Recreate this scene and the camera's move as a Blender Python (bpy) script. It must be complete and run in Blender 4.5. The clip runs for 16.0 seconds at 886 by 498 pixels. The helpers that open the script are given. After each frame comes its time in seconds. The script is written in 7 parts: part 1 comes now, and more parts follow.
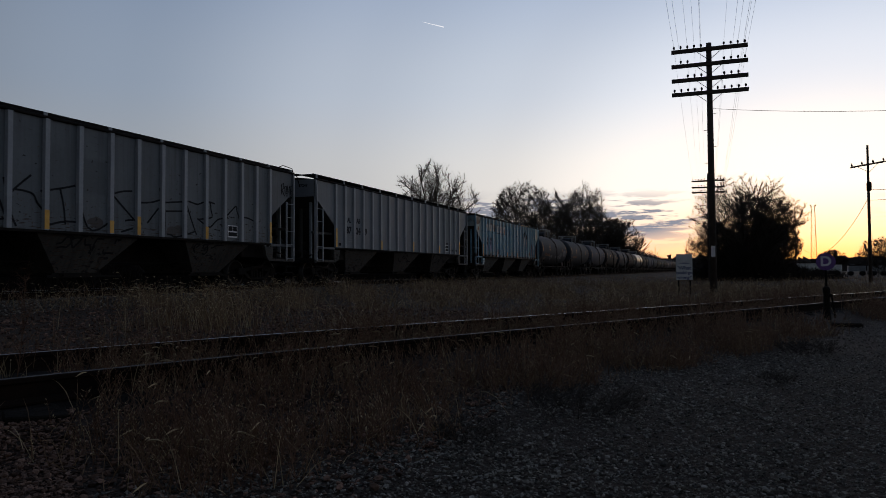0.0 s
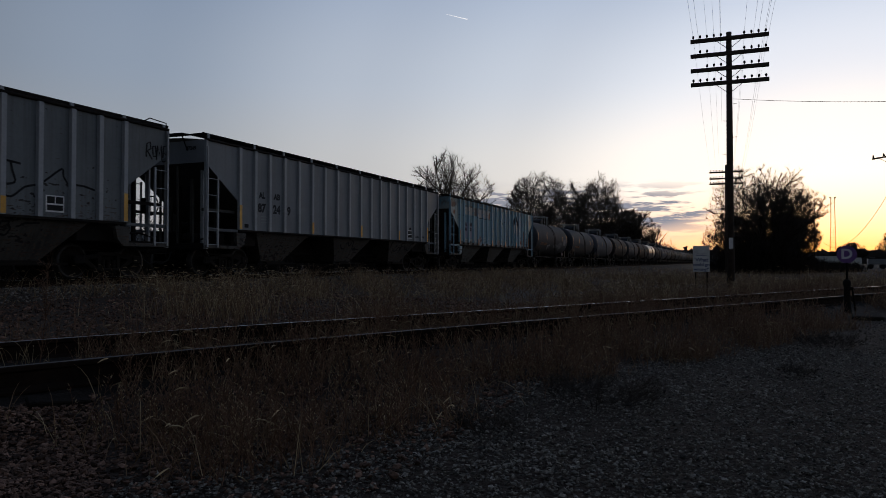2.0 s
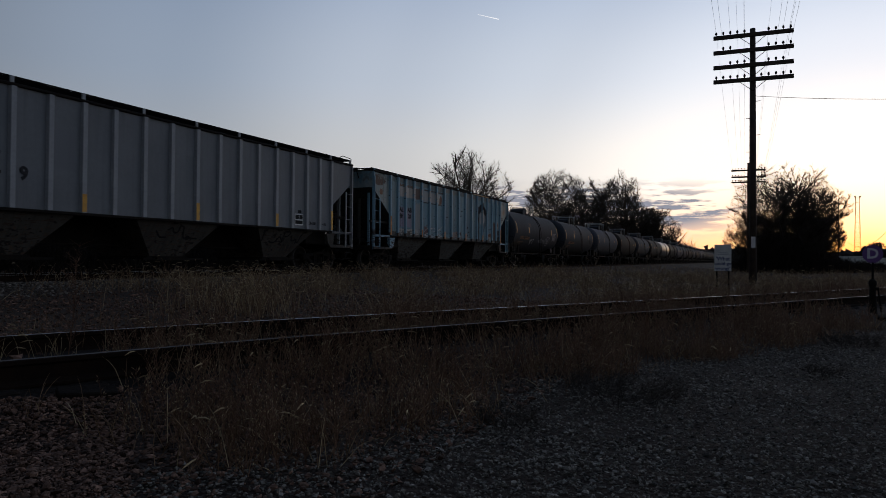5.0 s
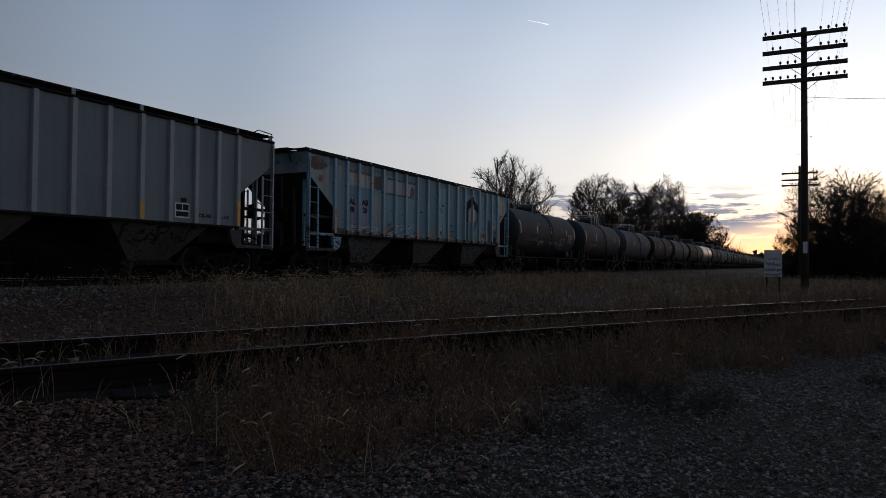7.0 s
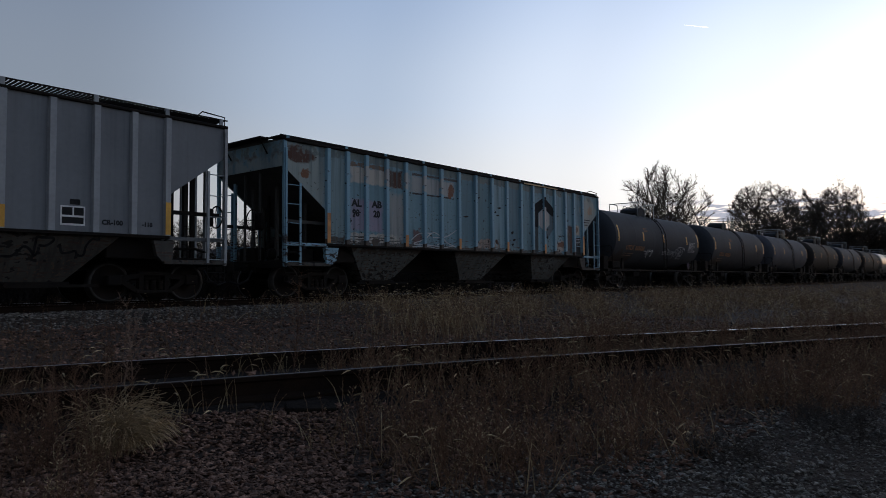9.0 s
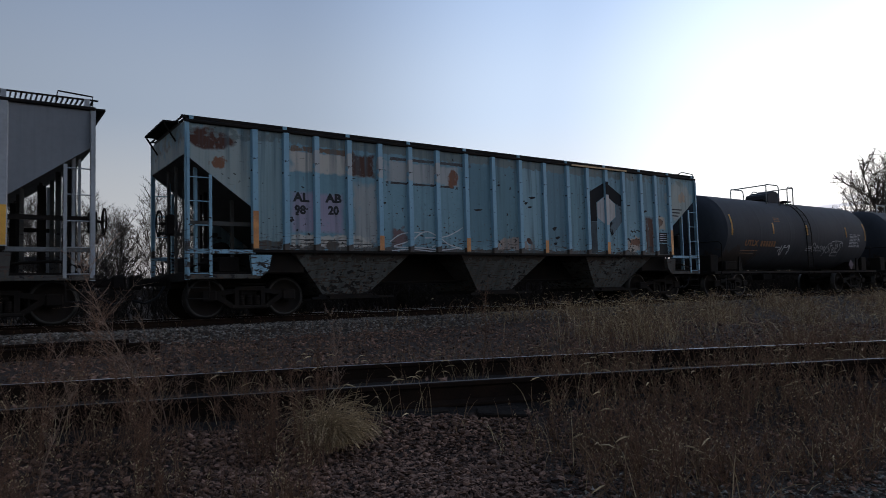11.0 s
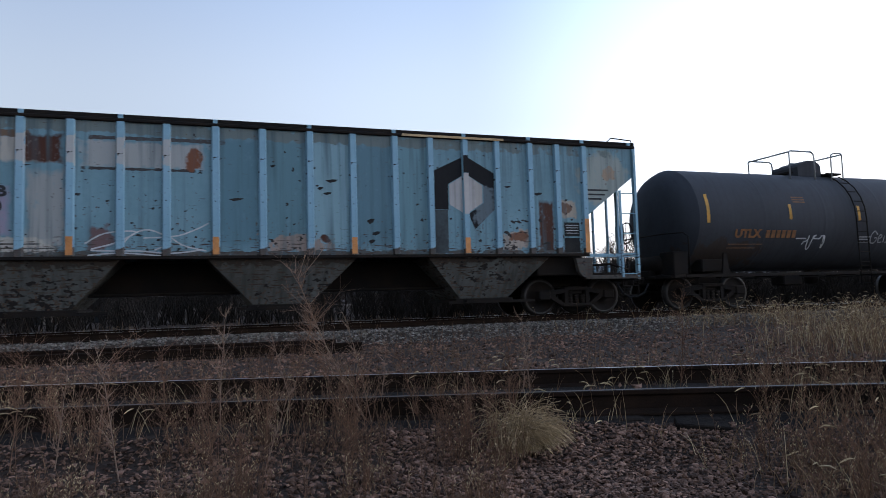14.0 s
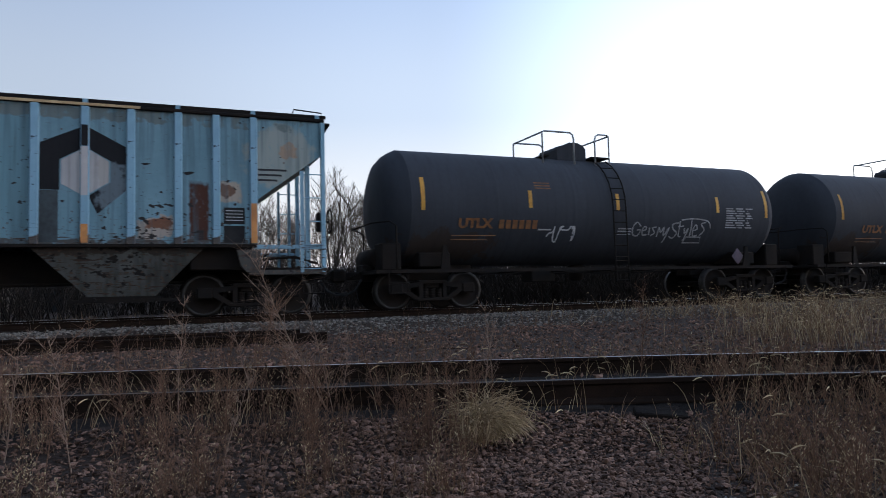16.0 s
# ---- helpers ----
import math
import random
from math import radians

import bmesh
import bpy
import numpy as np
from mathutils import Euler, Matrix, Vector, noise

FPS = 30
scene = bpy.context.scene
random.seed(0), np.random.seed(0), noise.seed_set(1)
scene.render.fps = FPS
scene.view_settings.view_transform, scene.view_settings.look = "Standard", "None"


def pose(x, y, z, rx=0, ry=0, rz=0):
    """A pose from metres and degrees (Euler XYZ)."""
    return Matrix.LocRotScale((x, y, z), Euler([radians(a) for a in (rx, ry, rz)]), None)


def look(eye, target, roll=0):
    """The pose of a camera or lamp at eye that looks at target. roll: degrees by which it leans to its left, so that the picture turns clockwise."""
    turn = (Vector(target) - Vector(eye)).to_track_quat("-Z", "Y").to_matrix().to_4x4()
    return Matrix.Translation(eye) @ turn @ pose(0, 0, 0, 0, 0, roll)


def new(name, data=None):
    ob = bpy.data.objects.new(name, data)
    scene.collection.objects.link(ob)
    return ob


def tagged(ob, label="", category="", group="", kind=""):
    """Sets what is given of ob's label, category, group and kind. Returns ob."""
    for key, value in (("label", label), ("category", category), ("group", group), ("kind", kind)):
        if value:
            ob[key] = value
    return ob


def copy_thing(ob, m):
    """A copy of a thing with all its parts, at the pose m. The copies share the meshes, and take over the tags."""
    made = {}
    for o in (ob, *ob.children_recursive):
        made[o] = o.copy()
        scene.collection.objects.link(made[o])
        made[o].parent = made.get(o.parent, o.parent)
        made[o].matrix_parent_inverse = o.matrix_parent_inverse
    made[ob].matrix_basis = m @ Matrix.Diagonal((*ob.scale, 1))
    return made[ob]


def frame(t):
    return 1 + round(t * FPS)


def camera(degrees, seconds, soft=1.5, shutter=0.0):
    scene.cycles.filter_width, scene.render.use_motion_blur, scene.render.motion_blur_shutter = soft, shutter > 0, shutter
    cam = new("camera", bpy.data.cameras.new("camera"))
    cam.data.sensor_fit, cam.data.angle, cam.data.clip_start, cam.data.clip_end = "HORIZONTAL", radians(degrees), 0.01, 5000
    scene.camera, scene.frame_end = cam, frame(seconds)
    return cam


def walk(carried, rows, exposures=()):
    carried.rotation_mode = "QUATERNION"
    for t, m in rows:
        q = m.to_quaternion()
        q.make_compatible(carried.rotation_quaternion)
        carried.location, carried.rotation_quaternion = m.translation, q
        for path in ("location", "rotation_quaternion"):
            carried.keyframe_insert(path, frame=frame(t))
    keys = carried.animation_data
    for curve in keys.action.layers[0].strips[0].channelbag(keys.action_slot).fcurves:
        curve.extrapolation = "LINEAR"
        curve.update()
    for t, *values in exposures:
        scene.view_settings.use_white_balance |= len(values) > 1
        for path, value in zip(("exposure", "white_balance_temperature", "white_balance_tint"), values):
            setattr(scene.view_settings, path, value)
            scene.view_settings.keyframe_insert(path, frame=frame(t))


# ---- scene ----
# Camera: held in the hand, standing beside the line, turning to follow the train
cam = camera(65.5, 16.0, soft=0.55, shutter=0.25)
PATH = [
    (0, pose(0.052, -0.065, 1.006, 91.88, 0, -68.62) @ pose(0, 0, 0, 0, 0, -0.31)),
    (0.5, pose(0.044, -0.061, 1.008, 92.23, 0, -67.80) @ pose(0, 0, 0, 0, 0, 0.09)),
    (1, pose(0.046, -0.042, 1.005, 92.08, 0, -67.96) @ pose(0, 0, 0, 0, 0, 0.02)),
    (1.5, pose(0.057, -0.030, 1.010, 91.50, 0, -68.03) @ pose(0, 0, 0, 0, 0, -0.16)),
    (2, pose(0.053, -0.036, 1.002, 91.08, 0, -67.41) @ pose(0, 0, 0, 0, 0, 0.07)),
    (2.5, pose(0.040, -0.040, 1.002, 91.67, 0, -67.02) @ pose(0, 0, 0, 0, 0, 0.13)),
    (3, pose(0.040, -0.024, 0.999, 91.15, 0, -66.85) @ pose(0, 0, 0, 0, 0, 0.53)),
    (3.5, pose(0.039, -0.019, 1.001, 91.17, 0, -66.25) @ pose(0, 0, 0, 0, 0, 0.03)),
    (3.7, pose(0.036, -0.011, 0.999, 91.08, 0, -66.28) @ pose(0, 0, 0, 0, 0, 0.18)),
    (5.8, pose(0.023, -0.016, 0.994, 90.90, 0, -65.28) @ pose(0, 0, 0, 0, 0, 0.72)),
    (6, pose(0.020, -0.010, 1.001, 91.02, 0, -64.63) @ pose(0, 0, 0, 0, 0, 0.43)),
    (6.5, pose(0.025, -0.001, 1.001, 91.27, 0, -63.62) @ pose(0, 0, 0, 0, 0, 0.31)),
    (7, pose(0.023, -0.000, 1.009, 91.22, 0, -62.44) @ pose(0, 0, 0, 0, 0, 0.54)),
    (7.5, pose(0.005, 0.011, 1.005, 91.43, 0, -60.46) @ pose(0, 0, 0, 0, 0, 0.63)),
    (8, pose(-0.009, 0.020, 1.007, 91.58, 0, -57.42) @ pose(0, 0, 0, 0, 0, 0.27)),
    (8.5, pose(0.005, 0.031, 1.011, 92.11, 0, -54.33) @ pose(0, 0, 0, 0, 0, -0.10)),
    (9, pose(0.012, 0.050, 1.004, 92.61, 0, -50.24) @ pose(0, 0, 0, 0, 0, -0.38)),
    (9.2, pose(0.023, 0.056, 0.996, 93.07, 0, -48.27) @ pose(0, 0, 0, 0, 0, -0.29)),
    (11.3, pose(-0.033, 0.026, 0.994, 93.56, 0, -33.19) @ pose(0, 0, 0, 0, 0, -1.62)),
    (11.5, pose(-0.032, 0.027, 0.997, 93.56, 0, -31.71) @ pose(0, 0, 0, 0, 0, -1.59)),
    (12, pose(-0.030, 0.033, 0.993, 93.41, 0, -27.19) @ pose(0, 0, 0, 0, 0, -1.80)),
    (12.5, pose(-0.053, 0.031, 1.002, 93.58, 0, -23.43) @ pose(0, 0, 0, 0, 0, -1.72)),
    (13, pose(-0.070, 0.018, 1.009, 93.88, 0, -21.23) @ pose(0, 0, 0, 0, 0, -1.70)),
    (13.5, pose(-0.069, 0.016, 1.009, 93.69, 0, -20.13) @ pose(0, 0, 0, 0, 0, -1.56)),
    (14, pose(-0.049, 0.014, 1.012, 94.22, 0, -19.74) @ pose(0, 0, 0, 0, 0, -1.69)),
    (14.5, pose(-0.046, 0.021, 1.016, 93.93, 0, -20.40) @ pose(0, 0, 0, 0, 0, -1.56)),
    (15, pose(-0.038, 0.019, 1.020, 93.83, 0, -20.73) @ pose(0, 0, 0, 0, 0, -1.29)),
    (15.5, pose(-0.027, 0.015, 1.001, 93.93, 0, -21.48) @ pose(0, 0, 0, 0, 0, -1.44)),
    (16, pose(-0.016, 0.018, 1.003, 93.40, 0, -22.39) @ pose(0, 0, 0, 0, 0, -1.39)),
]
walk(cam, PATH, exposures=[(0, -0.97), (6.5, -0.8), (8, -0.54), (9.2, -0.18), (11.3, 0.45), (12.0, 0.88), (12.5, 1.08), (13.5, 1.28), (14.5, 1.32), (16, 1.2)])

# World: clear sky just after sunset, glow low over the end of the line
SUN_AZ = radians(-7)
SKY_STRENGTH = 2.7
world = bpy.data.worlds.new("evening_sky")
scene.world = world
world.use_nodes = True


def sky_nodes():
    nt = world.node_tree
    nt.nodes.clear()
    n, l = nt.nodes, nt.links

    def math_node(op, a, b=None, c=None, clamp=False):
        m = n.new("ShaderNodeMath")
        m.operation, m.use_clamp = op, clamp
        for k, v in enumerate((a, b, c)):
            if v is None:
                continue
            if isinstance(v, (int, float)):
                m.inputs[k].default_value = v
            else:
                l.new(v, m.inputs[k])
        return m.outputs[0]

    def ramp(value, stops):
        r = n.new("ShaderNodeValToRGB")
        r.color_ramp.interpolation = "EASE"
        els = r.color_ramp.elements
        while len(els) < len(stops):
            els.new(0.5)
        for e, (p, c) in zip(els, stops):
            e.position, e.color = p, (*c, 1)
        l.new(value, r.inputs["Fac"])
        return r.outputs["Color"]

    def mixed(fac, a, b, kind="MIX"):
        m = n.new("ShaderNodeMix")
        m.data_type, m.blend_type = "RGBA", kind
        for socket, v in ((m.inputs[0], fac), (m.inputs[6], a), (m.inputs[7], b)):
            if isinstance(v, (int, float)):
                socket.default_value = v
            elif isinstance(v, tuple):
                socket.default_value = (*v, 1)
            else:
                l.new(v, socket)
        return m.outputs[2]

    out = n.new("ShaderNodeOutputWorld")
    bg = n.new("ShaderNodeBackground")
    sky = n.new("ShaderNodeTexSky")
    sky.sky_type, sky.sun_disc = "NISHITA", False
    sky.sun_elevation = radians(2.0)
    sky.sun_rotation = radians(90) - SUN_AZ
    co = n.new("ShaderNodeTexCoord")
    sep = n.new("ShaderNodeSeparateXYZ")
    l.new(co.outputs["Generated"], sep.inputs[0])
    # angle from the glow, and elevation, both in degrees
    dot = n.new("ShaderNodeVectorMath")
    dot.operation = "DOT_PRODUCT"
    dot.inputs[1].default_value = (math.cos(SUN_AZ) * math.cos(0.05), math.sin(SUN_AZ) * math.cos(0.05), math.sin(0.05))
    l.new(co.outputs["Generated"], dot.inputs[0])
    theta = math_node("MULTIPLY", math_node("ARCCOSINE", math_node("MINIMUM", dot.outputs["Value"], 0.99999)), 57.2958)
    elev = math_node("MULTIPLY", math_node("ARCSINE", sep.outputs["Z"]), 57.2958)
    bearing = math_node("MULTIPLY", math_node("ABSOLUTE", math_node("SUBTRACT", math_node("ARCTAN2", sep.outputs["Y"], sep.outputs["X"]), SUN_AZ)), 57.2958)
    dome = ramp(math_node("DIVIDE", theta, 180), [
        (0.0, (0.8, 0.77, 0.7)), (0.07, (0.63, 0.64, 0.65)), (0.14, (0.455, 0.468, 0.49)), (0.21, (0.352, 0.368, 0.4)), (0.30, (0.2, 0.226, 0.27)),
        (0.42, (0.105, 0.116, 0.139)), (0.6, (0.076, 0.083, 0.1)), (1.0, (0.01, 0.012, 0.016))])
    # darker and bluer overhead, paler and pinker towards the horizon
    high = math_node("DIVIDE", math_node("SUBTRACT", elev, 8), 60, clamp=True)
    dome = mixed(1.0, dome, ramp(high, [(0.0, (1, 1, 1)), (0.12, (0.85, 0.92, 1.02)), (0.35, (0.58, 0.71, 0.93)), (1.0, (0.4, 0.5, 0.65))]), "MULTIPLY")
    above = math_node("MULTIPLY", math_node("DIVIDE", math_node("SUBTRACT", elev, 9), 13, clamp=True), math_node("SUBTRACT", 1, math_node("DIVIDE", bearing, 60), clamp=True))
    dome = mixed(above, dome, mixed(1.0, dome, (0.76, 0.8, 0.87), "MULTIPLY"))
    warm = math_node("SUBTRACT", 1, math_node("DIVIDE", elev, 20), clamp=True)
    dome = mixed(warm, dome, mixed(1.0, dome, (1.03, 1.0, 0.975), "MULTIPLY"))
    low = math_node("SUBTRACT", 1, math_node("DIVIDE", elev, 14), clamp=True)
    side = math_node("DIVIDE", math_node("SUBTRACT", bearing, 20), 25, clamp=True)
    dome = mixed(math_node("MULTIPLY", math_node("MULTIPLY", low, side), 0.5), dome, (0.175, 0.172, 0.192))
    # orange band along the horizon round the sunset
    band = math_node("POWER", math_node("SUBTRACT", 1, math_node("DIVIDE", math_node("MAXIMUM", elev, 0), 6.5), clamp=True), 1.3)
    span = math_node("SUBTRACT", 1, math_node("DIVIDE", bearing, 34), clamp=True)
    dome = mixed(math_node("MULTIPLY", band, math_node("POWER", span, 0.6)), dome, (0.52, 0.22, 0.035))
    # thin streaks of cloud low in the sky
    mapping = n.new("ShaderNodeMapping")
    mapping.inputs["Scale"].default_value = (7.0, 7.0, 62.0)
    l.new(co.outputs["Generated"], mapping.inputs["Vector"])
    cl = n.new("ShaderNodeTexNoise")
    cl.inputs["Scale"].default_value, cl.inputs["Detail"].default_value, cl.inputs["Roughness"].default_value = 2.2, 7, 0.62
    l.new(mapping.outputs["Vector"], cl.inputs["Vector"])
    streak = math_node("MULTIPLY", math_node("SUBTRACT", cl.outputs["Fac"], 0.47), 13, clamp=True)
    zone = math_node("MULTIPLY", math_node("SUBTRACT", 1, math_node("DIVIDE", math_node("ABSOLUTE", math_node("SUBTRACT", elev, 4.1)), 2.5), clamp=True),
                     math_node("SUBTRACT", 1, math_node("DIVIDE", math_node("ABSOLUTE", math_node("SUBTRACT", bearing, 23)), 20), clamp=True))
    total = mixed(0.02, dome, sky.outputs[0], "ADD")
    total = mixed(math_node("MULTIPLY", streak, math_node("MULTIPLY", zone, 3.5), clamp=True), total, (0.2, 0.205, 0.245))
    bg.inputs["Strength"].default_value = SKY_STRENGTH
    l.new(total, bg.inputs["Color"])
    l.new(bg.outputs[0], out.inputs["Surface"])


sky_nodes()
sun_data = bpy.data.lights.new("sun", "SUN")
sun_data.energy, sun_data.angle, sun_data.color = 0.08, radians(12), (1.0, 0.72, 0.45)
sun = new("sun", sun_data)
sun.matrix_world = look((math.cos(SUN_AZ) * 50, math.sin(SUN_AZ) * 50, 2.5), (0, 0, 0))

# ---- materials ----


def mat(name, base, rough=0.8, metal=0.0, second=None, scale=3.0, grain=40.0, bump=0.15, spec=0.5, contrast=0.5, dist=0.02):
    """A surface with two scales of noise between two colours, and fine relief."""
    m = bpy.data.materials.new(name)
    m.use_nodes = True
    nt = m.node_tree
    n, l = nt.nodes, nt.links
    b = n["Principled BSDF"]
    b.inputs["Roughness"].default_value = rough
    b.inputs["Metallic"].default_value = metal
    b.inputs["Specular IOR Level"].default_value = spec
    co = n.new("ShaderNodeTexCoord")
    a = n.new("ShaderNodeTexNoise")
    a.inputs["Scale"].default_value, a.inputs["Detail"].default_value = scale, 6
    g = n.new("ShaderNodeTexNoise")
    g.inputs["Scale"].default_value, g.inputs["Detail"].default_value = grain, 4
    l.new(co.outputs["Object"], a.inputs["Vector"])
    l.new(co.outputs["Object"], g.inputs["Vector"])
    add = n.new("ShaderNodeMath")
    add.operation = "MULTIPLY_ADD"
    add.inputs[1].default_value = 0.45
    l.new(g.outputs["Fac"], add.inputs[0])
    l.new(a.outputs["Fac"], add.inputs[2])
    ramp = n.new("ShaderNodeValToRGB")
    ramp.color_ramp.elements[0].position = 0.72 - contrast * 0.35
    ramp.color_ramp.elements[1].position = 0.72 + contrast * 0.35
    second = second or tuple(c * 0.6 for c in base)
    ramp.color_ramp.elements[0].color = (*second, 1)
    ramp.color_ramp.elements[1].color = (*base, 1)
    l.new(add.outputs[0], ramp.inputs["Fac"])
    l.new(ramp.outputs["Color"], b.inputs["Base Color"])
    if bump:
        bp = n.new("ShaderNodeBump")
        bp.inputs["Strength"].default_value, bp.inputs["Distance"].default_value = bump, dist
        l.new(g.outputs["Fac"], bp.inputs["Height"])
        l.new(bp.outputs["Normal"], b.inputs["Normal"])
    return m


def vary(m, amount=0.35):
    """Lets each object or loose piece take a lighter or darker shade of the material."""
    n, l = m.node_tree.nodes, m.node_tree.links
    b = n["Principled BSDF"]
    src = b.inputs["Base Color"].links[0].from_socket
    info, geo = n.new("ShaderNodeObjectInfo"), n.new("ShaderNodeNewGeometry")
    s = n.new("ShaderNodeMath")
    l.new(info.outputs["Random"], s.inputs[0])
    l.new(geo.outputs["Random Per Island"], s.inputs[1])
    fr = n.new("ShaderNodeMath")
    fr.operation = "FRACT"
    l.new(s.outputs[0], fr.inputs[0])
    mr = n.new("ShaderNodeMapRange")
    mr.inputs["To Min"].default_value, mr.inputs["To Max"].default_value = 1 - amount, 1 + amount
    l.new(fr.outputs[0], mr.inputs["Value"])
    hs = n.new("ShaderNodeHueSaturation")
    l.new(mr.outputs[0], hs.inputs["Value"])
    l.new(src, hs.inputs["Color"])
    l.new(hs.outputs[0], b.inputs["Base Color"])
    return m


def side_paint(name, base, second, patches, chips=0.0, streaks=0.4, rough=0.55):
    """Old car-side paint: cloudy fading, streaks running down, worn patches of (x, z, half width, half height, colour, round, raggedness) and dark chips."""
    m = bpy.data.materials.new(name)
    m.use_nodes = True
    nt = m.node_tree
    n, l = nt.nodes, nt.links
    b = n["Principled BSDF"]
    b.inputs["Roughness"].default_value = rough
    b.inputs["Specular IOR Level"].default_value = 0.22
    co = n.new("ShaderNodeTexCoord")
    sep = n.new("ShaderNodeSeparateXYZ")
    l.new(co.outputs["Object"], sep.inputs[0])

    def calc(op, a, c=None, clamp=False):
        k = n.new("ShaderNodeMath")
        k.operation, k.use_clamp = op, clamp
        for i, v in enumerate((a, c)):
            if isinstance(v, (int, float)):
                k.inputs[i].default_value = v
            elif v is not None:
                l.new(v, k.inputs[i])
        return k.outputs[0]

    def fog(scale, stretch, detail=5):
        mp = n.new("ShaderNodeMapping")
        mp.inputs["Scale"].default_value = stretch
        l.new(co.outputs["Object"], mp.inputs["Vector"])
        t = n.new("ShaderNodeTexNoise")
        t.inputs["Scale"].default_value, t.inputs["Detail"].default_value = scale, detail
        l.new(mp.outputs["Vector"], t.inputs["Vector"])
        return t.outputs["Fac"]

    def over(fac, a, c):
        k = n.new("ShaderNodeMix")
        k.data_type = "RGBA"
        for socket, v in ((k.inputs[0], fac), (k.inputs[6], a), (k.inputs[7], c)):
            if isinstance(v, (int, float)):
                socket.default_value = v
            elif isinstance(v, tuple):
                socket.default_value = (*v, 1)
            else:
                l.new(v, socket)
        return k.outputs[2]

    cloud, fine, ragged = fog(0.7, (1, 1, 1)), fog(9, (1, 1, 1)), fog(3.5, (1, 1, 1.3), 8)
    run = fog(2.2, (4.0, 1, 0.16), 7)
    worn = fog(5, (1.6, 1, 0.6), 7)
    rub = fog(16, (1, 1, 0.8), 3)
    mixf = calc("MULTIPLY", calc("SUBTRACT", calc("ADD", cloud, calc("MULTIPLY", fine, 0.4)), 0.45), 2.0, True)
    col = over(mixf, second, base)
    for x, z, rx, rz, colour, is_round, rag in patches:
        dx = calc("DIVIDE", calc("ABSOLUTE", calc("SUBTRACT", sep.outputs["X"], x)), rx)
        dz = calc("DIVIDE", calc("ABSOLUTE", calc("SUBTRACT", sep.outputs["Z"], z)), rz)
        d = calc("SQRT", calc("ADD", calc("MULTIPLY", dx, dx), calc("MULTIPLY", dz, dz))) if is_round else calc("MAXIMUM", dx, dz)
        d = calc("ADD", d, calc("MULTIPLY", calc("SUBTRACT", calc("ADD", calc("MULTIPLY", ragged, 0.6), calc("MULTIPLY", worn, 0.4)), 0.5), rag * 4.2 + 0.35))
        thin = calc("ADD", 1.0, calc("MULTIPLY", calc("ADD", calc("SUBTRACT", worn, 0.38), calc("SUBTRACT", rub, 0.5)), 1.7), True)
        col = over(calc("MULTIPLY", calc("MULTIPLY", calc("SUBTRACT", 1.0, d), 5, True), thin), col, colour)
    # grime: streaks that run down from the roof edge, and scuffs that lie lengthwise along the bottom
    high = calc("ADD", 0.45, calc("MULTIPLY", calc("ABSOLUTE", calc("SUBTRACT", sep.outputs["Z"], 2.7)), 0.5))
    col = over(calc("MULTIPLY", calc("MULTIPLY", calc("SUBTRACT", run, 0.47, True), streaks * 4, True), high), col, tuple(c * 0.3 for c in base))
    scuff = calc("ADD", fog(4, (0.9, 1, 7.0), 6), calc("MINIMUM", calc("MULTIPLY", calc("SUBTRACT", 2.15, sep.outputs["Z"]), 0.24, True), 0.13))
    if chips:
        col = over(calc("MULTIPLY", calc("SUBTRACT", scuff, 0.685), 12, True), col, (0.055, 0.038, 0.03))
        spot = fog(7, (1, 1, 1.6), 2)
        low = calc("MULTIPLY", calc("SUBTRACT", 2.9, sep.outputs["Z"]), 0.055, True)
        col = over(calc("MULTIPLY", calc("SUBTRACT", calc("ADD", calc("ADD", spot, low), calc("MULTIPLY", calc("SUBTRACT", cloud, 0.55), 0.5)), 0.7 - chips), 30, True), col, (0.02, 0.018, 0.018))
        col = over(calc("MULTIPLY", calc("SUBTRACT", calc("ADD", rub, low), 0.69), 12, True), col, (0.09, 0.06, 0.045))
    l.new(col, b.inputs["Base Color"])
    bp = n.new("ShaderNodeBump")
    bp.inputs["Strength"].default_value, bp.inputs["Distance"].default_value = 0.12, 0.02
    l.new(cloud, bp.inputs["Height"])
    l.new(bp.outputs["Normal"], b.inputs["Normal"])
    return m


STEEL_DARK = mat("dark_steel", (0.0105, 0.01, 0.01), 0.9, 0.0, (0.018, 0.0135, 0.011), 2, 60, 0.2, 0.12)
RAIL_STEEL = mat("rusty_rail_steel", (0.023, 0.014, 0.01), 0.95, 0.0, (0.012, 0.0085, 0.007), 6, 80, 0.3, 0.06)
# siding's near rail head, coloured dark for the dimmer sky it mirrors
DIMMED_HEAD = mat("dimmed_rail_head", (0.06, 0.045, 0.035), 0.55, 0.6, (0.03, 0.022, 0.017), 4, 90, 0.1, 0.3)
RAIL_HEAD = mat("worn_rail_head", (0.45, 0.45, 0.48), 0.3, 1.0, (0.26, 0.245, 0.235), 4, 90, 0.05)
WHEEL_TREAD = mat("worn_wheel_rim", (0.035, 0.032, 0.03), 0.5, 0.5, (0.014, 0.013, 0.012), 8, 60, 0.05)
TIE_WOOD = vary(mat("old_tie_wood", (0.03, 0.024, 0.02), 0.98, 0, (0.015, 0.012, 0.011), 5, 50, 0.5, 0.08), 0.3)
POLE_WOOD = mat("weathered_pole_wood", (0.07, 0.05, 0.04), 0.9, 0, (0.04, 0.03, 0.025), 4, 70, 0.4)
GREY_PAINT = mat("grey_car_paint", (0.25, 0.26, 0.275), 0.6, 0, (0.18, 0.19, 0.2), 0.8, 9, 0.06, 0.35, 0.5)
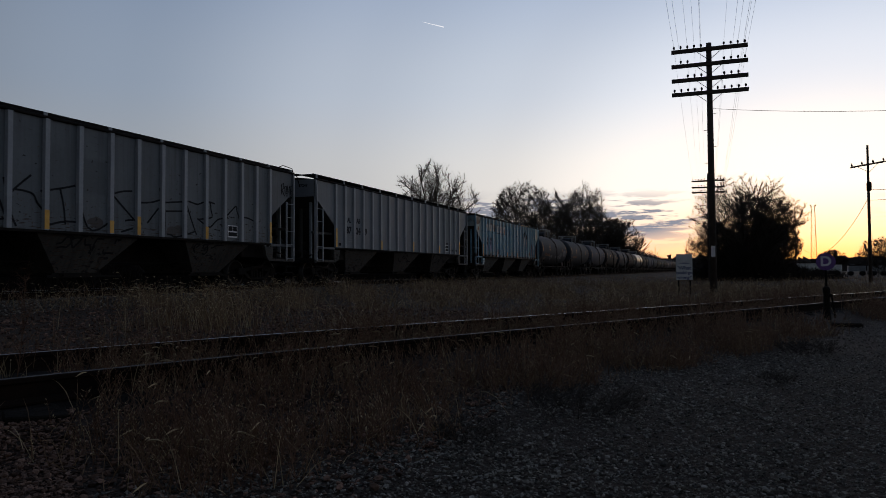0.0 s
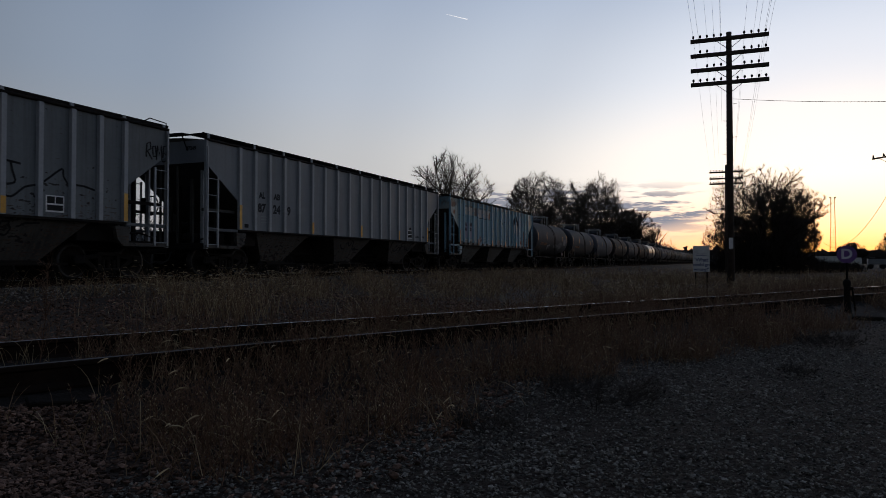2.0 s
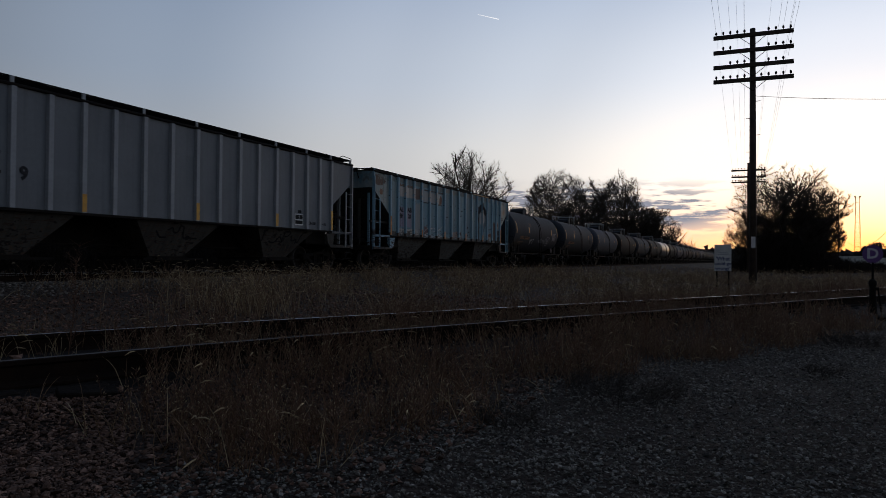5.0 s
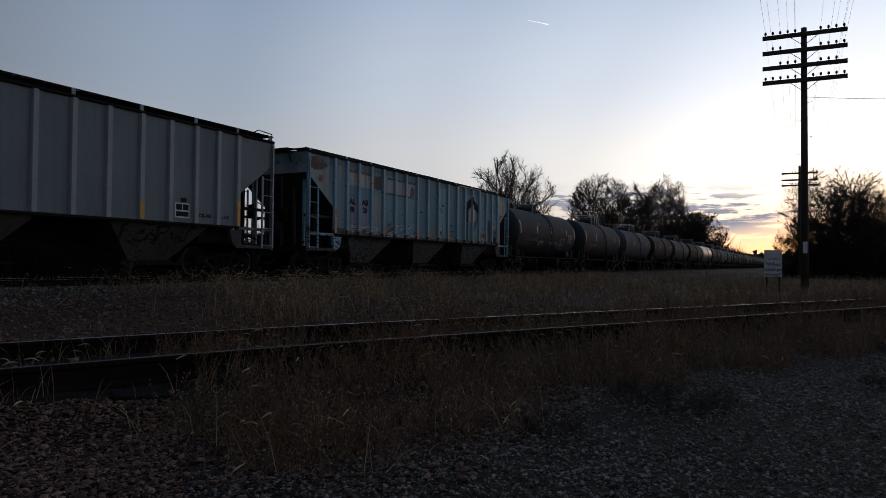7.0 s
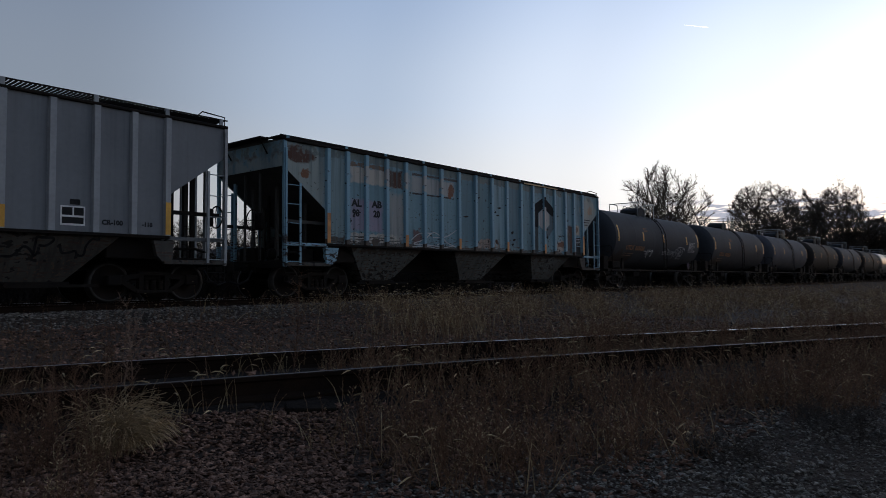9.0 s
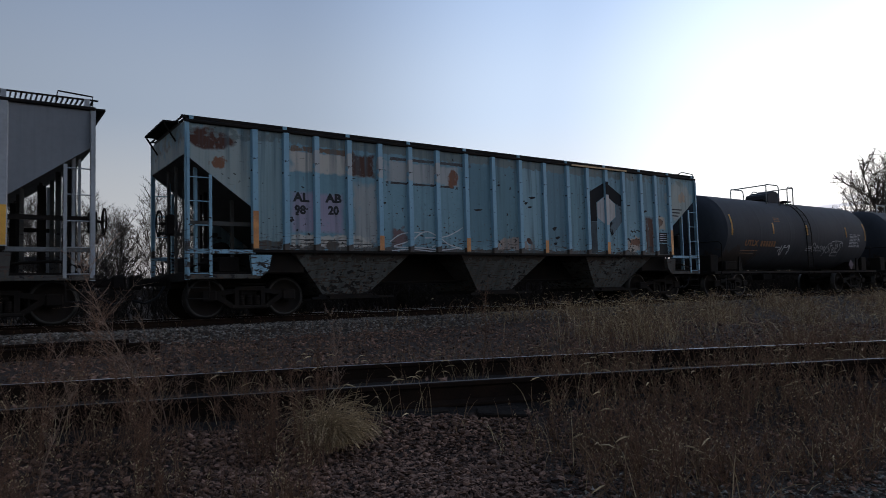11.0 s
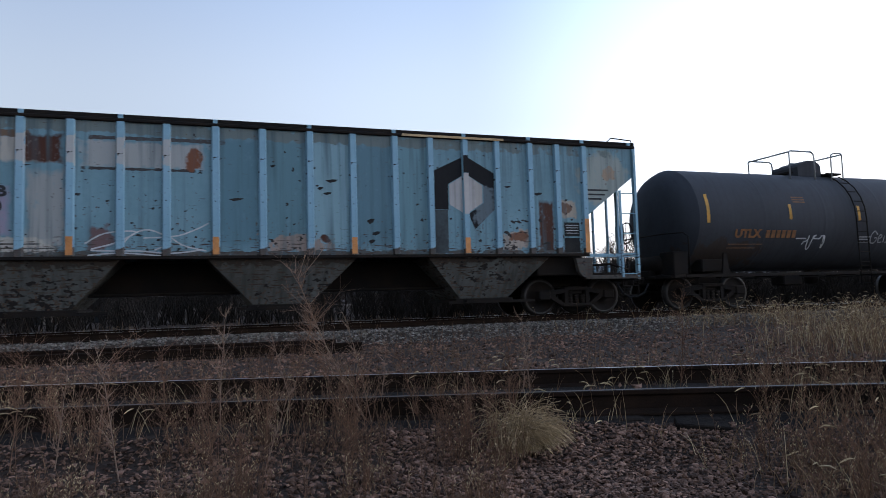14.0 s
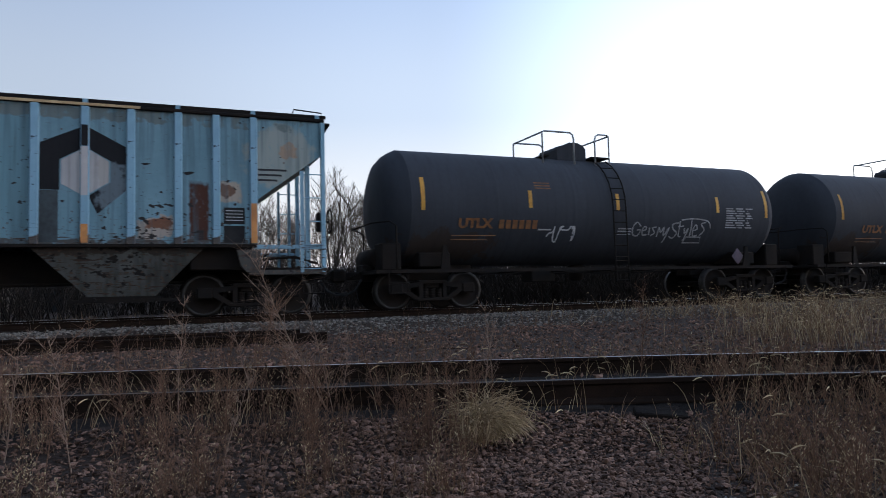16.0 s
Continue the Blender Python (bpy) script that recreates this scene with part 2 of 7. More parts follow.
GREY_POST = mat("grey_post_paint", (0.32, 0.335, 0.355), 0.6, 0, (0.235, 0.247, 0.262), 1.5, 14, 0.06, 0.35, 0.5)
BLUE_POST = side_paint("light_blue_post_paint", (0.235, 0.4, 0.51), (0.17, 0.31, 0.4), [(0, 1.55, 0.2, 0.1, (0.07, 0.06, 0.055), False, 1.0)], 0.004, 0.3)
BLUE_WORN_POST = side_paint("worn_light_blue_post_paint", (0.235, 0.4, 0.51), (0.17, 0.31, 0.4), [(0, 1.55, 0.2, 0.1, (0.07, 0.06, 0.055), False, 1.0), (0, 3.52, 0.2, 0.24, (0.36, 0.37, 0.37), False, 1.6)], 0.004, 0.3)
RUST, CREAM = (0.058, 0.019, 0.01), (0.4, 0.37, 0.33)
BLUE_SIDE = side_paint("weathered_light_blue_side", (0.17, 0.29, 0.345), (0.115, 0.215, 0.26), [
    (0.7, 3.2, 1.0, 1.4, (0.26, 0.3, 0.29), True, 0.3), (1.75, 2.8, 0.45, 1.6, (0.2, 0.28, 0.3), False, 0.1),
    (0.52, 3.88, 0.55, 0.27, RUST, True, 0.15), (7.8, 2.85, 0.42, 1.3, (0.09, 0.18, 0.225), False, 0.05), (8.77, 2.85, 0.44, 1.3, (0.1, 0.195, 0.235), False, 0.05), (9.73, 2.85, 0.42, 1.3, (0.19, 0.31, 0.36), False, 0.05), (10.68, 2.85, 0.42, 1.3, (0.09, 0.175, 0.22), False, 0.05), (11.6, 2.85, 0.4, 1.3, (0.125, 0.235, 0.28), False, 0.05), (2.6, 1.58, 0.35, 0.1, (0.05, 0.042, 0.035), False, 0.8), (4.27, 1.62, 0.4, 0.16, (0.07, 0.045, 0.03), False, 0.8), (0.76, 3.37, 0.2, 0.16, (0.17, 0.075, 0.04), True, 0.9),
    (3.4, 3.55, 1.15, 0.26, CREAM, False, 0.14), (3.2, 3.86, 1.0, 0.07, (0.14, 0.09, 0.06), False, 0.9), (4.2, 3.58, 0.38, 0.31, RUST, False, 0.22),
    (4.27, 2.4, 0.34, 0.85, (0.27, 0.28, 0.28), False, 0.12), (6.0, 3.52, 1.25, 0.28, (0.3, 0.31, 0.31), False, 0.2), (6.1, 3.85, 1.2, 0.04, (0.06, 0.05, 0.05), False, 0.8),
    (6.0, 3.23, 1.2, 0.03, (0.04, 0.035, 0.035), False, 0.9), (6.92, 3.47, 0.2, 0.24, (0.16, 0.06, 0.03), True, 0.5),
    (3.0, 2.38, 0.72, 0.5, (0.265, 0.235, 0.31), False, 0.04), (3.4, 1.7, 1.2, 0.17, CREAM, False, 0.35), (3.3, 1.74, 1.1, 0.015, (0.05, 0.045, 0.04), False, 0.6),
    (3.4, 1.66, 1.2, 0.012, (0.05, 0.045, 0.04), False, 0.6), (1.85, 1.6, 0.3, 0.1, (0.07, 0.05, 0.035), False, 0.3), (3.35, 1.6, 0.2, 0.13, (0.06, 0.045, 0.035), True, 0.4),
    (5.2, 1.85, 0.25, 0.28, (0.13, 0.08, 0.08), True, 0.5), (9.0, 1.72, 0.75, 0.22, (0.26, 0.2, 0.17), True, 0.8), (9.6, 1.85, 0.12, 0.12, RUST, True, 0.6),
    (14.1, 1.8, 0.45, 0.25, (0.33, 0.28, 0.24), True, 0.8), (14.2, 1.9, 0.22, 0.12, (0.16, 0.07, 0.04), True, 0.7),
    (14.95, 2.14, 0.2, 0.68, RUST, False, 0.12), (14.95, 1.68, 0.1, 0.12, (0.03, 0.02, 0.02), False, 0.2), (15.57, 2.58, 0.24, 0.23, (0.36, 0.3, 0.24), False, 0.3), (15.5, 2.6, 0.18, 0.12, (0.15, 0.08, 0.05), True, 0.9),
    (16.6, 3.35, 0.8, 0.75, (0.25, 0.285, 0.27), True, 0.3), (16.75, 3.5, 0.2, 0.18, (0.3, 0.22, 0.16), True, 0.9),
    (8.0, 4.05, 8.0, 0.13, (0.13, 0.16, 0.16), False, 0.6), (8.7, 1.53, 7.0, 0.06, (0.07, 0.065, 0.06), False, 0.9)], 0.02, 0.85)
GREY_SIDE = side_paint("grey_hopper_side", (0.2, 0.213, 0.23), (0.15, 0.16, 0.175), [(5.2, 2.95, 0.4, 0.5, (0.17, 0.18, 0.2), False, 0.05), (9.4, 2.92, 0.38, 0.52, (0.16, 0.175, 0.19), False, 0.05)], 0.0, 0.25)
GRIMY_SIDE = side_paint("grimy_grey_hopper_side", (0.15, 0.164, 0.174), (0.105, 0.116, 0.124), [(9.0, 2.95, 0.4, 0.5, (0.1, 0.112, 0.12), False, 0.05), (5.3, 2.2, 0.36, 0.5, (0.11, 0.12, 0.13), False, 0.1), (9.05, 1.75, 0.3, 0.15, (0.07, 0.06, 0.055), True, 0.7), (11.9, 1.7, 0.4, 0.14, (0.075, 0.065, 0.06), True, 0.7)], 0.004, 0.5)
DIRTY_SHADED_GREY = side_paint("dusty_shaded_hopper_steel", (0.085, 0.082, 0.075), (0.05, 0.047, 0.043), [], 0.002, 0.5, 0.85)
ORANGE = mat("orange_reflector", (0.55, 0.23, 0.06), 0.5, 0, (0.34, 0.13, 0.035), 4, 30, 0.03)
YELLOW = mat("yellow_reflector", (0.72, 0.38, 0.05), 0.5, 0, (0.55, 0.27, 0.03), 4, 30, 0.03)
TANK_BLACK = side_paint("black_tank_paint", (0.038, 0.043, 0.053), (0.027, 0.031, 0.039), [(2.6, 1.5, 1.4, 0.35, (0.035, 0.027, 0.024), True, 0.8), (6.6, 2.4, 0.35, 1.3, (0.03, 0.034, 0.042), False, 0.5)], 0, 0.35, 0.8)
# paler tank colour that paints in the glint on one far car
TANK_GLINT = mat("glint_tank_paint", (0.16, 0.15, 0.14), 0.4, 0, (0.09, 0.085, 0.08), 0.7, 8, 0.05, 0.35, 0.6)
TANK_BROWN = side_paint("rust_stained_tank_paint", (0.034, 0.027, 0.024), (0.024, 0.02, 0.019), [(7.5, 3.2, 1.6, 0.7, (0.045, 0.027, 0.018), True, 0.8)], 0, 0.7, 0.85)
TANK_GREY = side_paint("grey_tank_paint", (0.085, 0.09, 0.11), (0.06, 0.063, 0.075), [(7.0, 3.4, 1.0, 0.6, (0.04, 0.04, 0.045), True, 0.8)], 0, 0.6, 0.85)
WHITE_PAINT = mat("white_paint", (0.72, 0.72, 0.72), 0.6, 0, (0.55, 0.55, 0.55), 3, 30, 0.02)
BLACK_PAINT = mat("black_paint", (0.016, 0.016, 0.018), 0.8, 0, (0.028, 0.028, 0.028), 3, 30, 0.02, 0.12)
PURPLE = mat("purple_sign_paint", (0.17, 0.075, 0.3), 0.5, 0, (0.13, 0.06, 0.24), 5, 30, 0.02)
DRY_GRASS = vary(mat("dry_grass", (0.265, 0.17, 0.1), 0.8, 0, (0.135, 0.08, 0.046), 2, 20, 0, 0.2), 0.4)
WEED = vary(mat("dead_weed_stem", (0.225, 0.132, 0.084), 0.85, 0, (0.115, 0.06, 0.038), 3, 20, 0, 0.2), 0.4)
STRAW = vary(mat("pale_straw", (0.5, 0.39, 0.235), 0.8, 0, (0.36, 0.265, 0.15), 3, 20, 0, 0.2), 0.3)
BARK = mat("dark_bark", (0.045, 0.034, 0.028), 0.95, 0, (0.025, 0.02, 0.016), 4, 40, 0.3)
TWIG = vary(mat("bare_twigs", (0.055, 0.04, 0.03), 0.9, 0, (0.032, 0.024, 0.019), 1, 10, 0), 0.3)
BRUSH_TWIG = vary(mat("dark_brush_twigs", (0.03, 0.022, 0.017), 0.95, 0, (0.018, 0.014, 0.011), 1, 10, 0, 0.2), 0.3)
TUFT = vary(mat("tangled_straw", (0.4, 0.295, 0.17), 0.85, 0, (0.24, 0.165, 0.092), 6, 20, 0, 0.2), 0.4)

# ---- geometry helpers ----


def part(name, bm, material, parent=None, label=""):
    """Links a bmesh as one mesh object, under a thing or a part."""
    me = bpy.data.meshes.new(name)
    bm.to_mesh(me)
    bm.free()
    for m in (material if isinstance(material, (list, tuple)) else [material]):
        me.materials.append(m)
    ob = new(name, me)
    if parent:
        ob.parent = parent
    return tagged(ob, label)


def shared(name, me, parent, m=None):
    ob = new(name, me)
    ob.parent = parent
    if m is not None:
        ob.matrix_basis = m
    return ob


def holder(name, label, category, group="", kind="", m=None):
    ob = new(name)
    ob.empty_display_size = 0.1
    if m is not None:
        ob.matrix_basis = m
    return tagged(ob, label, category, group, kind)


def box(bm, x0, x1, y0, y1, z0, z1, bevel=0.0):
    v = [bm.verts.new((x, y, z)) for x in (x0, x1) for y in (y0, y1) for z in (z0, z1)]
    fs = [bm.faces.new([v[i] for i in q]) for q in ((0, 1, 3, 2), (4, 6, 7, 5), (0, 4, 5, 1), (2, 3, 7, 6), (0, 2, 6, 4), (1, 5, 7, 3))]
    if bevel:
        bmesh.ops.bevel(bm, geom=list({e for f in fs for e in f.edges}), offset=bevel, segments=1, affect="EDGES")
    return bm


def prism(bm, pts, y0, y1):
    """A polygon in x and z, given a depth along y."""
    a = [bm.verts.new((x, y0, z)) for x, z in pts]
    b = [bm.verts.new((x, y1, z)) for x, z in pts]
    bm.faces.new(a)
    bm.faces.new(b[::-1])
    k = len(pts)
    for i in range(k):
        bm.faces.new((a[i], b[i], b[(i + 1) % k], a[(i + 1) % k]))
    return bm


def rod(bm, p, q, r, n=6, r2=None, caps=True):
    p, q = Vector(p), Vector(q)
    d = (q - p)
    s = d.orthogonal().normalized()
    u = d.cross(s).normalized()
    r2 = r if r2 is None else r2
    a = [bm.verts.new(p + (s * math.cos(t) + u * math.sin(t)) * r) for t in [2 * math.pi * i / n for i in range(n)]]
    b = [bm.verts.new(q + (s * math.cos(t) + u * math.sin(t)) * r2) for t in [2 * math.pi * i / n for i in range(n)]]
    for i in range(n):
        bm.faces.new((a[i], a[(i + 1) % n], b[(i + 1) % n], b[i])).smooth = n > 6
    if caps:
        bm.faces.new(a[::-1])
        bm.faces.new(b)
    return bm


def pipe(bm, pts, r, n=6):
    return tube(bm, pts, r, n)


def tube(bm, pts, r, n=5):
    """One unbroken tube along a line of points."""
    pts = [Vector(p) for p in pts]
    rings = []
    side = None
    for i, p in enumerate(pts):
        d = (pts[min(i + 1, len(pts) - 1)] - pts[max(i - 1, 0)]).normalized()
        side = d.orthogonal().normalized() if side is None else (side - d * side.dot(d)).normalized()
        u = d.cross(side)
        rings.append([bm.verts.new(p + (side * math.cos(t) + u * math.sin(t)) * r) for t in [2 * math.pi * k / n for k in range(n)]])
    for a, b in zip(rings, rings[1:]):
        for k in range(n):
            bm.faces.new((a[k], a[(k + 1) % n], b[(k + 1) % n], b[k])).smooth = True
    bm.faces.new(rings[0][::-1])
    bm.faces.new(rings[-1])
    return bm


def lathe(bm, axis_pts, n=24, along="x", centre=(0, 0, 0)):
    """Rings of (position along the axis, radius), closed at both ends."""
    rings = []
    for a, r in axis_pts:
        ring = []
        for i in range(n):
            t = 2 * math.pi * i / n
            c, s = r * math.cos(t), r * math.sin(t)
            co = {"x": (a, c, s), "y": (c, a, s), "z": (c, s, a)}[along]
            ring.append(bm.verts.new([co[k] + centre[k] for k in range(3)]))
        rings.append(ring)
    for r0, r1 in zip(rings, rings[1:]):
        for i in range(n):
            bm.faces.new((r0[i], r0[(i + 1) % n], r1[(i + 1) % n], r1[i])).smooth = True
    bm.faces.new(rings[0][::-1])
    bm.faces.new(rings[-1])
    bmesh.ops.recalc_face_normals(bm, faces=bm.faces[:])
    return bm


def text_mesh(name, words, size, material, parent, m, depth=0.004, label="", bold=0.0):
    cu = bpy.data.curves.new(name, "FONT")
    cu.body, cu.size, cu.align_x, cu.align_y = words, size, "CENTER", "CENTER"
    cu.extrude, cu.resolution_u, cu.offset = depth, 3, bold
    tmp = bpy.data.objects.new("tmp", cu)
    scene.collection.objects.link(tmp)
    me = bpy.data.meshes.new_from_object(tmp.evaluated_get(bpy.context.evaluated_depsgraph_get()))
    bpy.data.objects.remove(tmp)
    me.materials.clear()
    me.materials.append(material)
    me.name = name
    ob = shared(name, me, parent, m)
    return tagged(ob, label)


# ---- ground ----
TRACK_Y = 16.35
TRACK_SLOPE = -0.0041
TRACK_TURN = math.degrees(math.atan(TRACK_SLOPE))
RAIL_Z = 0.55
NEAR_RAIL_Z = 0.35


def near_track(u):
    """The centre line of the near track, by its x: straight to the far end, bending a little towards the main line at the near end."""
    k = 1.2
    return 4.5 - 0.33 * (u - 4.4) - 0.185 * k * math.log(1 + math.exp((u - 4.4) / k))


def main_y(x):
    """The main line's centre: straight, drawing a hair nearer towards the sunset."""
    return TRACK_Y + TRACK_SLOPE * x


def near_dist(x, y):
    """Metres from the near track's centre line; positive on the far side."""
    return (y - near_track(max(-18, min(60, x)))) * 0.9


def bank(y):
    pts = ((-1e4, 0), (3, 0), (8, 0.1), (12.4, 0.2), (13.2, 0.24), (14.25, 0.37), (18.4, 0.37), (20.2, 0.05), (1e4, 0.0))
    for (a, za), (b, zb) in zip(pts, pts[1:]):
        if y <= b:
            return za + (zb - za) * (y - a) / (b - a)
    return 0.0


def ground_z(x, y):
    d = near_dist(x, y)
    edge = 0.85 if d < 0 else 2.2
    bed = max(0.0, min(1.0, (edge + 0.7 - abs(d)) / 0.7)) * 0.192 if -20 < x < 62 else 0
    base = bank(y - TRACK_SLOPE * max(-60, min(400, x)))
    n = noise.noise(Vector((x * 0.35, y * 0.35, 0))) * 0.035 + noise.noise(Vector((x * 1.7, y * 1.7, 3))) * 0.012
    near = 1.0 if abs(x) < 150 and abs(y) < 150 else 0.0
    return max(base, bed) + n * near


def spaced(lo, hi, dense_lo, dense_hi, step):
    xs = list(np.arange(dense_lo, dense_hi + 1e-6, step))
    s, x = step, dense_hi
    while x < hi:
        s *= 1.22
        x = min(hi, x + s)
        xs.append(x)
    s, x = step, dense_lo
    while x > lo:
        s *= 1.22
        x = max(lo, x - s)
        xs.insert(0, x)
    return [float(v) for v in xs]


def build_ground():
    xs, ys = spaced(-1500, 2500, -8, 34, 0.22), spaced(-1500, 1500, -6, 21, 0.22)
    verts = [(x, y, ground_z(x, y)) for y in ys for x in xs]
    w = len(xs)
    faces = [(j * w + i, j * w + i + 1, (j + 1) * w + i + 1, (j + 1) * w + i) for j in range(len(ys) - 1) for i in range(w - 1)]
    me = bpy.data.meshes.new("ground")
    me.from_pydata(verts, [], faces)
    me.polygons.foreach_set("use_smooth", [True] * len(faces))
    m = mat("gravel_and_soil", (0.054, 0.036, 0.027), 0.95, 0, (0.026, 0.0165, 0.012), 0.6, 26, 0.9, 0.2, 0.7, 0.05)
    me.materials.append(m)
    # black cinders and old soil under the siding, the black also painting shade between rails
    me.materials.append(mat("shaded_track_cinders", (0.014, 0.0118, 0.011), 0.95, 0, (0.026, 0.02, 0.017), 1.5, 40, 0.9, 0.1, 0.7, 0.03))
    # paler gravel of the yard beyond the main line
    me.materials.append(mat("pale_yard_gravel", (0.2, 0.185, 0.17), 0.95, 0, (0.1, 0.088, 0.08), 0.5, 18, 0.8, 0.2, 0.7, 0.04))
    for p in me.polygons:
        c = p.center
        if -60 < c.x < 90 and 19.6 < c.y < 30 + 2 * noise.noise(Vector((c.x * 0.15, 0, 4))):
            p.material_index = 2
        if -20 < c.x < 62 and abs(near_dist(c.x, c.y) - 0.1) < 1.1 + 0.15 * noise.noise(Vector((c.x * 1.3, c.y * 1.3, 2))):
            p.material_index = 1
    tagged(new("ground", me), "dark gravel and bare soil with dry grass beside the tracks", "ground", kind="structure")


build_ground()


def sweep_rail(bm, pts, z, scale=1.0):
    """A rail with foot, web and head along a line of (x, y); the head's top takes the second material."""
    prof = [(-0.07, -0.17), (0.07, -0.17), (0.07, -0.155), (0.012, -0.13), (0.012, -0.045), (0.036, -0.03), (0.036, -0.006), (0.028, 0), (-0.028, 0), (-0.036, -0.006), (-0.036, -0.03), (-0.012, -0.045), (-0.012, -0.13), (-0.07, -0.155)]
    rings = []
    for i, (x, y) in enumerate(pts):
        a, b = pts[max(0, i - 1)], pts[min(len(pts) - 1, i + 1)]
        t = Vector((b[0] - a[0], b[1] - a[1], 0)).normalized()
        nrm = Vector((-t.y, t.x, 0))
        rings.append([bm.verts.new(Vector((x, y, z + h)) + nrm * o) for o, h in prof])
    k = len(prof)
    for r0, r1 in zip(rings, rings[1:]):
        for i in range(k):
            f = bm.faces.new((r0[i], r0[(i + 1) % k], r1[(i + 1) % k], r1[i]))
            if i == 7:
                f.material_index = 1
    bm.faces.new(rings[0][::-1])
    bm.faces.new(rings[-1])
    return bm


def offset_line(pts, o):
    out = []
    for i, (x, y) in enumerate(pts):
        a, b = pts[max(0, i - 1)], pts[min(len(pts) - 1, i + 1)]
        t = Vector((b[0] - a[0], b[1] - a[1])).normalized()
        out.append((x - t.y * o, y + t.x * o))
    return out


MAIN_LINE = [(x, main_y(x)) for x in (-60, 0, 60, 200, 700)]
NEAR_LINE = [(u, near_track(u)) for u in [-18 + i * 0.75 for i in range(105)]]


def tie_mesh(half):
    bm = box(bmesh.new(), -0.115, 0.115, -half, half, -0.17, 0, 0.012)
    me = bpy.data.meshes.new("tie")
    bm.to_mesh(me)
    bm.free()
    me.materials.append(TIE_WOOD)
    return me


def build_track(name, label, line, z, ties):
    t = holder(name, label, "railway track", kind="structure")
    for o in (-0.75, 0.75):
        part("rail", sweep_rail(bmesh.new(), offset_line(line, o), z), [RAIL_STEEL, DIMMED_HEAD if o < 0 and name == "near_track" else RAIL_HEAD], t)
    me = tie_mesh(0.93 if name == "near_track" else 1.3)
    for x, y, a in ties:
        shared("tie", me, t, pose(x, y, z - 0.17 + random.uniform(-0.012, 0.004), random.uniform(-0.5, 0.5), 0, a + random.uniform(-1.5, 1.5)))
    return t


build_track("main_track", "main railway track with steel rails on wooden ties", MAIN_LINE, RAIL_Z, [(-12 + i * 0.52, main_y(-12 + i * 0.52), TRACK_TURN) for i in range(190)])
build_track("near_track", "weedy railway siding with shiny rail heads", NEAR_LINE, NEAR_RAIL_Z,
            [(u, near_track(u), math.degrees(math.atan2(near_track(u + 0.1) - near_track(u - 0.1), 0.2))) for u in [-8 + i * 0.5 for i in range(90)]])

# ---- the train ----
# Car space: x along the track from the car's leading end, y across (negative towards the camera), z up from the rail head.
HALF = 1.55
SIDE_TOP, SIDE_LOW = 4.19, 1.5
KNUCKLE, SKIRT = 3.5, 2.43
WHEEL_R = 0.457


def wheel_mesh():
    bm = bmesh.new()
    for s in (-1, 1):
        n0 = len(bm.faces)
        lathe(bm, [(s * 0.70, 0.40), (s * 0.68, WHEEL_R + 0.025), (s * 0.715, WHEEL_R + 0.025), (s * 0.73, WHEEL_R), (s * 0.82, WHEEL_R - 0.005), (s * 0.83, 0.39), (s * 0.79, 0.36), (s * 0.775, 0.17), (s * 0.84, 0.14), (s * 0.84, 0.09)], 20, "y")
        bm.faces.ensure_lookup_table()
        for f in bm.faces[n0:]:
            c = f.calc_center_median()
            if math.hypot(c.x, c.z) > 0.415 and abs(c.y) > 0.69:
                f.material_index = 1
    lathe(bm, [(-1.0, 0.075), (1.0, 0.075)], 12, "y")
    for i in range(3):
        a = i * 2.094
        rod(bm, (0.11 * math.cos(a), -0.855, 0.11 * math.sin(a)), (0.11 * math.cos(a), -0.835, 0.11 * math.sin(a)), 0.025)
    me = bpy.data.meshes.new("wheelset")
    bm.to_mesh(me)
    bm.free()
    me.materials.append(STEEL_DARK)
    me.materials.append(WHEEL_TREAD)
    return me


WHEELSET = wheel_mesh()


def side_frame_mesh():
    """A cast truck side with pedestals, sloping struts and a spring window."""
    bm = bmesh.new()
    for sgn in (-1, 1):
        box(bm, sgn * 0.915 - 0.16, sgn * 0.915 + 0.16, -0.11, 0.11, 0.38, 0.62, 0.03)
        prism(bm, [(sgn * 0.80, 0.60), (sgn * 0.30, 0.66), (sgn * 0.30, 0.56), (sgn * 0.80, 0.48)], -0.07, 0.07)
        prism(bm, [(sgn * 0.80, 0.46), (sgn * 0.42, 0.22), (sgn * 0.34, 0.28), (sgn * 0.74, 0.56)], -0.07, 0.07)
        box(bm, sgn * 0.30 - 0.05, sgn * 0.30 + 0.05, -0.08, 0.08, 0.24, 0.64)
    box(bm, -0.42, 0.42, -0.09, 0.09, 0.2, 0.28, 0.02)
    box(bm, -0.36, 0.36, -0.08, 0.08, 0.6, 0.7, 0.02)
    bmesh.ops.recalc_face_normals(bm, faces=bm.faces[:])
    me = bpy.data.meshes.new("side_frame")
    bm.to_mesh(me)
    bm.free()
    me.materials.append(STEEL_DARK)
    return me


def spring_mesh():
    bm = bmesh.new()
    lathe(bm, [(0.28 + 0.04 * k + d, r) for k in range(6) for d, r in ((0, 0.055), (0.012, 0.078), (0.028, 0.078))], 8, "z")
    me = bpy.data.meshes.new("spring")
    bm.to_mesh(me)
    bm.free()
    me.materials.append(STEEL_DARK)
    return me


SIDE_FRAME, SPRINGS = side_frame_mesh(), spring_mesh()


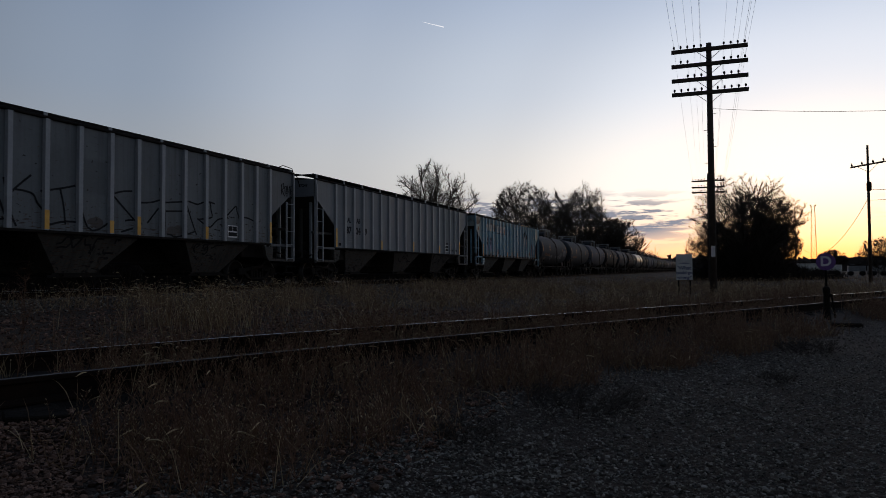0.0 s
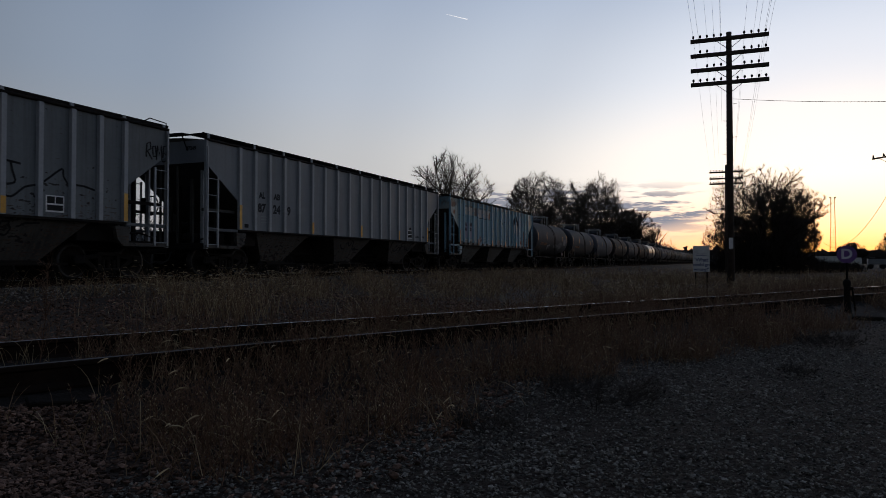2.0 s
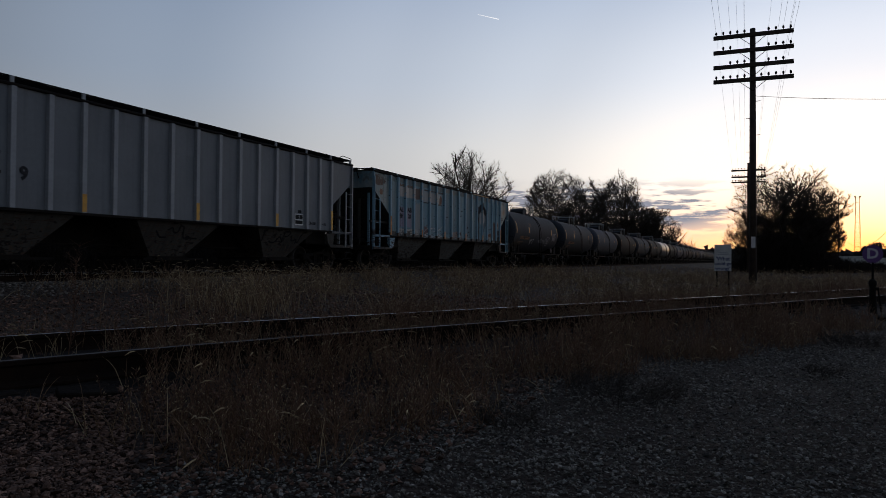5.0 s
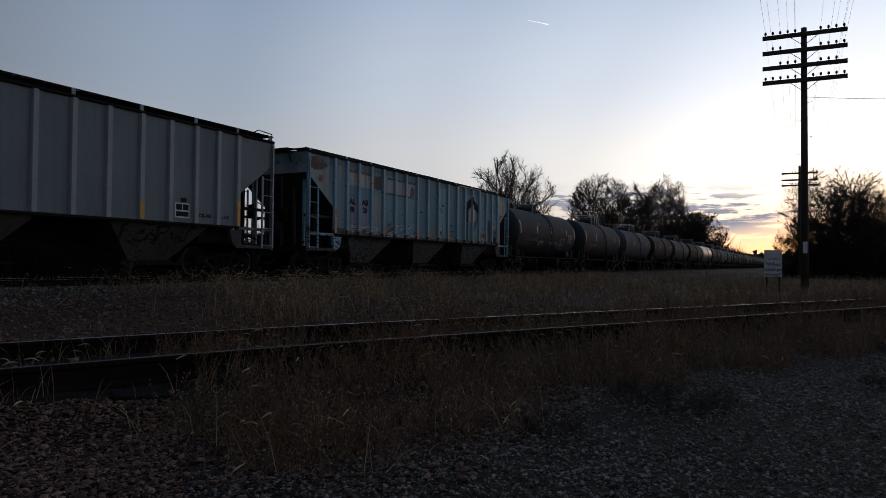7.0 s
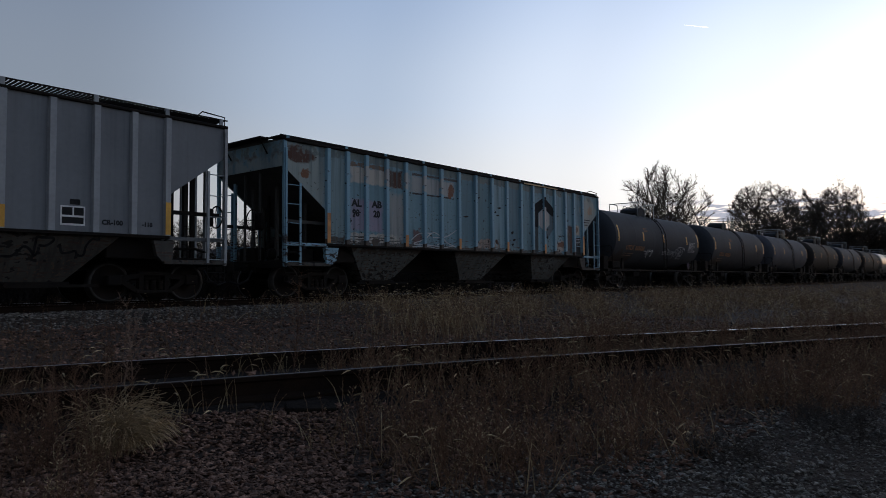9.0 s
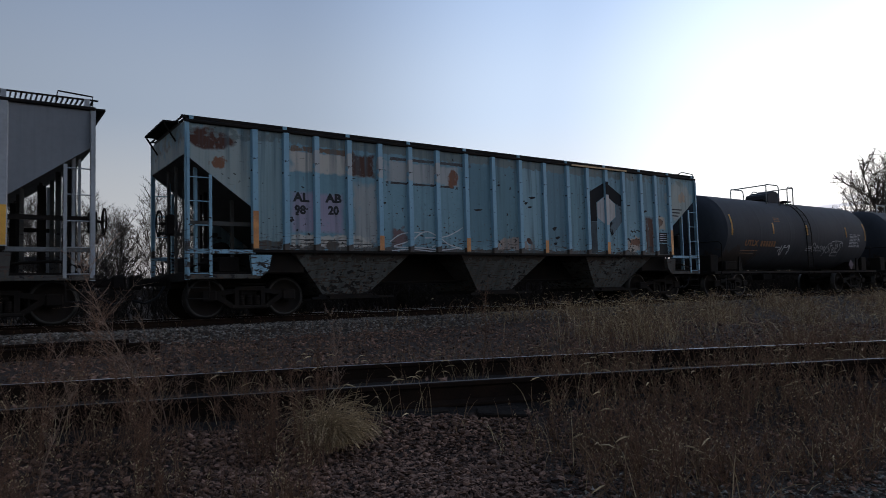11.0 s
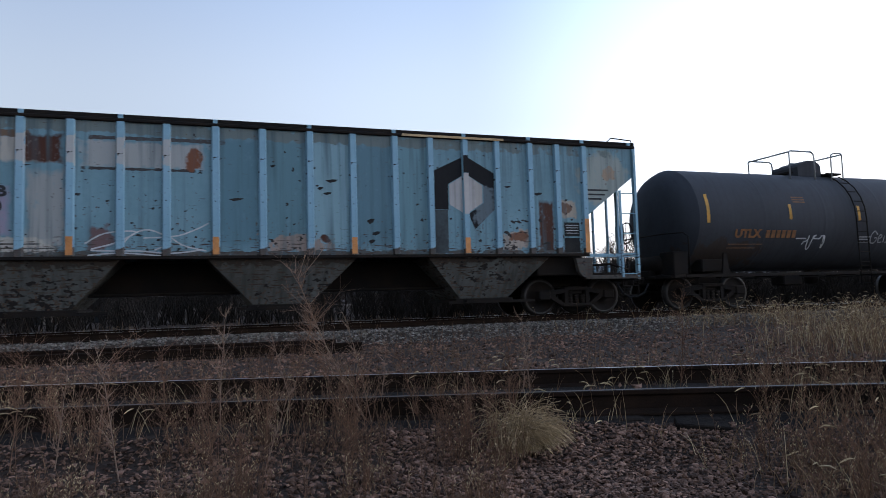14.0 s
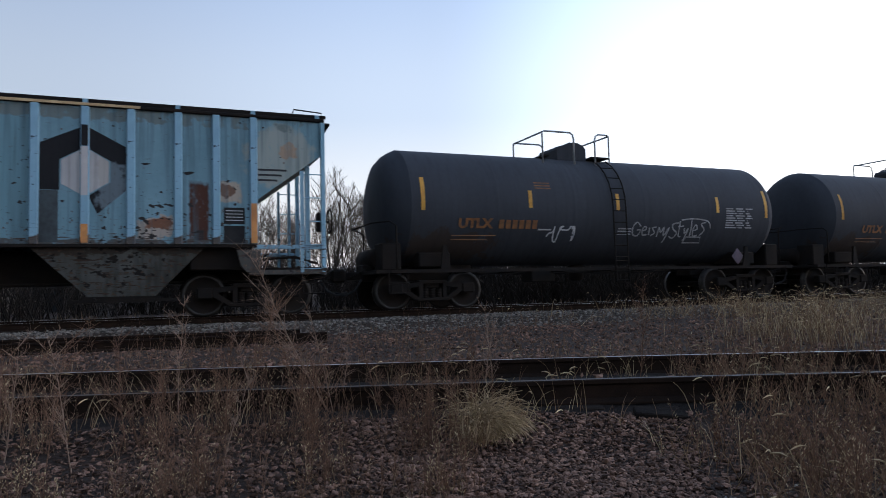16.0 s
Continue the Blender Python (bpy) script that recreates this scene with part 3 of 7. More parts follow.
def truck(car, x):
    t = part("truck", box(box(bmesh.new(), -0.2, 0.2, -0.98, 0.98, 0.5, 0.68, 0.03), -0.9, 0.9, -0.05, 0.05, 0.3, 0.36), STEEL_DARK, car, "dark cast steel truck with two axles")
    t.matrix_basis = pose(x, 0, 0)
    for s in (-1, 1):
        shared("side_frame", SIDE_FRAME, t, pose(0, s * 0.99, 0))
        for dx in (-0.17, 0, 0.17):
            shared("spring", SPRINGS, t, pose(dx, s * 1.0, 0))
    for dx in (-0.915, 0.915):
        shared("wheelset", WHEELSET, t, pose(dx, 0, WHEEL_R))
    return t


def coupler(car, x, sgn):
    bm = box(bmesh.new(), min(x, x + sgn * 0.55), max(x, x + sgn * 0.55), -0.09, 0.09, 0.75, 0.93, 0.02)
    box(bm, min(x + sgn * 0.5, x + sgn * 0.78), max(x + sgn * 0.5, x + sgn * 0.78), -0.17, 0.17, 0.68, 1.0, 0.05)
    rod(bm, (x + sgn * 0.3, -0.02, 0.8), (x + sgn * 0.25, -1.2, 0.95), 0.015)
    part("coupler", bm, STEEL_DARK, car)
    bm = pipe(bmesh.new(), [(x + sgn * 0.1, -0.35, 0.75), (x + sgn * 0.25, -0.37, 0.5), (x + sgn * 0.5, -0.35, 0.38), (x + sgn * 0.75, -0.3, 0.45)], 0.028)
    part("air_hose", bm, BLACK_PAINT, car)


def ladder(car, x0, x1, y, z0, z1, z2, n, material):
    """Two stiles with rungs; the second stile may end lower."""
    bm = bmesh.new()
    box(bm, x0 - 0.03, x0 + 0.03, y - 0.02, y + 0.02, z0, z1)
    box(bm, x1 - 0.03, x1 + 0.03, y - 0.02, y + 0.02, z0, z2)
    for i in range(n):
        z = z0 + 0.08 + (min(z1, z2) - z0 - 0.15) * i / (n - 1)
        rod(bm, (x0, y, z), (x1, y, z), 0.012)
    return part("ladder", bm, material, car)


def hopper(name, label, x0, length, posts, reflectors, paint, post_paint, dirt, hop_x, board=0.16, worn=(), worn_paint=None, chute=None):
    L = length
    car = holder(name, label, "hopper car", "covered hopper cars", m=pose(x0, main_y(x0), RAIL_Z, 0, 0, TRACK_TURN))
    p0, p1 = posts[0] - 0.06, posts[-1] + 0.06
    outline = [(0, SIDE_TOP), (0, KNUCKLE), (p0, SKIRT), (p0, SIDE_LOW), (p1, SIDE_LOW), (p1, SKIRT), (L, KNUCKLE), (L, SIDE_TOP)]
    for s in (-1, 1):
        bm = prism(bmesh.new(), outline, s * HALF, s * (HALF - 0.02))
        bmesh.ops.recalc_face_normals(bm, faces=bm.faces[:])
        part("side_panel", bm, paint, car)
        bm = box(bmesh.new(), p0, p1, s * HALF - 0.05, s * HALF + 0.03, SIDE_LOW - 0.07, SIDE_LOW, 0.01)
        part("side_sill", bm, STEEL_DARK, car)
        # dark steel colour on this rail stands in for the running board's shadow
        bm = box(bmesh.new(), 0, L, s * HALF - 0.06, s * HALF + 0.06, SIDE_TOP - 0.02, SIDE_TOP + 0.05, 0.015)
        part("top_rail", bm, STEEL_DARK, car)
        # side posts of a hat section
        pm = bpy.data.meshes.new("post")
        bm = bmesh.new()
        sec = [(-0.085, 0.0), (-0.06, 0.075), (0.06, 0.075), (0.085, 0.0)]
        for z0_, z1_ in ((SIDE_LOW, SIDE_TOP - 0.02),):
            lo = [bm.verts.new((a, s * b, z0_)) for a, b in sec]
            hi = [bm.verts.new((a, s * b, z1_)) for a, b in sec]
            for i in range(4):
                bm.faces.new((lo[i], lo[(i + 1) % 4], hi[(i + 1) % 4], hi[i]))
            bm.faces.new(lo)
            bm.faces.new(hi)
        bmesh.ops.recalc_face_normals(bm, faces=bm.faces[:])
        bm.to_mesh(pm)
        bm.free()
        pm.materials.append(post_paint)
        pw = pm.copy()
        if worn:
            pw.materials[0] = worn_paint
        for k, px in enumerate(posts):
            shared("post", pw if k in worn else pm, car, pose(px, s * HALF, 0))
        for px, h in reflectors:
            bm = box(bmesh.new(), px - 0.062, px + 0.062, s * (HALF + 0.076), s * (HALF + 0.081), SIDE_LOW + 0.02, SIDE_LOW + h)
            part("reflector", bm, ORANGE if paint is BLUE_SIDE else YELLOW, car, "orange reflective strip")
    # ends: upper sheet, slope sheet, corner posts, cage
    for e in (0, 1):
        X = lambda v: v if e == 0 else L - v
        bm = box(bmesh.new(), min(X(0), X(0.02)), max(X(0), X(0.02)), -HALF + 0.02, HALF - 0.02, KNUCKLE, SIDE_TOP)
        part("end_panel", bm, paint, car)
        # slope sheet gets the darker steel, so shade under the end is in its colour
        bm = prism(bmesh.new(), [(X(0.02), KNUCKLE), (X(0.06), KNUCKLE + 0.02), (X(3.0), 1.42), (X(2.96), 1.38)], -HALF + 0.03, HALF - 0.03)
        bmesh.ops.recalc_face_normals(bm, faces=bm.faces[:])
        part("slope_sheet", bm, DIRTY_SHADED_GREY, car, "sloping end sheet coloured dark for shade")
        for s in (-1, 1):
            bm = box(bmesh.new(), min(X(0), X(0.09)), max(X(0), X(0.09)), s * HALF - 0.04, s * HALF + 0.04, 0.85, SIDE_TOP)
            part("corner_post", bm, post_paint, car)
            ladder(car, X(0.06), X(0.52), s * (HALF + 0.05), 0.9, SIDE_TOP - 0.1 if e else SIDE_TOP - 0.2, 3.08, 5, post_paint)
            bm = box(bmesh.new(), min(X(0), X(1.5)), max(X(0), X(1.5)), s * HALF - 0.035, s * HALF + 0.035, 1.4, 1.49, 0.01)
            part("grab_beam", bm, post_paint if name == "blue_hopper_car" else END_GREY, car)
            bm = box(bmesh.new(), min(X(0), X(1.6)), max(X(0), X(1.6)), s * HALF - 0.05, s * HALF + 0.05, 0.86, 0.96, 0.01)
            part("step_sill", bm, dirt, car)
            bm = prism(bmesh.new(), [(X(1.38), 1.38), (X(1.86), 1.38), (X(1.78), 1.05), (X(1.66), 0.92), (X(1.42), 0.92)], s * HALF - 0.07, s * HALF + 0.055)
            bmesh.ops.recalc_face_normals(bm, faces=bm.faces[:])
            part("jacking_plate", bm, DIRTY_SHADED_GREY if e == 1 or name != "blue_hopper_car" else post_paint, car)
            bm = bmesh.new()
            for zz in (0.45, 0.68):
                rod(bm, (X(0.05), s * HALF, zz), (X(0.5), s * HALF, zz), 0.014)
            for xx in (0.05, 0.5):
                rod(bm, (X(xx), s * HALF, 0.45), (X(xx), s * HALF, 0.9), 0.014)
            part("stirrup_step", bm, STEEL_DARK, car)
            bm = box(bmesh.new(), min(X(0.5), X(0.58)), max(X(0.5), X(0.58)), s * 0.55 - 0.05, s * 0.55 + 0.05, 1.0, KNUCKLE - 0.42)
            box(bm, min(X(1.15), X(1.22)), max(X(1.15), X(1.22)), s * 0.95 - 0.04, s * 0.95 + 0.04, 1.0, 2.64)
            open_end = e == 1 and name == "blue_hopper_car"
            if open_end:
                bm.free()
            else:
                part("end_brace", bm, DIRTY_SHADED_GREY, car)
            bm = box(bmesh.new(), min(X(0.3), X(0.36)), max(X(0.3), X(0.36)), s * 1.15 - 0.05, s * 1.15 + 0.05, 1.0, KNUCKLE - 0.05)
            part("end_brace", bm, post_paint, car)
            if not open_end:
                bm = box(bmesh.new(), min(X(0.78), X(0.84)), max(X(0.78), X(0.84)), s * 0.2 - 0.04, s * 0.2 + 0.04, 1.0, 2.9)
                part("end_brace", bm, STEEL_DARK, car)
            part("end_post", box(bmesh.new(), min(X(0.1), X(0.15)), max(X(0.1), X(0.15)), s * 0.35 - 0.03, s * 0.35 + 0.03, 1.0, KNUCKLE), post_paint if e else DIRTY_SHADED_GREY, car)
            if not open_end:
                part("cross_beam", box(bmesh.new(), min(X(0.1), X(1.55)), max(X(0.1), X(1.55)), s * 1.36 - 0.035, s * 1.36 + 0.035, 2.02, 2.11), DIRTY_SHADED_GREY if e == 0 else STEEL_DARK, car)
        bm = box(bmesh.new(), min(X(0), X(2.6)), max(X(0), X(2.6)), -0.35, 0.35, 0.7, 0.98, 0.01)
        box(bm, min(X(0), X(0.18)), max(X(0), X(0.18)), -HALF, HALF, 0.82, 1.02, 0.01)
        part("end_sill", bm, STEEL_DARK, car)
        # brake cylinder, slack adjuster and pipework on the end deck
        part("end_deck", box(bmesh.new(), min(X(0.18), X(1.9)), max(X(0.18), X(1.9)), -1.3, 1.3, 0.98, 1.02), STEEL_DARK, car)
        if e == 0:
            part("brake_cylinder", lathe(bmesh.new(), [(X(0.35), 0.05), (X(0.4), 0.15), (X(1.0), 0.15), (X(1.05), 0.04), (X(1.35), 0.04)], 14, "x", (0, -0.45, 1.22)), STEEL_DARK, car)
            part("pipe_bracket", box(bmesh.new(), min(X(0.45), X(0.75)), max(X(0.45), X(0.75)), 0.3, 1.1, 1.02, 1.42, 0.02), STEEL_DARK, car)
        part("brake_pipe", pipe(bmesh.new(), [(X(0.1), -1.2, 1.1), (X(0.6), -1.15, 1.25), (X(1.2), -1.0, 1.22), (X(1.9), -0.8, 1.1)], 0.03), STEEL_DARK, car)
        if e == 1 and name != "blue_hopper_car":
            for xx, yy, w, zz in ((0.16, 0.78, 0.09, KNUCKLE), (0.42, -0.7, 0.1, 3.15), (0.2, 0.02, 0.12, 3.35), (0.7, 0.55, 0.1, 2.95), (1.2, -0.45, 0.1, 2.6), (1.25, 0.6, 0.12, 2.55)):
                part("end_brace", box(bmesh.new(), X(xx) - w / 2, X(xx) + w / 2, yy - 0.04, yy + 0.04, 1.0, zz), STEEL_DARK, car)
        # bolster web under the slope sheet
        part("bolster", box(bmesh.new(), min(X(1.5), X(2.75)), max(X(1.5), X(2.75)), -1.3, 1.3, 0.98, 1.47, 0.02), STEEL_DARK, car)
        if e == 0:
            bm = lathe(bmesh.new(), [(-0.45, 0.05), (-0.42, 0.2), (0.42, 0.2), (0.45, 0.05)], 16, "y", (X(1.15), 0.1, 1.55))
            part("brake_reservoir", bm, STEEL_DARK, car)
            part("brake_valve", box(bmesh.new(), min(X(0.8), X(1.25)), max(X(0.8), X(1.25)), -1.25, -0.85, 1.02, 1.35, 0.02), STEEL_DARK, car)
        bm = box(bmesh.new(), min(X(-0.28), X(0.05)), max(X(-0.28), X(0.05)), -0.9, 0.9, SIDE_TOP + board - 0.04, SIDE_TOP + board)
        for yy in (-0.85, 0.85):
            rod(bm, (X(-0.26), yy, SIDE_TOP + board - 0.04), (X(0.0), yy, SIDE_TOP - 0.3), 0.02)
        part("roof_end_platform", bm, STEEL_DARK, car)
        coupler(car, X(-0.02), -1 if e == 0 else 1)
        truck(car, X(1.55))
        # brake gear: wheel, housing and chain
        if e == 1 or name == "blue_hopper_car":
            bm = box(bmesh.new(), min(X(-0.16), X(0.0)), max(X(-0.16), X(0.0)), -0.75, -0.5, 1.85, 2.3, 0.03)
            rod(bm, (X(-0.16), -0.62, 2.1), (X(-0.3), -0.62, 2.1), 0.025)
            ring = [(X(-0.3), -0.62 + 0.28 * math.cos(t), 2.1 + 0.28 * math.sin(t)) for t in [i * math.pi / 8 for i in range(17)]]
            pipe(bm, ring, 0.018)
            for k in range(4):
                rod(bm, (X(-0.28), -0.62, 2.1), ring[k * 4], 0.012)
            part("brake_wheel", bm, STEEL_DARK, car, "dark spoked brake wheel and housing")
            bm = bmesh.new()
            for k in range(14):
                rod(bm, (X(-0.08), -0.62 + 0.012 * (k % 2), 1.85 - k * 0.062), (X(-0.08), -0.62 - 0.012 * (k % 2), 1.85 - k * 0.062 - 0.05), 0.014, 5)
            part("brake_chain", bm, STEEL_DARK, car)
    # roof with its long hatch and the running boards
    bm = bmesh.new()
    arc = [(-HALF + 0.02 + (2 * HALF - 0.04) * i / 12, SIDE_TOP + 0.13 * math.sin(math.pi * i / 12)) for i in range(13)]
    a = [bm.verts.new((0.01, y, z)) for y, z in arc]
    b = [bm.verts.new((L - 0.01, y, z)) for y, z in arc]
    for i in range(12):
        bm.faces.new((a[i], b[i], b[i + 1], a[i + 1])).smooth = True
    bm.faces.new(a)
    bm.faces.new(b[::-1])
    part("roof", bm, dirt, car)
    bm = box(bmesh.new(), 0.7, L - 0.7, -0.3, 0.3, SIDE_TOP + 0.11, SIDE_TOP + 0.22, 0.03)
    part("roof_hatch", bm, dirt, car)
    for s in (-1, 1):
        bm = bmesh.new()
        y0, y1 = (-1.5, -0.86) if s < 0 else (0.86, 1.5)
        zt = SIDE_TOP + board
        box(bm, -0.05, L + 0.05, y0, y0 + 0.03, zt - (0.018 if board > 0.2 else 0.06), zt + 0.012)
        box(bm, -0.05, L + 0.05, y1 - 0.03, y1, zt - 0.018, zt + 0.012)
        k = int(L / 0.085)
        for i in range(k):
            xx = -0.03 + (L + 0.06) * i / k
            box(bm, xx, xx + 0.026, y0 + 0.03, y1 - 0.03, zt - 0.035, zt)
        part("running_board", bm, STEEL_DARK, car, "dark steel grating walkway")
        for px in [0.15] + list(posts)[1::2] + [L - 0.15]:
            bm = box(bmesh.new(), px - 0.045, px + 0.045, s * (HALF - 0.02) - 0.02, s * (HALF - 0.02) + 0.02, SIDE_TOP + 0.02, zt)
            part("board_bracket", bm, post_paint, car)
    xx, zt = L - 0.05, SIDE_TOP + board
    bm = pipe(bmesh.new(), [(xx, -1.52, SIDE_TOP), (xx, -1.52, zt + 0.06), (xx - 0.6, -1.52, zt + 0.1), (xx - 0.6, -1.2, zt)], 0.016)
    part("roof_grab_iron", bm, STEEL_DARK, car)
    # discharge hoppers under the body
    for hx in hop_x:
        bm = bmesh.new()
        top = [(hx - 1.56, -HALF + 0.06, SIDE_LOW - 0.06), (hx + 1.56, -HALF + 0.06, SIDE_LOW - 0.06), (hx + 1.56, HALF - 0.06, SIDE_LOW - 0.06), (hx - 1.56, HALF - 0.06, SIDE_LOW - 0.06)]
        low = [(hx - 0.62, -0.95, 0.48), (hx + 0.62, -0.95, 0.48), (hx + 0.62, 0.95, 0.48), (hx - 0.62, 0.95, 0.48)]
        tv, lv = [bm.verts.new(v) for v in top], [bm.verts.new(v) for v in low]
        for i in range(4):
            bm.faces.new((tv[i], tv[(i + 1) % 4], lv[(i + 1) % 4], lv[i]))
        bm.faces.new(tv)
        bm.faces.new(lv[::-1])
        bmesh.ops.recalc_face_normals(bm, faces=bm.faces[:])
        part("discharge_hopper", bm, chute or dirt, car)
        bm = box(bmesh.new(), hx - 0.75, hx + 0.75, -0.98, 0.98, 0.38, 0.48, 0.02)
        rod(bm, (hx - 0.5, -1.15, 0.42), (hx - 0.5, 1.15, 0.42), 0.04)
        box(bm, hx - 0.95, hx + 1.3, -1.08, -1.0, 0.36, 0.42)
        part("outlet_gate", bm, STEEL_DARK, car)
    bm = box(bmesh.new(), 2.2, L - 2.2, -0.3, 0.3, 0.72, 1.42)
    box(bm, 1.0, 2.2, -0.22, 0.22, 0.72, 1.05)
    box(bm, L - 2.2, L - 1.0, -0.22, 0.22, 0.72, 1.05)
    rod(bm, (1.5, -0.6, 0.75), (L - 1.5, -0.6, 0.75), 0.03)
    part("centre_sill", bm, STEEL_DARK, car)
    return car


def ribbon(bm, pts, width, y):
    """A painted stroke on the side: one flat band through points of (x, z)."""
    pts = [Vector((p[0], p[1])) for i, p in enumerate(pts) if i == 0 or (Vector(p) - Vector(pts[i - 1])).length > 1e-4]
    rows = []
    for i, p in enumerate(pts):
        d = (pts[min(i + 1, len(pts) - 1)] - pts[max(i - 1, 0)])
        d = d.normalized() if d.length > 1e-5 else Vector((1, 0))
        nrm = Vector((-d.y, d.x)) * width * 0.5
        end = d * width * 0.3 * ((i == len(pts) - 1) - (i == 0))
        rows.append([bm.verts.new((v.x, yy, v.y)) for v, yy in ((p + end - nrm, y), (p + end - nrm, y - 0.003), (p + end + nrm, y - 0.003), (p + end + nrm, y))])
    for a, b in zip(rows, rows[1:]):
        for k in range(3):
            bm.faces.new((a[k], a[k + 1], b[k + 1], b[k]))
    bm.faces.new(rows[0])
    bm.faces.new(rows[-1][::-1])
    return bm


END_GREY = mat("grimy_grey_end_paint", (0.13, 0.138, 0.145), 0.75, 0, (0.08, 0.083, 0.085), 4, 30, 0.1, 0.2)
# grey hoppers
grey_posts = [1.58, 2.36, 3.15, 4.01, 4.9, 5.78, 6.66, 7.6, 8.54, 9.5, 10.42, 11.32, 12.22, 13.15, 14.04, 14.9, 15.7, 16.47]
grey_refl = [(grey_posts[0], 0.8), (grey_posts[5], 0.45), (grey_posts[9], 0.52), (grey_posts[13], 0.45), (grey_posts[17], 0.75)]
tagged_refl = [(grey_posts[0], 0.8), (grey_posts[4], 0.45), (grey_posts[7], 0.48), (grey_posts[9], 0.35), (grey_posts[10], 0.52), (grey_posts[13], 0.4), (grey_posts[17], 0.75)]
hopper_a = hopper("grey_hopper_car", "grey covered hopper car with black scrawled graffiti and yellow reflectors", 4.26, 18.0, grey_posts, tagged_refl, GRIMY_SIDE, GREY_POST, DIRTY_SHADED_GREY, (4.1, 9.0, 13.9), 0.14)
hopper_b = hopper("grey_hopper_car", "clean grey covered hopper car with black lettering and yellow reflectors", 23.76, 18.0, grey_posts, grey_refl, GREY_SIDE, GREY_POST, DIRTY_SHADED_GREY, (4.1, 9.0, 13.9), 0.21)
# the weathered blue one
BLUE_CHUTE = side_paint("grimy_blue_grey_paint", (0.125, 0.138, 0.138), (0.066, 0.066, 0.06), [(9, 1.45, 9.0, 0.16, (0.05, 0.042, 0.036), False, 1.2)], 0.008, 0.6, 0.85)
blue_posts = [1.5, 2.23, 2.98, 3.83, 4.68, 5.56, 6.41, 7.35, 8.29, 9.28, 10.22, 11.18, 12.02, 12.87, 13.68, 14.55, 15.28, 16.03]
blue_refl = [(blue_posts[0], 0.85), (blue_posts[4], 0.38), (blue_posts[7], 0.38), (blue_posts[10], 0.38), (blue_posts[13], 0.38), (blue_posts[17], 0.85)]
hopper_c = hopper("blue_hopper_car", "weathered light blue covered hopper car with rust patches and orange reflectors", 43.44, 17.54, blue_posts, blue_refl, BLUE_SIDE, BLUE_POST, DIRTY_SHADED_GREY, (4.0, 8.74, 13.5), 0.14, (2, 3, 4, 5, 6), BLUE_WORN_POST, BLUE_CHUTE)

# ---- tank cars ----
TANK_R, TANK_Z, TANK_L = 1.46, 2.5, 12.25
TANK_PITCH = 13.75


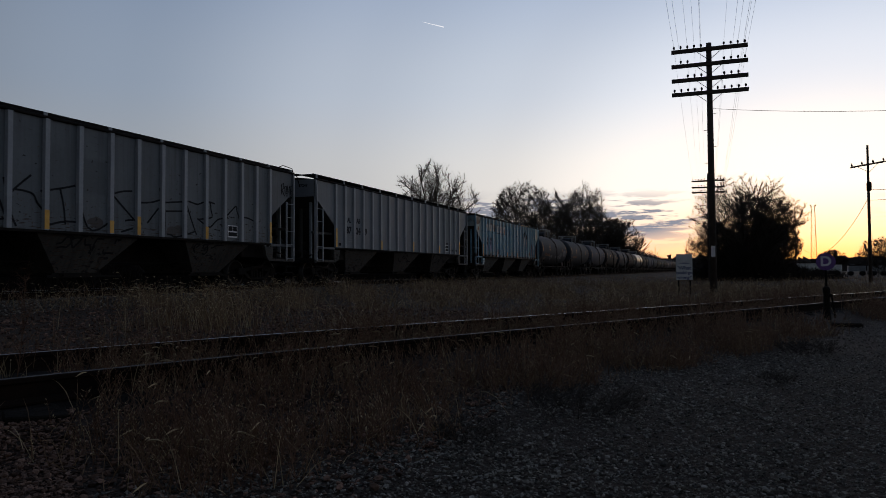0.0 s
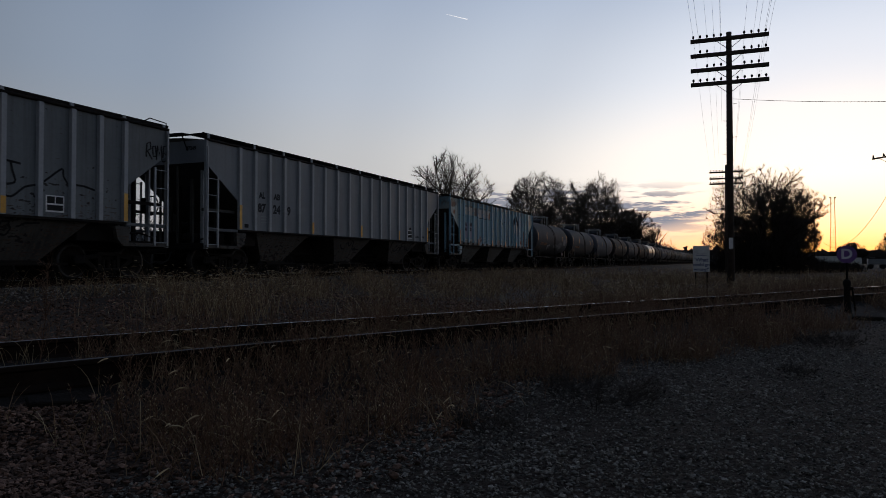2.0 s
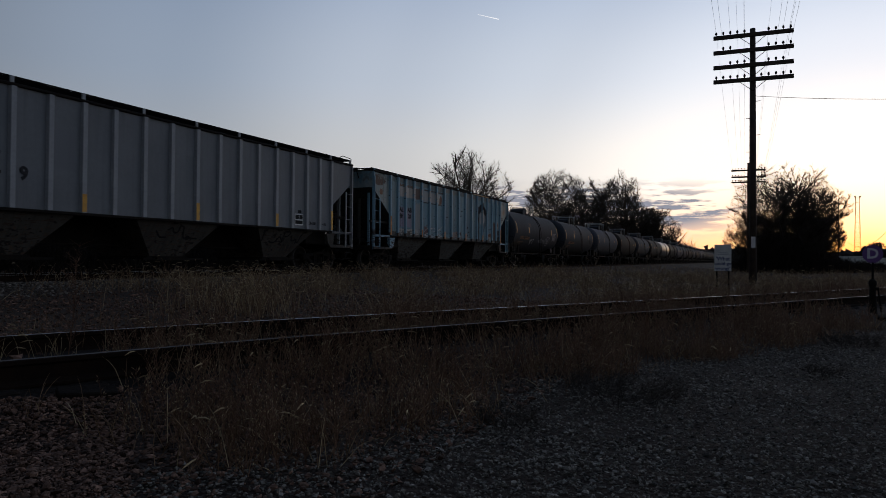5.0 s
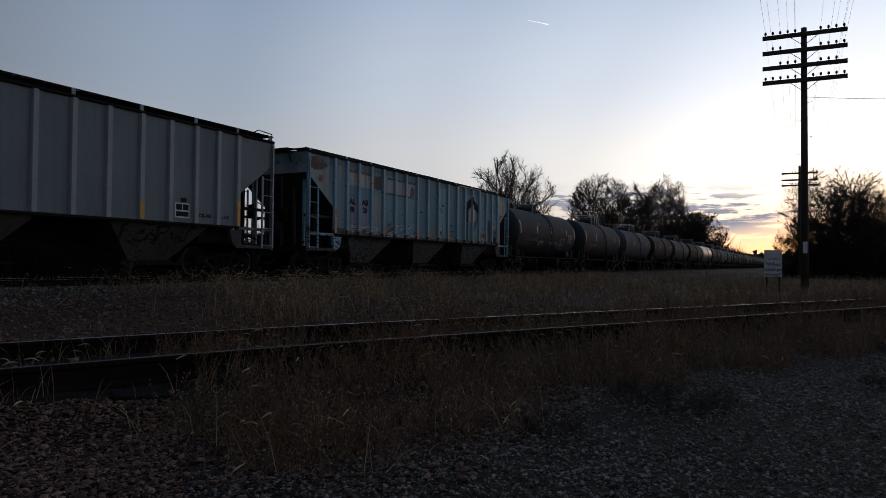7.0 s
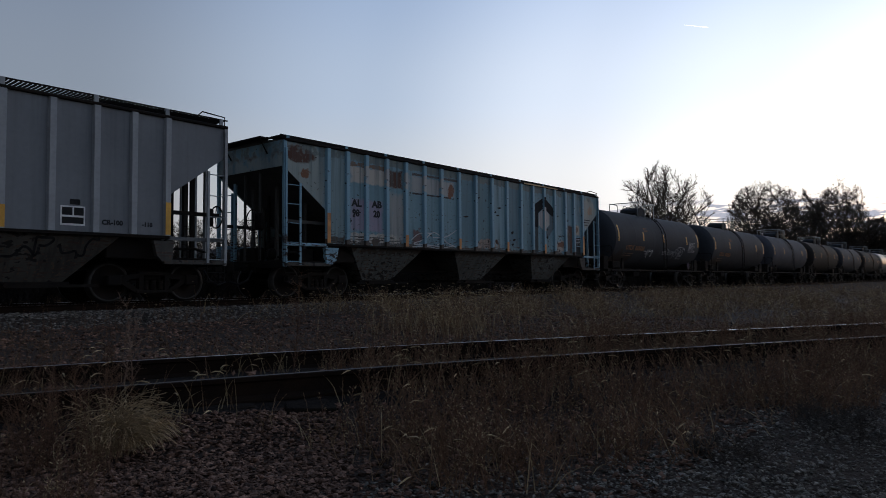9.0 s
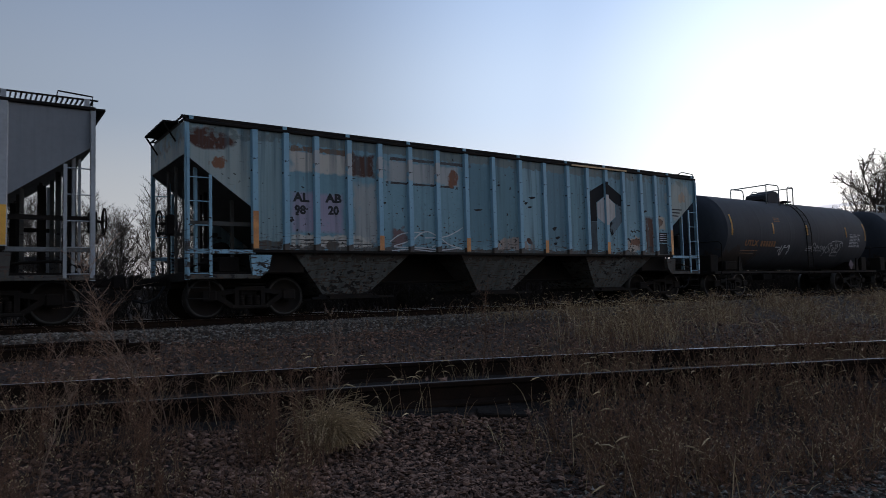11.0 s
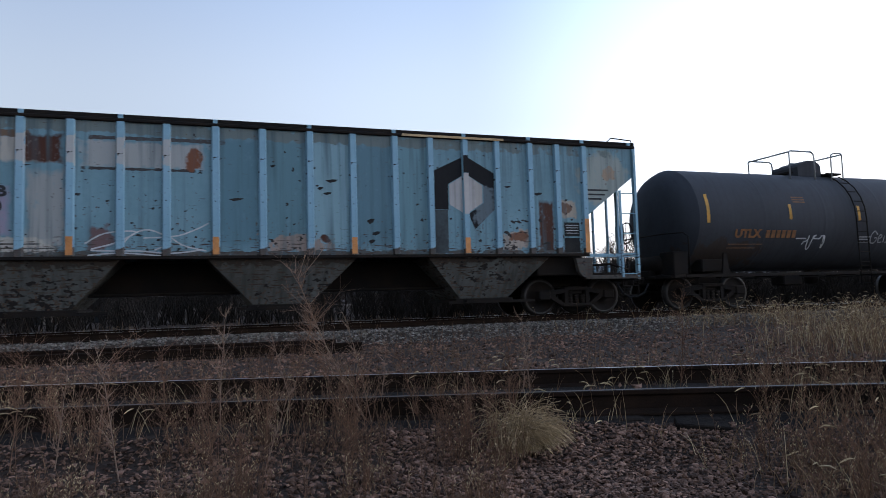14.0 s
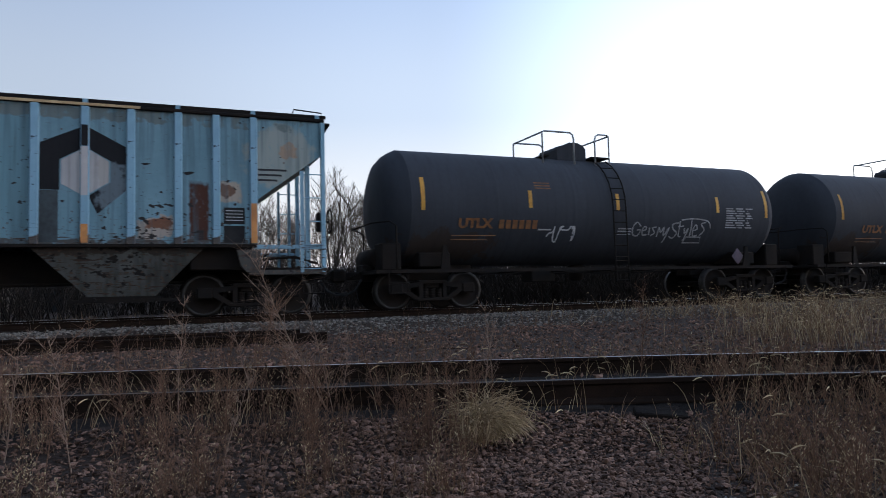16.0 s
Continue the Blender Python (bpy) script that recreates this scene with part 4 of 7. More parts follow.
def tank_car(name, label, x0, paint):
    """x0: where the car's coupling plane lies; the tank is set between the two."""
    car = holder(name, label, "tank car", "tank cars of the train", m=pose(x0, main_y(x0), RAIL_Z, 0, 0, TRACK_TURN))
    c = TANK_PITCH / 2
    a, b = 0.95, 0.95 + TANK_L
    dome = [(0.0, 0.12), (0.03, 0.5), (0.1, 0.85), (0.2, 1.14), (0.34, 1.3), (0.48, 1.39), (0.62, TANK_R)]
    prof = [(a + d, r) for d, r in dome] + [(a + 0.66, TANK_R), (a + 0.74, TANK_R)]
    for k in range(1, 5):
        s = a + 0.66 + (TANK_L - 1.32) * k / 5
        prof += [(s - 0.1, TANK_R), (s - 0.02, TANK_R), (s - 0.012, TANK_R + 0.0012), (s + 0.012, TANK_R + 0.0012), (s + 0.02, TANK_R), (s + 0.1, TANK_R)]
    prof += [(b - 0.74, TANK_R), (b - 0.66, TANK_R)] + [(b - d, r) for d, r in dome[::-1]]
    bm = lathe(bmesh.new(), prof, 48, "x", (0, 0, TANK_Z))
    for e in bm.edges:
        u, v = e.verts
        if abs(u.co.x - v.co.x) < 1e-4 and min(abs(u.co.x - a - 0.62), abs(u.co.x - b + 0.62)) < 1e-3:
            e.smooth = False
    part("tank", bm, paint, car)
    hx = c - 0.33
    top = TANK_Z + TANK_R
    # manway housing with a rounded top, a step plate beside it and looped guard rails at its corners
    hump = [(-0.45, -0.15), (-0.46, 0.2), (-0.4, 0.29), (-0.16, 0.35), (-0.06, 0.41), (0.2, 0.41), (0.36, 0.34), (0.45, 0.25), (0.46, -0.15)]
    bm = prism(bmesh.new(), [(hx + p, top + q) for p, q in hump], -0.5, 0.5)
    bmesh.ops.recalc_face_normals(bm, faces=bm.faces[:])
    part("manway_housing", bm, TANK_BLACK, car)
    part("platform", box(bmesh.new(), hx + 0.5, hx + 1.05, -0.7, 0.7, top - 0.04, top + 0.01), STEEL_DARK, car)
    part("platform", box(bmesh.new(), hx - 0.95, hx - 0.76, -0.6, 0.6, top - 0.03, top + 0.02), STEEL_DARK, car)
    zt = top + 0.6
    for s in (-1, 1):
        yy = s * 0.8
        foot = TANK_Z + math.sqrt(TANK_R ** 2 - 0.64) - 0.05
        for x_out, x_in in ((hx - 1.08, hx - 0.12), (hx + 1.0, hx + 0.55)):
            k = 1 if x_in > x_out else -1
            pts = [(x_out, yy, foot), (x_out, yy, zt - 0.05), (x_out + k * 0.05, yy, zt), (x_in - k * 0.12, yy, zt), (x_in - k * 0.03, yy, zt - 0.05), (x_in, yy, zt - 0.16), (x_in, yy, foot)]
            part("guard_rail", pipe(bmesh.new(), pts, 0.024), GREY_PAINT, car, "grey tubular guard rail")
    for xx in (hx - 1.08, hx + 1.0):
        part("cross_rail", rod(bmesh.new(), (xx, -0.8, zt - 0.03), (xx, 0.8, zt - 0.03), 0.024), GREY_PAINT, car)
    for s in (-1, 1):
        bm = bmesh.new()
        for xx in (hx + 0.55, hx + 0.95):
            pts = [(xx, s * (TANK_R + 0.06) * math.cos(t), TANK_Z + (TANK_R + 0.06) * math.sin(t)) for t in [1.1 - i * 0.22 for i in range(6)]]
            pts += [(xx, s * (TANK_R + 0.08), 1.2), (xx, s * (TANK_R + 0.08), 0.55)]
            tube(bm, pts, 0.02, 5)
        for zr in (0.6, 1.1):
            rod(bm, (hx + 0.55, s * (TANK_R + 0.08), zr), (hx + 0.95, s * (TANK_R + 0.08), zr), 0.014, 5)
        lad = part("ladder", bm, STEEL_DARK, car)
        for i in range(11):
            z = 0.6 + i * 0.3
            yv = TANK_R + 0.08 if z < TANK_Z else math.sqrt(max(0.05, (TANK_R + 0.06) ** 2 - (z - TANK_Z) ** 2))
            part("rung", rod(bmesh.new(), (hx + 0.55, s * yv, z), (hx + 0.95, s * yv, z), 0.014, 5), STEEL_DARK, lad)
        # side walkway sill and its rails
        bm = box(bmesh.new(), a + 0.1, b - 0.1, s * 1.42 - 0.03, s * 1.42 + 0.03, 0.86, 0.94)
        for k in range(9):
            xx = a + 0.6 + (TANK_L - 1.2) * k / 8
            box(bm, xx - 0.04, xx + 0.04, min(s * 0.4, s * 1.42), max(s * 0.4, s * 1.42), 0.84, 0.9)
        part("walkway_sill", bm, STEEL_DARK, car)
        for e in (0, 1):
            X = lambda v: a + v if e == 0 else b - v
            bm = pipe(bmesh.new(), [(X(0.25), s * 1.4, 0.9), (X(0.25), s * 1.4, 1.95), (X(0.1), s * 1.38, 2.05), (X(-0.18), s * 0.9, 2.05), (X(-0.18), -s * 0.1, 2.05)], 0.02)
            part("end_hand_rail", bm, STEEL_DARK, car)
            bm = prism(bmesh.new(), [(X(1.35), 0.95), (X(1.6), 0.95), (X(1.5), 1.5), (X(1.42), 1.5)], s * 1.3, s * 1.36)
            part("saddle_bracket", bm, STEEL_DARK, car)
            bm = bmesh.new()
            for zz in (0.4, 0.63):
                rod(bm, (X(0.05), s * 1.42, zz), (X(0.5), s * 1.42, zz), 0.014)
            for xx in (0.05, 0.5):
                rod(bm, (X(xx), s * 1.42, 0.4), (X(xx), s * 1.42, 0.9), 0.014)
            part("stirrup_step", bm, STEEL_DARK, car)
        for mx in (1.85, 4.69, 7.29, 10.65, 12.45):
            bm = bmesh.new()
            lo, hi = (-0.13, 0.42) if mx in (1.85, 12.45) else (-0.05, 0.25)
            ts = [lo + (hi - lo) * k / 4 for k in range(5)]
            rr = TANK_R + 0.008
            for t0, t1 in zip(ts, ts[1:]):
                v = [bm.verts.new((mx + dx, s * rr * math.cos(t), TANK_Z + rr * math.sin(t))) for dx, t in ((-0.05, t0), (0.05, t0), (0.05, t1), (-0.05, t1))]
                bm.faces.new(v if s < 0 else v[::-1])
            bmesh.ops.solidify(bm, geom=bm.faces[:], thickness=0.004)
            part("reflector", bm, YELLOW, car, "yellow reflective strip")
    for e in (0, 1):
        X = lambda v: a + v if e == 0 else b - v
        bm = box(bmesh.new(), min(X(-0.25), X(2.6)), max(X(-0.25), X(2.6)), -0.3, 0.3, 0.7, 1.1, 0.02)
        box(bm, min(X(-0.25), X(0.35)), max(X(-0.25), X(0.35)), -1.42, 1.42, 0.85, 0.94, 0.01)
        box(bm, min(X(0.9), X(1.7)), max(X(0.9), X(1.7)), -1.1, 1.1, 1.0, 1.35, 0.03)
        part("stub_sill", bm, STEEL_DARK, car)
        part("air_reservoir", lathe(bmesh.new(), [(-0.75, 0.06), (-0.7, 0.2), (-0.6, 0.26), (0.6, 0.26), (0.7, 0.2), (0.75, 0.06)], 18, "y", (X(0.1), 0.1, 1.24)), STEEL_DARK, car)
        part("valve_box", box(bmesh.new(), X(0.22) - 0.24, X(0.22) + 0.24, -1.1, -0.5, 0.94, 1.58, 0.03), STEEL_DARK, car)
        part("head_brace", prism(bmesh.new(), [(X(0.05), 1.0), (X(0.75), 1.0), (X(0.75), 1.5), (X(0.45), 1.62), (X(0.05), 1.4)], 0.3, 0.95), STEEL_DARK, car)
        coupler(car, X(-0.2), -1 if e == 0 else 1)
        truck(car, X(1.25))
    bm = lathe(bmesh.new(), [(0.62, 0.12), (0.66, 0.2), (1.1, 0.22)], 14, "z", (c, 0, 0))
    rod(bm, (c - 3.2, -0.4, 0.85), (c + 3.2, -0.4, 0.85), 0.03)
    box(bm, c - 1.8, c - 1.1, -0.7, -0.2, 0.6, 0.95, 0.03)
    part("outlet_valve", bm, STEEL_DARK, car)
    return car


FIRST_TANK = 61.45
tank_first = tank_car("tank_car", "dirty black tank car with orange lettering and white scrawls", FIRST_TANK, TANK_BLACK)
tank_black = tank_car("tank_car", "black tank car with yellow reflectors in a long train", FIRST_TANK + TANK_PITCH, TANK_BLACK)
tank_grey = tank_car("tank_car", "grey tank car with yellow reflectors in a long train", FIRST_TANK + 2 * TANK_PITCH, TANK_GREY)
tank_brown = tank_car("tank_car", "rust-stained brown tank car in a long train", FIRST_TANK + 3 * TANK_PITCH, TANK_BROWN)
TRAIN = [hopper_a, hopper_b, hopper_c, tank_first, tank_black, tank_grey, tank_brown]
tank_glint = tank_car("tank_car", "tank car coloured pale for a glint among darker ones", FIRST_TANK + 6 * TANK_PITCH, TANK_GLINT)
TRAIN.append(tank_glint)
for i in (4, 5, *range(7, 26)):
    src = (tank_brown, tank_black, tank_brown, tank_grey, tank_black)[i % 5]
    TRAIN.append(copy_thing(src, pose(FIRST_TANK + i * TANK_PITCH, main_y(FIRST_TANK + i * TANK_PITCH), RAIL_Z, 0, 0, TRACK_TURN)))

# ---- trees, woods and brush ----


class Sticks:
    """Gathers thin tapered three-sided sticks into one mesh."""

    def __init__(self):
        self.v, self.f = [], []

    def add(self, p, q, r0, r1):
        d = q - p
        s = d.orthogonal().normalized()
        u = d.cross(s).normalized()
        k = len(self.v)
        for c, r in ((p, r0), (q, r1)):
            for a in (0, 2.0944, 4.1888):
                self.v.append(tuple(c + (s * math.cos(a) + u * math.sin(a)) * r))
        self.f += [(k, k + 1, k + 4, k + 3), (k + 1, k + 2, k + 5, k + 4), (k + 2, k, k + 3, k + 5)]

    def tip(self, p, q, r):
        """A last twig that runs out to a point."""
        d = q - p
        s = d.orthogonal().normalized()
        u = d.cross(s).normalized()
        k = len(self.v)
        for a in (0, 2.0944, 4.1888):
            self.v.append(tuple(p + (s * math.cos(a) + u * math.sin(a)) * r))
        self.v.append(tuple(q))
        self.f += [(k, k + 1, k + 3), (k + 1, k + 2, k + 3), (k + 2, k, k + 3)]

    def mesh(self, name, material):
        me = bpy.data.meshes.new(name)
        me.from_pydata(self.v, [], self.f)
        me.materials.append(material)
        return me


def grow(st, rng, p, d, length, r, level, fork, droop, thin, flare, inside=None):
    """A limb of bends that forks into smaller ones; the last twigs are single sticks. inside: the room that a crown may fill."""
    if level == 0:
        q = p + d * length
        if inside and not inside(q):
            q = p + d * length * 0.4
        st.tip(p, q, r)
        return
    q = p
    for i in range(3):
        d = (d + Vector((rng.uniform(-1, 1), rng.uniform(-1, 1), rng.uniform(-0.5, 0.7) + droop)) * 0.12).normalized()
        n = q + d * length / 3
        if inside and not inside(n):
            n = q + d * length / 9
        st.add(q, n, r * (1 - i * 0.22), r * (0.78 - i * 0.22))
        for _ in range(fork + 1 if level == 1 else fork if i else max(1, fork - 1)):
            side = Vector((rng.uniform(-1, 1), rng.uniform(-1, 1), rng.uniform(-0.35, 0.75))).normalized()
            e = (d * (1 - flare) + side * flare).normalized()
            grow(st, rng, q.lerp(n, rng.random()), e, length * rng.uniform(0.4, 0.6), max(thin, r * 0.5), level - 1, fork, droop, thin, flare, inside)
        q = n
        if inside and not inside(q):
            return


def bare_tree(label, x, y, height, spread, seed, stems=1, trunk_h=0.22, level=4, fork=2, thin=0.012, flare=0.49, group=""):
    rng = random.Random(seed)
    t = holder("tree", label, "tree", group, m=pose(x, y, ground_z(x, y) - 0.1))
    trunk, crown = Sticks(), Sticks()
    wide = min(1.0, 2.0 * spread / height)
    mid, up = height * 0.56, height * 0.44

    def inside(p):
        u = Vector((p.x / spread, p.y / spread, (p.z - mid) / up))
        return u.length < 0.9 + 0.2 * noise.noise(u.normalized() * 1.6 + Vector((seed, 0, 0))) + 0.12 * noise.noise(u.normalized() * 5 + Vector((0, seed, 0)))

    for s in range(stems):
        foot = Vector((rng.uniform(-1, 1), rng.uniform(-1, 1), 0)) * (0.3 * spread if stems > 1 else 0)
        lean = Vector((foot.x * 0.06, foot.y * 0.06, 1)).normalized()
        r = height * 0.013 / math.sqrt(stems)
        top = foot + lean * height * trunk_h
        trunk.add(foot, foot.lerp(top, 0.3), r * 1.5, r * 1.1)
        trunk.add(foot.lerp(top, 0.3), top, r * 1.1, r)
        limbs = max(5, int((10 if stems == 1 else 15) / stems))
        for i in range(limbs):
            a = 6.283 * (i + rng.random() * 0.6) / limbs
            out = rng.uniform(0.15, 1.35) * wide
            d = Vector((math.cos(a) * out, math.sin(a) * out, 1)).normalized()
            grow(crown, rng, foot.lerp(top, rng.uniform(0.6, 1.0)), d, height * rng.uniform(0.5, 0.85), r * 0.55, level, fork, 0.1, thin, flare, inside)
        grow(crown, rng, top, lean, height * 0.8, r * 0.9, level, fork, 0.1, thin, flare, inside)
    for name, st, m in (("trunk", trunk, BARK), ("crown", crown, TWIG)):
        shared(name, st.mesh(name, m), t)
    return t


def at(az, dist):
    return dist * math.cos(radians(az)), dist * math.sin(radians(az))


TREES = [
    # bearing, distance, height, crown radius, stems, seed, twig, level, label
    (22.0, 72, 13.0, 4.6, 1, 11, 0.009, 4, "tall bare tree with pale fine twigs behind the train"),
    (14.8, 100, 14.2, 5.4, 2, 12, 0.018, 4, "broad bare tree with dark limbs behind the tank cars"),
    (10.0, 150, 20.0, 7.4, 2, 13, 0.025, 4, "bare tree with open crown behind the tank cars"),
    (12.3, 125, 14.0, 5.4, 2, 27, 0.021, 4, "broad bare tree with dark limbs behind the tank cars"),
    (7.2, 200, 16.5, 8.5, 3, 14, 0.036, 4, "low dark bare tree behind the tank cars"),
    (-2.3, 70, 10.4, 5.3, 2, 15, 0.014, 4, "spreading bare tree over dense dark brush against the sunset"),
    (-2.9, 72, 8.8, 4.4, 2, 33, 0.014, 4, "spreading bare tree over dense dark brush against the sunset"),
    (-4.6, 74, 6.0, 2.6, 3, 16, 0.011, 4, "low spreading bare tree beside dense brush"),
    (0.1, 76, 6.4, 2.6, 3, 26, 0.011, 4, "low spreading bare tree beside the pole line"),
    (-8.2, 190, 6.2, 3.2, 1, 17, 0.05, 3, "small far round bare tree on the horizon"),
    (-11.0, 110, 5.6, 3.0, 2, 18, 0.03, 3, "far bare tree beside a utility pole"),
    (-13.5, 110, 6.6, 3.5, 2, 28, 0.03, 3, "far bare tree beside a utility pole"),
    (76.5, 44, 9.3, 2.0, 3, 19, 0.012, 4, "slender bare tree in the thicket behind the train"),
    (73.0, 48, 8.8, 2.2, 3, 20, 0.012, 4, "slender bare tree in the thicket behind the train"),
    (79.5, 50, 7.6, 2.2, 3, 21, 0.012, 4, "slender bare tree in the thicket behind the train"),
    (85.8, 52, 8.6, 2.8, 3, 34, 0.012, 4, "thin bare tree with many upright limbs behind the train"),
    (71.6, 46, 8.0, 2.4, 3, 35, 0.012, 4, "slender bare tree in the thicket behind the train"),
    (74.8, 52, 8.8, 2.6, 3, 36, 0.012, 4, "slender bare tree in the thicket behind the train"),
    (81.3, 48, 7.4, 2.4, 3, 37, 0.012, 4, "slender bare tree in the thicket behind the train"),
    (83.5, 46, 8.2, 2.8, 3, 22, 0.012, 4, "thin bare tree with many upright limbs behind the train"),
    (88.0, 50, 7.8, 2.8, 3, 23, 0.012, 4, "thin low bare tree behind the train"),
    (91.3, 52, 9.6, 2.6, 3, 38, 0.014, 4, "dense bare tree with upright limbs beside a utility pole"),
    (90.2, 49, 8.4, 2.4, 3, 39, 0.014, 4, "dense bare tree with upright limbs beside a utility pole"),
    (70.0, 52, 6.5, 2.4, 3, 29, 0.012, 4, "thin bare tree with many upright limbs behind the train"),
    (50.5, 66, 7.0, 3.4, 3, 30, 0.012, 4, "thin bare tree with many upright limbs behind the train"),
    (64.5, 60, 6.6, 3.0, 3, 31, 0.012, 4, "thin bare tree with many upright limbs behind the train"),
    (55.0, 60, 6.6, 3.0, 3, 24, 0.012, 4, "thin low bare tree behind the train"),
    (59.5, 64, 6.8, 3.2, 3, 25, 0.012, 4, "thin low bare tree behind the train"),
]
for az, dist, h, sp, stems, seed, thin, level, label in TREES:
    bare_tree(label, *at(az, dist), h, sp, seed, stems, 0.2 if stems == 1 else 0.12, 3, 3 if level == 4 and az < 50 else 2, 0.009 if 69 < az < 90 else thin)


def brush(name, label, spots, height, material, seed, density=9, thin=0.012):
    """A tangle of upright twigs round each spot of (x, y, radius, height factor)."""
    rng = random.Random(seed)
    st = Sticks()
    for x, y, rad, hf in spots:
        for _ in range(int(density * rad)):
            a, rr = rng.uniform(0, 6.283), rad * math.sqrt(rng.random())
            p = Vector((x + rr * math.cos(a), y + rr * math.sin(a), 0))
            p.z = ground_z(p.x, p.y) - 0.05
            d = Vector((rng.uniform(-0.5, 0.5), rng.uniform(-0.5, 0.5), 1)).normalized()
            grow(st, rng, p, d, height * hf * rng.uniform(0.5, 1.0) * (1 - 0.35 * (rr / rad) ** 2), thin * 1.8, 1, 3, 0.1, thin, 0.5)
    me = st.mesh(name, material)
    return tagged(new(name, me), label, "brush", kind="stuff")


rng = random.Random(5)
brush("brush", "dense dark leafless brush under the trees", [(*at(az, d), 2.2, hf) for az, d, hf in
      [(-2.6, 70, 1.5), (-1.4, 70, 0.9), (-3.6, 71, 0.75), (0.2, 74, 0.45), (-4.6, 76, 0.5), (-2.2, 68, 1.4), (-3.0, 68, 1.25), (-1.8, 73, 1.15),
       (-0.6, 72, 0.6), (-5.4, 78, 0.55), (-6.3, 80, 0.45), (-7.5, 84, 0.4)]], 3.0, BRUSH_TWIG, 31, 70, 0.03)
brush("brush", "dark leafless hedge behind the tank cars", [(88 + i * 6.5, 29 + rng.uniform(-2, 3), 4.0, rng.uniform(0.6, 1.05)) for i in range(16)], 7.4, BRUSH_TWIG, 32, 26, 0.05)
brush("brush", "dark leafless hedge far along the line", [(195 + i * 10, 33 + rng.uniform(-2, 4), 6.0, rng.uniform(0.75, 1.1) * (1.1 - i * 0.018)) for i in range(34)], 12.5, BRUSH_TWIG, 34, 14, 0.12)
brush("brush", "low dark brush along the far side of the line", [(-40 + i * 3.2, 38 + rng.uniform(-3, 4), 3.0, rng.uniform(0.8, 1.2) * (1.5 if 6 < -40 + i * 3.2 < 70 else 1.42)) for i in range(44)], 2.5, BRUSH_TWIG, 33, 26, 0.02)


brush("brush", "thick dark leafless brush behind the passing cars", [(12 + i * 3.0, 36 + rng.uniform(-1.5, 1.5), 2.6, rng.uniform(1.0, 1.25)) for i in range(12)], 3.6, BRUSH_TWIG, 36, 18, 0.022)


def far_woods():
    """The dark wooded skyline all round, uneven along its top."""
    rng = random.Random(8)
    v, f = [], []
    n = 420
    for i in range(n):
        az = -180 + 360 * i / n
        for k in range(9):
            d = 560 + rng.uniform(-30, 60)
            a = radians(az + rng.uniform(-0.6, 0.6))
            c = Vector((d * math.cos(a), d * math.sin(a), rng.uniform(0, 9.5) + 2.5 * noise.noise(Vector((az * 0.1, 0, 0)))))
            s = rng.uniform(2.4, 5.0)
            b = len(v)
            for _ in range(6):
                v.append(tuple(c + Vector((rng.gauss(0, 1), rng.gauss(0, 1), rng.gauss(0, 0.8))).normalized() * s * rng.uniform(0.6, 1.2)))
            for q in ((0, 1, 2), (0, 2, 3), (0, 3, 4), (1, 4, 5), (2, 4, 5), (1, 3, 5), (0, 4, 1), (2, 3, 5)):
                f.append(tuple(b + t for t in q))
        a0, a1 = radians(az), radians(az + 360 / n)
        b = len(v)
        h = 9.6 + 2 * noise.noise(Vector((az * 0.1, 0, 0)))
        v += [(565 * math.cos(a0), 565 * math.sin(a0), -1), (565 * math.cos(a1), 565 * math.sin(a1), -1), (565 * math.cos(a1), 565 * math.sin(a1), h), (565 * math.cos(a0), 565 * math.sin(a0), h),
              (580 * math.cos(a0), 580 * math.sin(a0), -1), (580 * math.cos(a1), 580 * math.sin(a1), -1), (580 * math.cos(a1), 580 * math.sin(a1), h), (580 * math.cos(a0), 580 * math.sin(a0), h)]
        f += [(b, b + 1, b + 2, b + 3), (b + 5, b + 4, b + 7, b + 6), (b + 3, b + 2, b + 6, b + 7)]
    me = bpy.data.meshes.new("far_woods")
    me.from_pydata(v, [], f)
    me.materials.append(mat("far_woods_bark", (0.05, 0.042, 0.038), 0.95, 0, (0.03, 0.026, 0.024), 0.2, 2, 0))
    tagged(new("far_woods", me), "dark wooded skyline far round the rail yard", "woods", kind="stuff")


far_woods()

# ---- poles, wires, signs ----


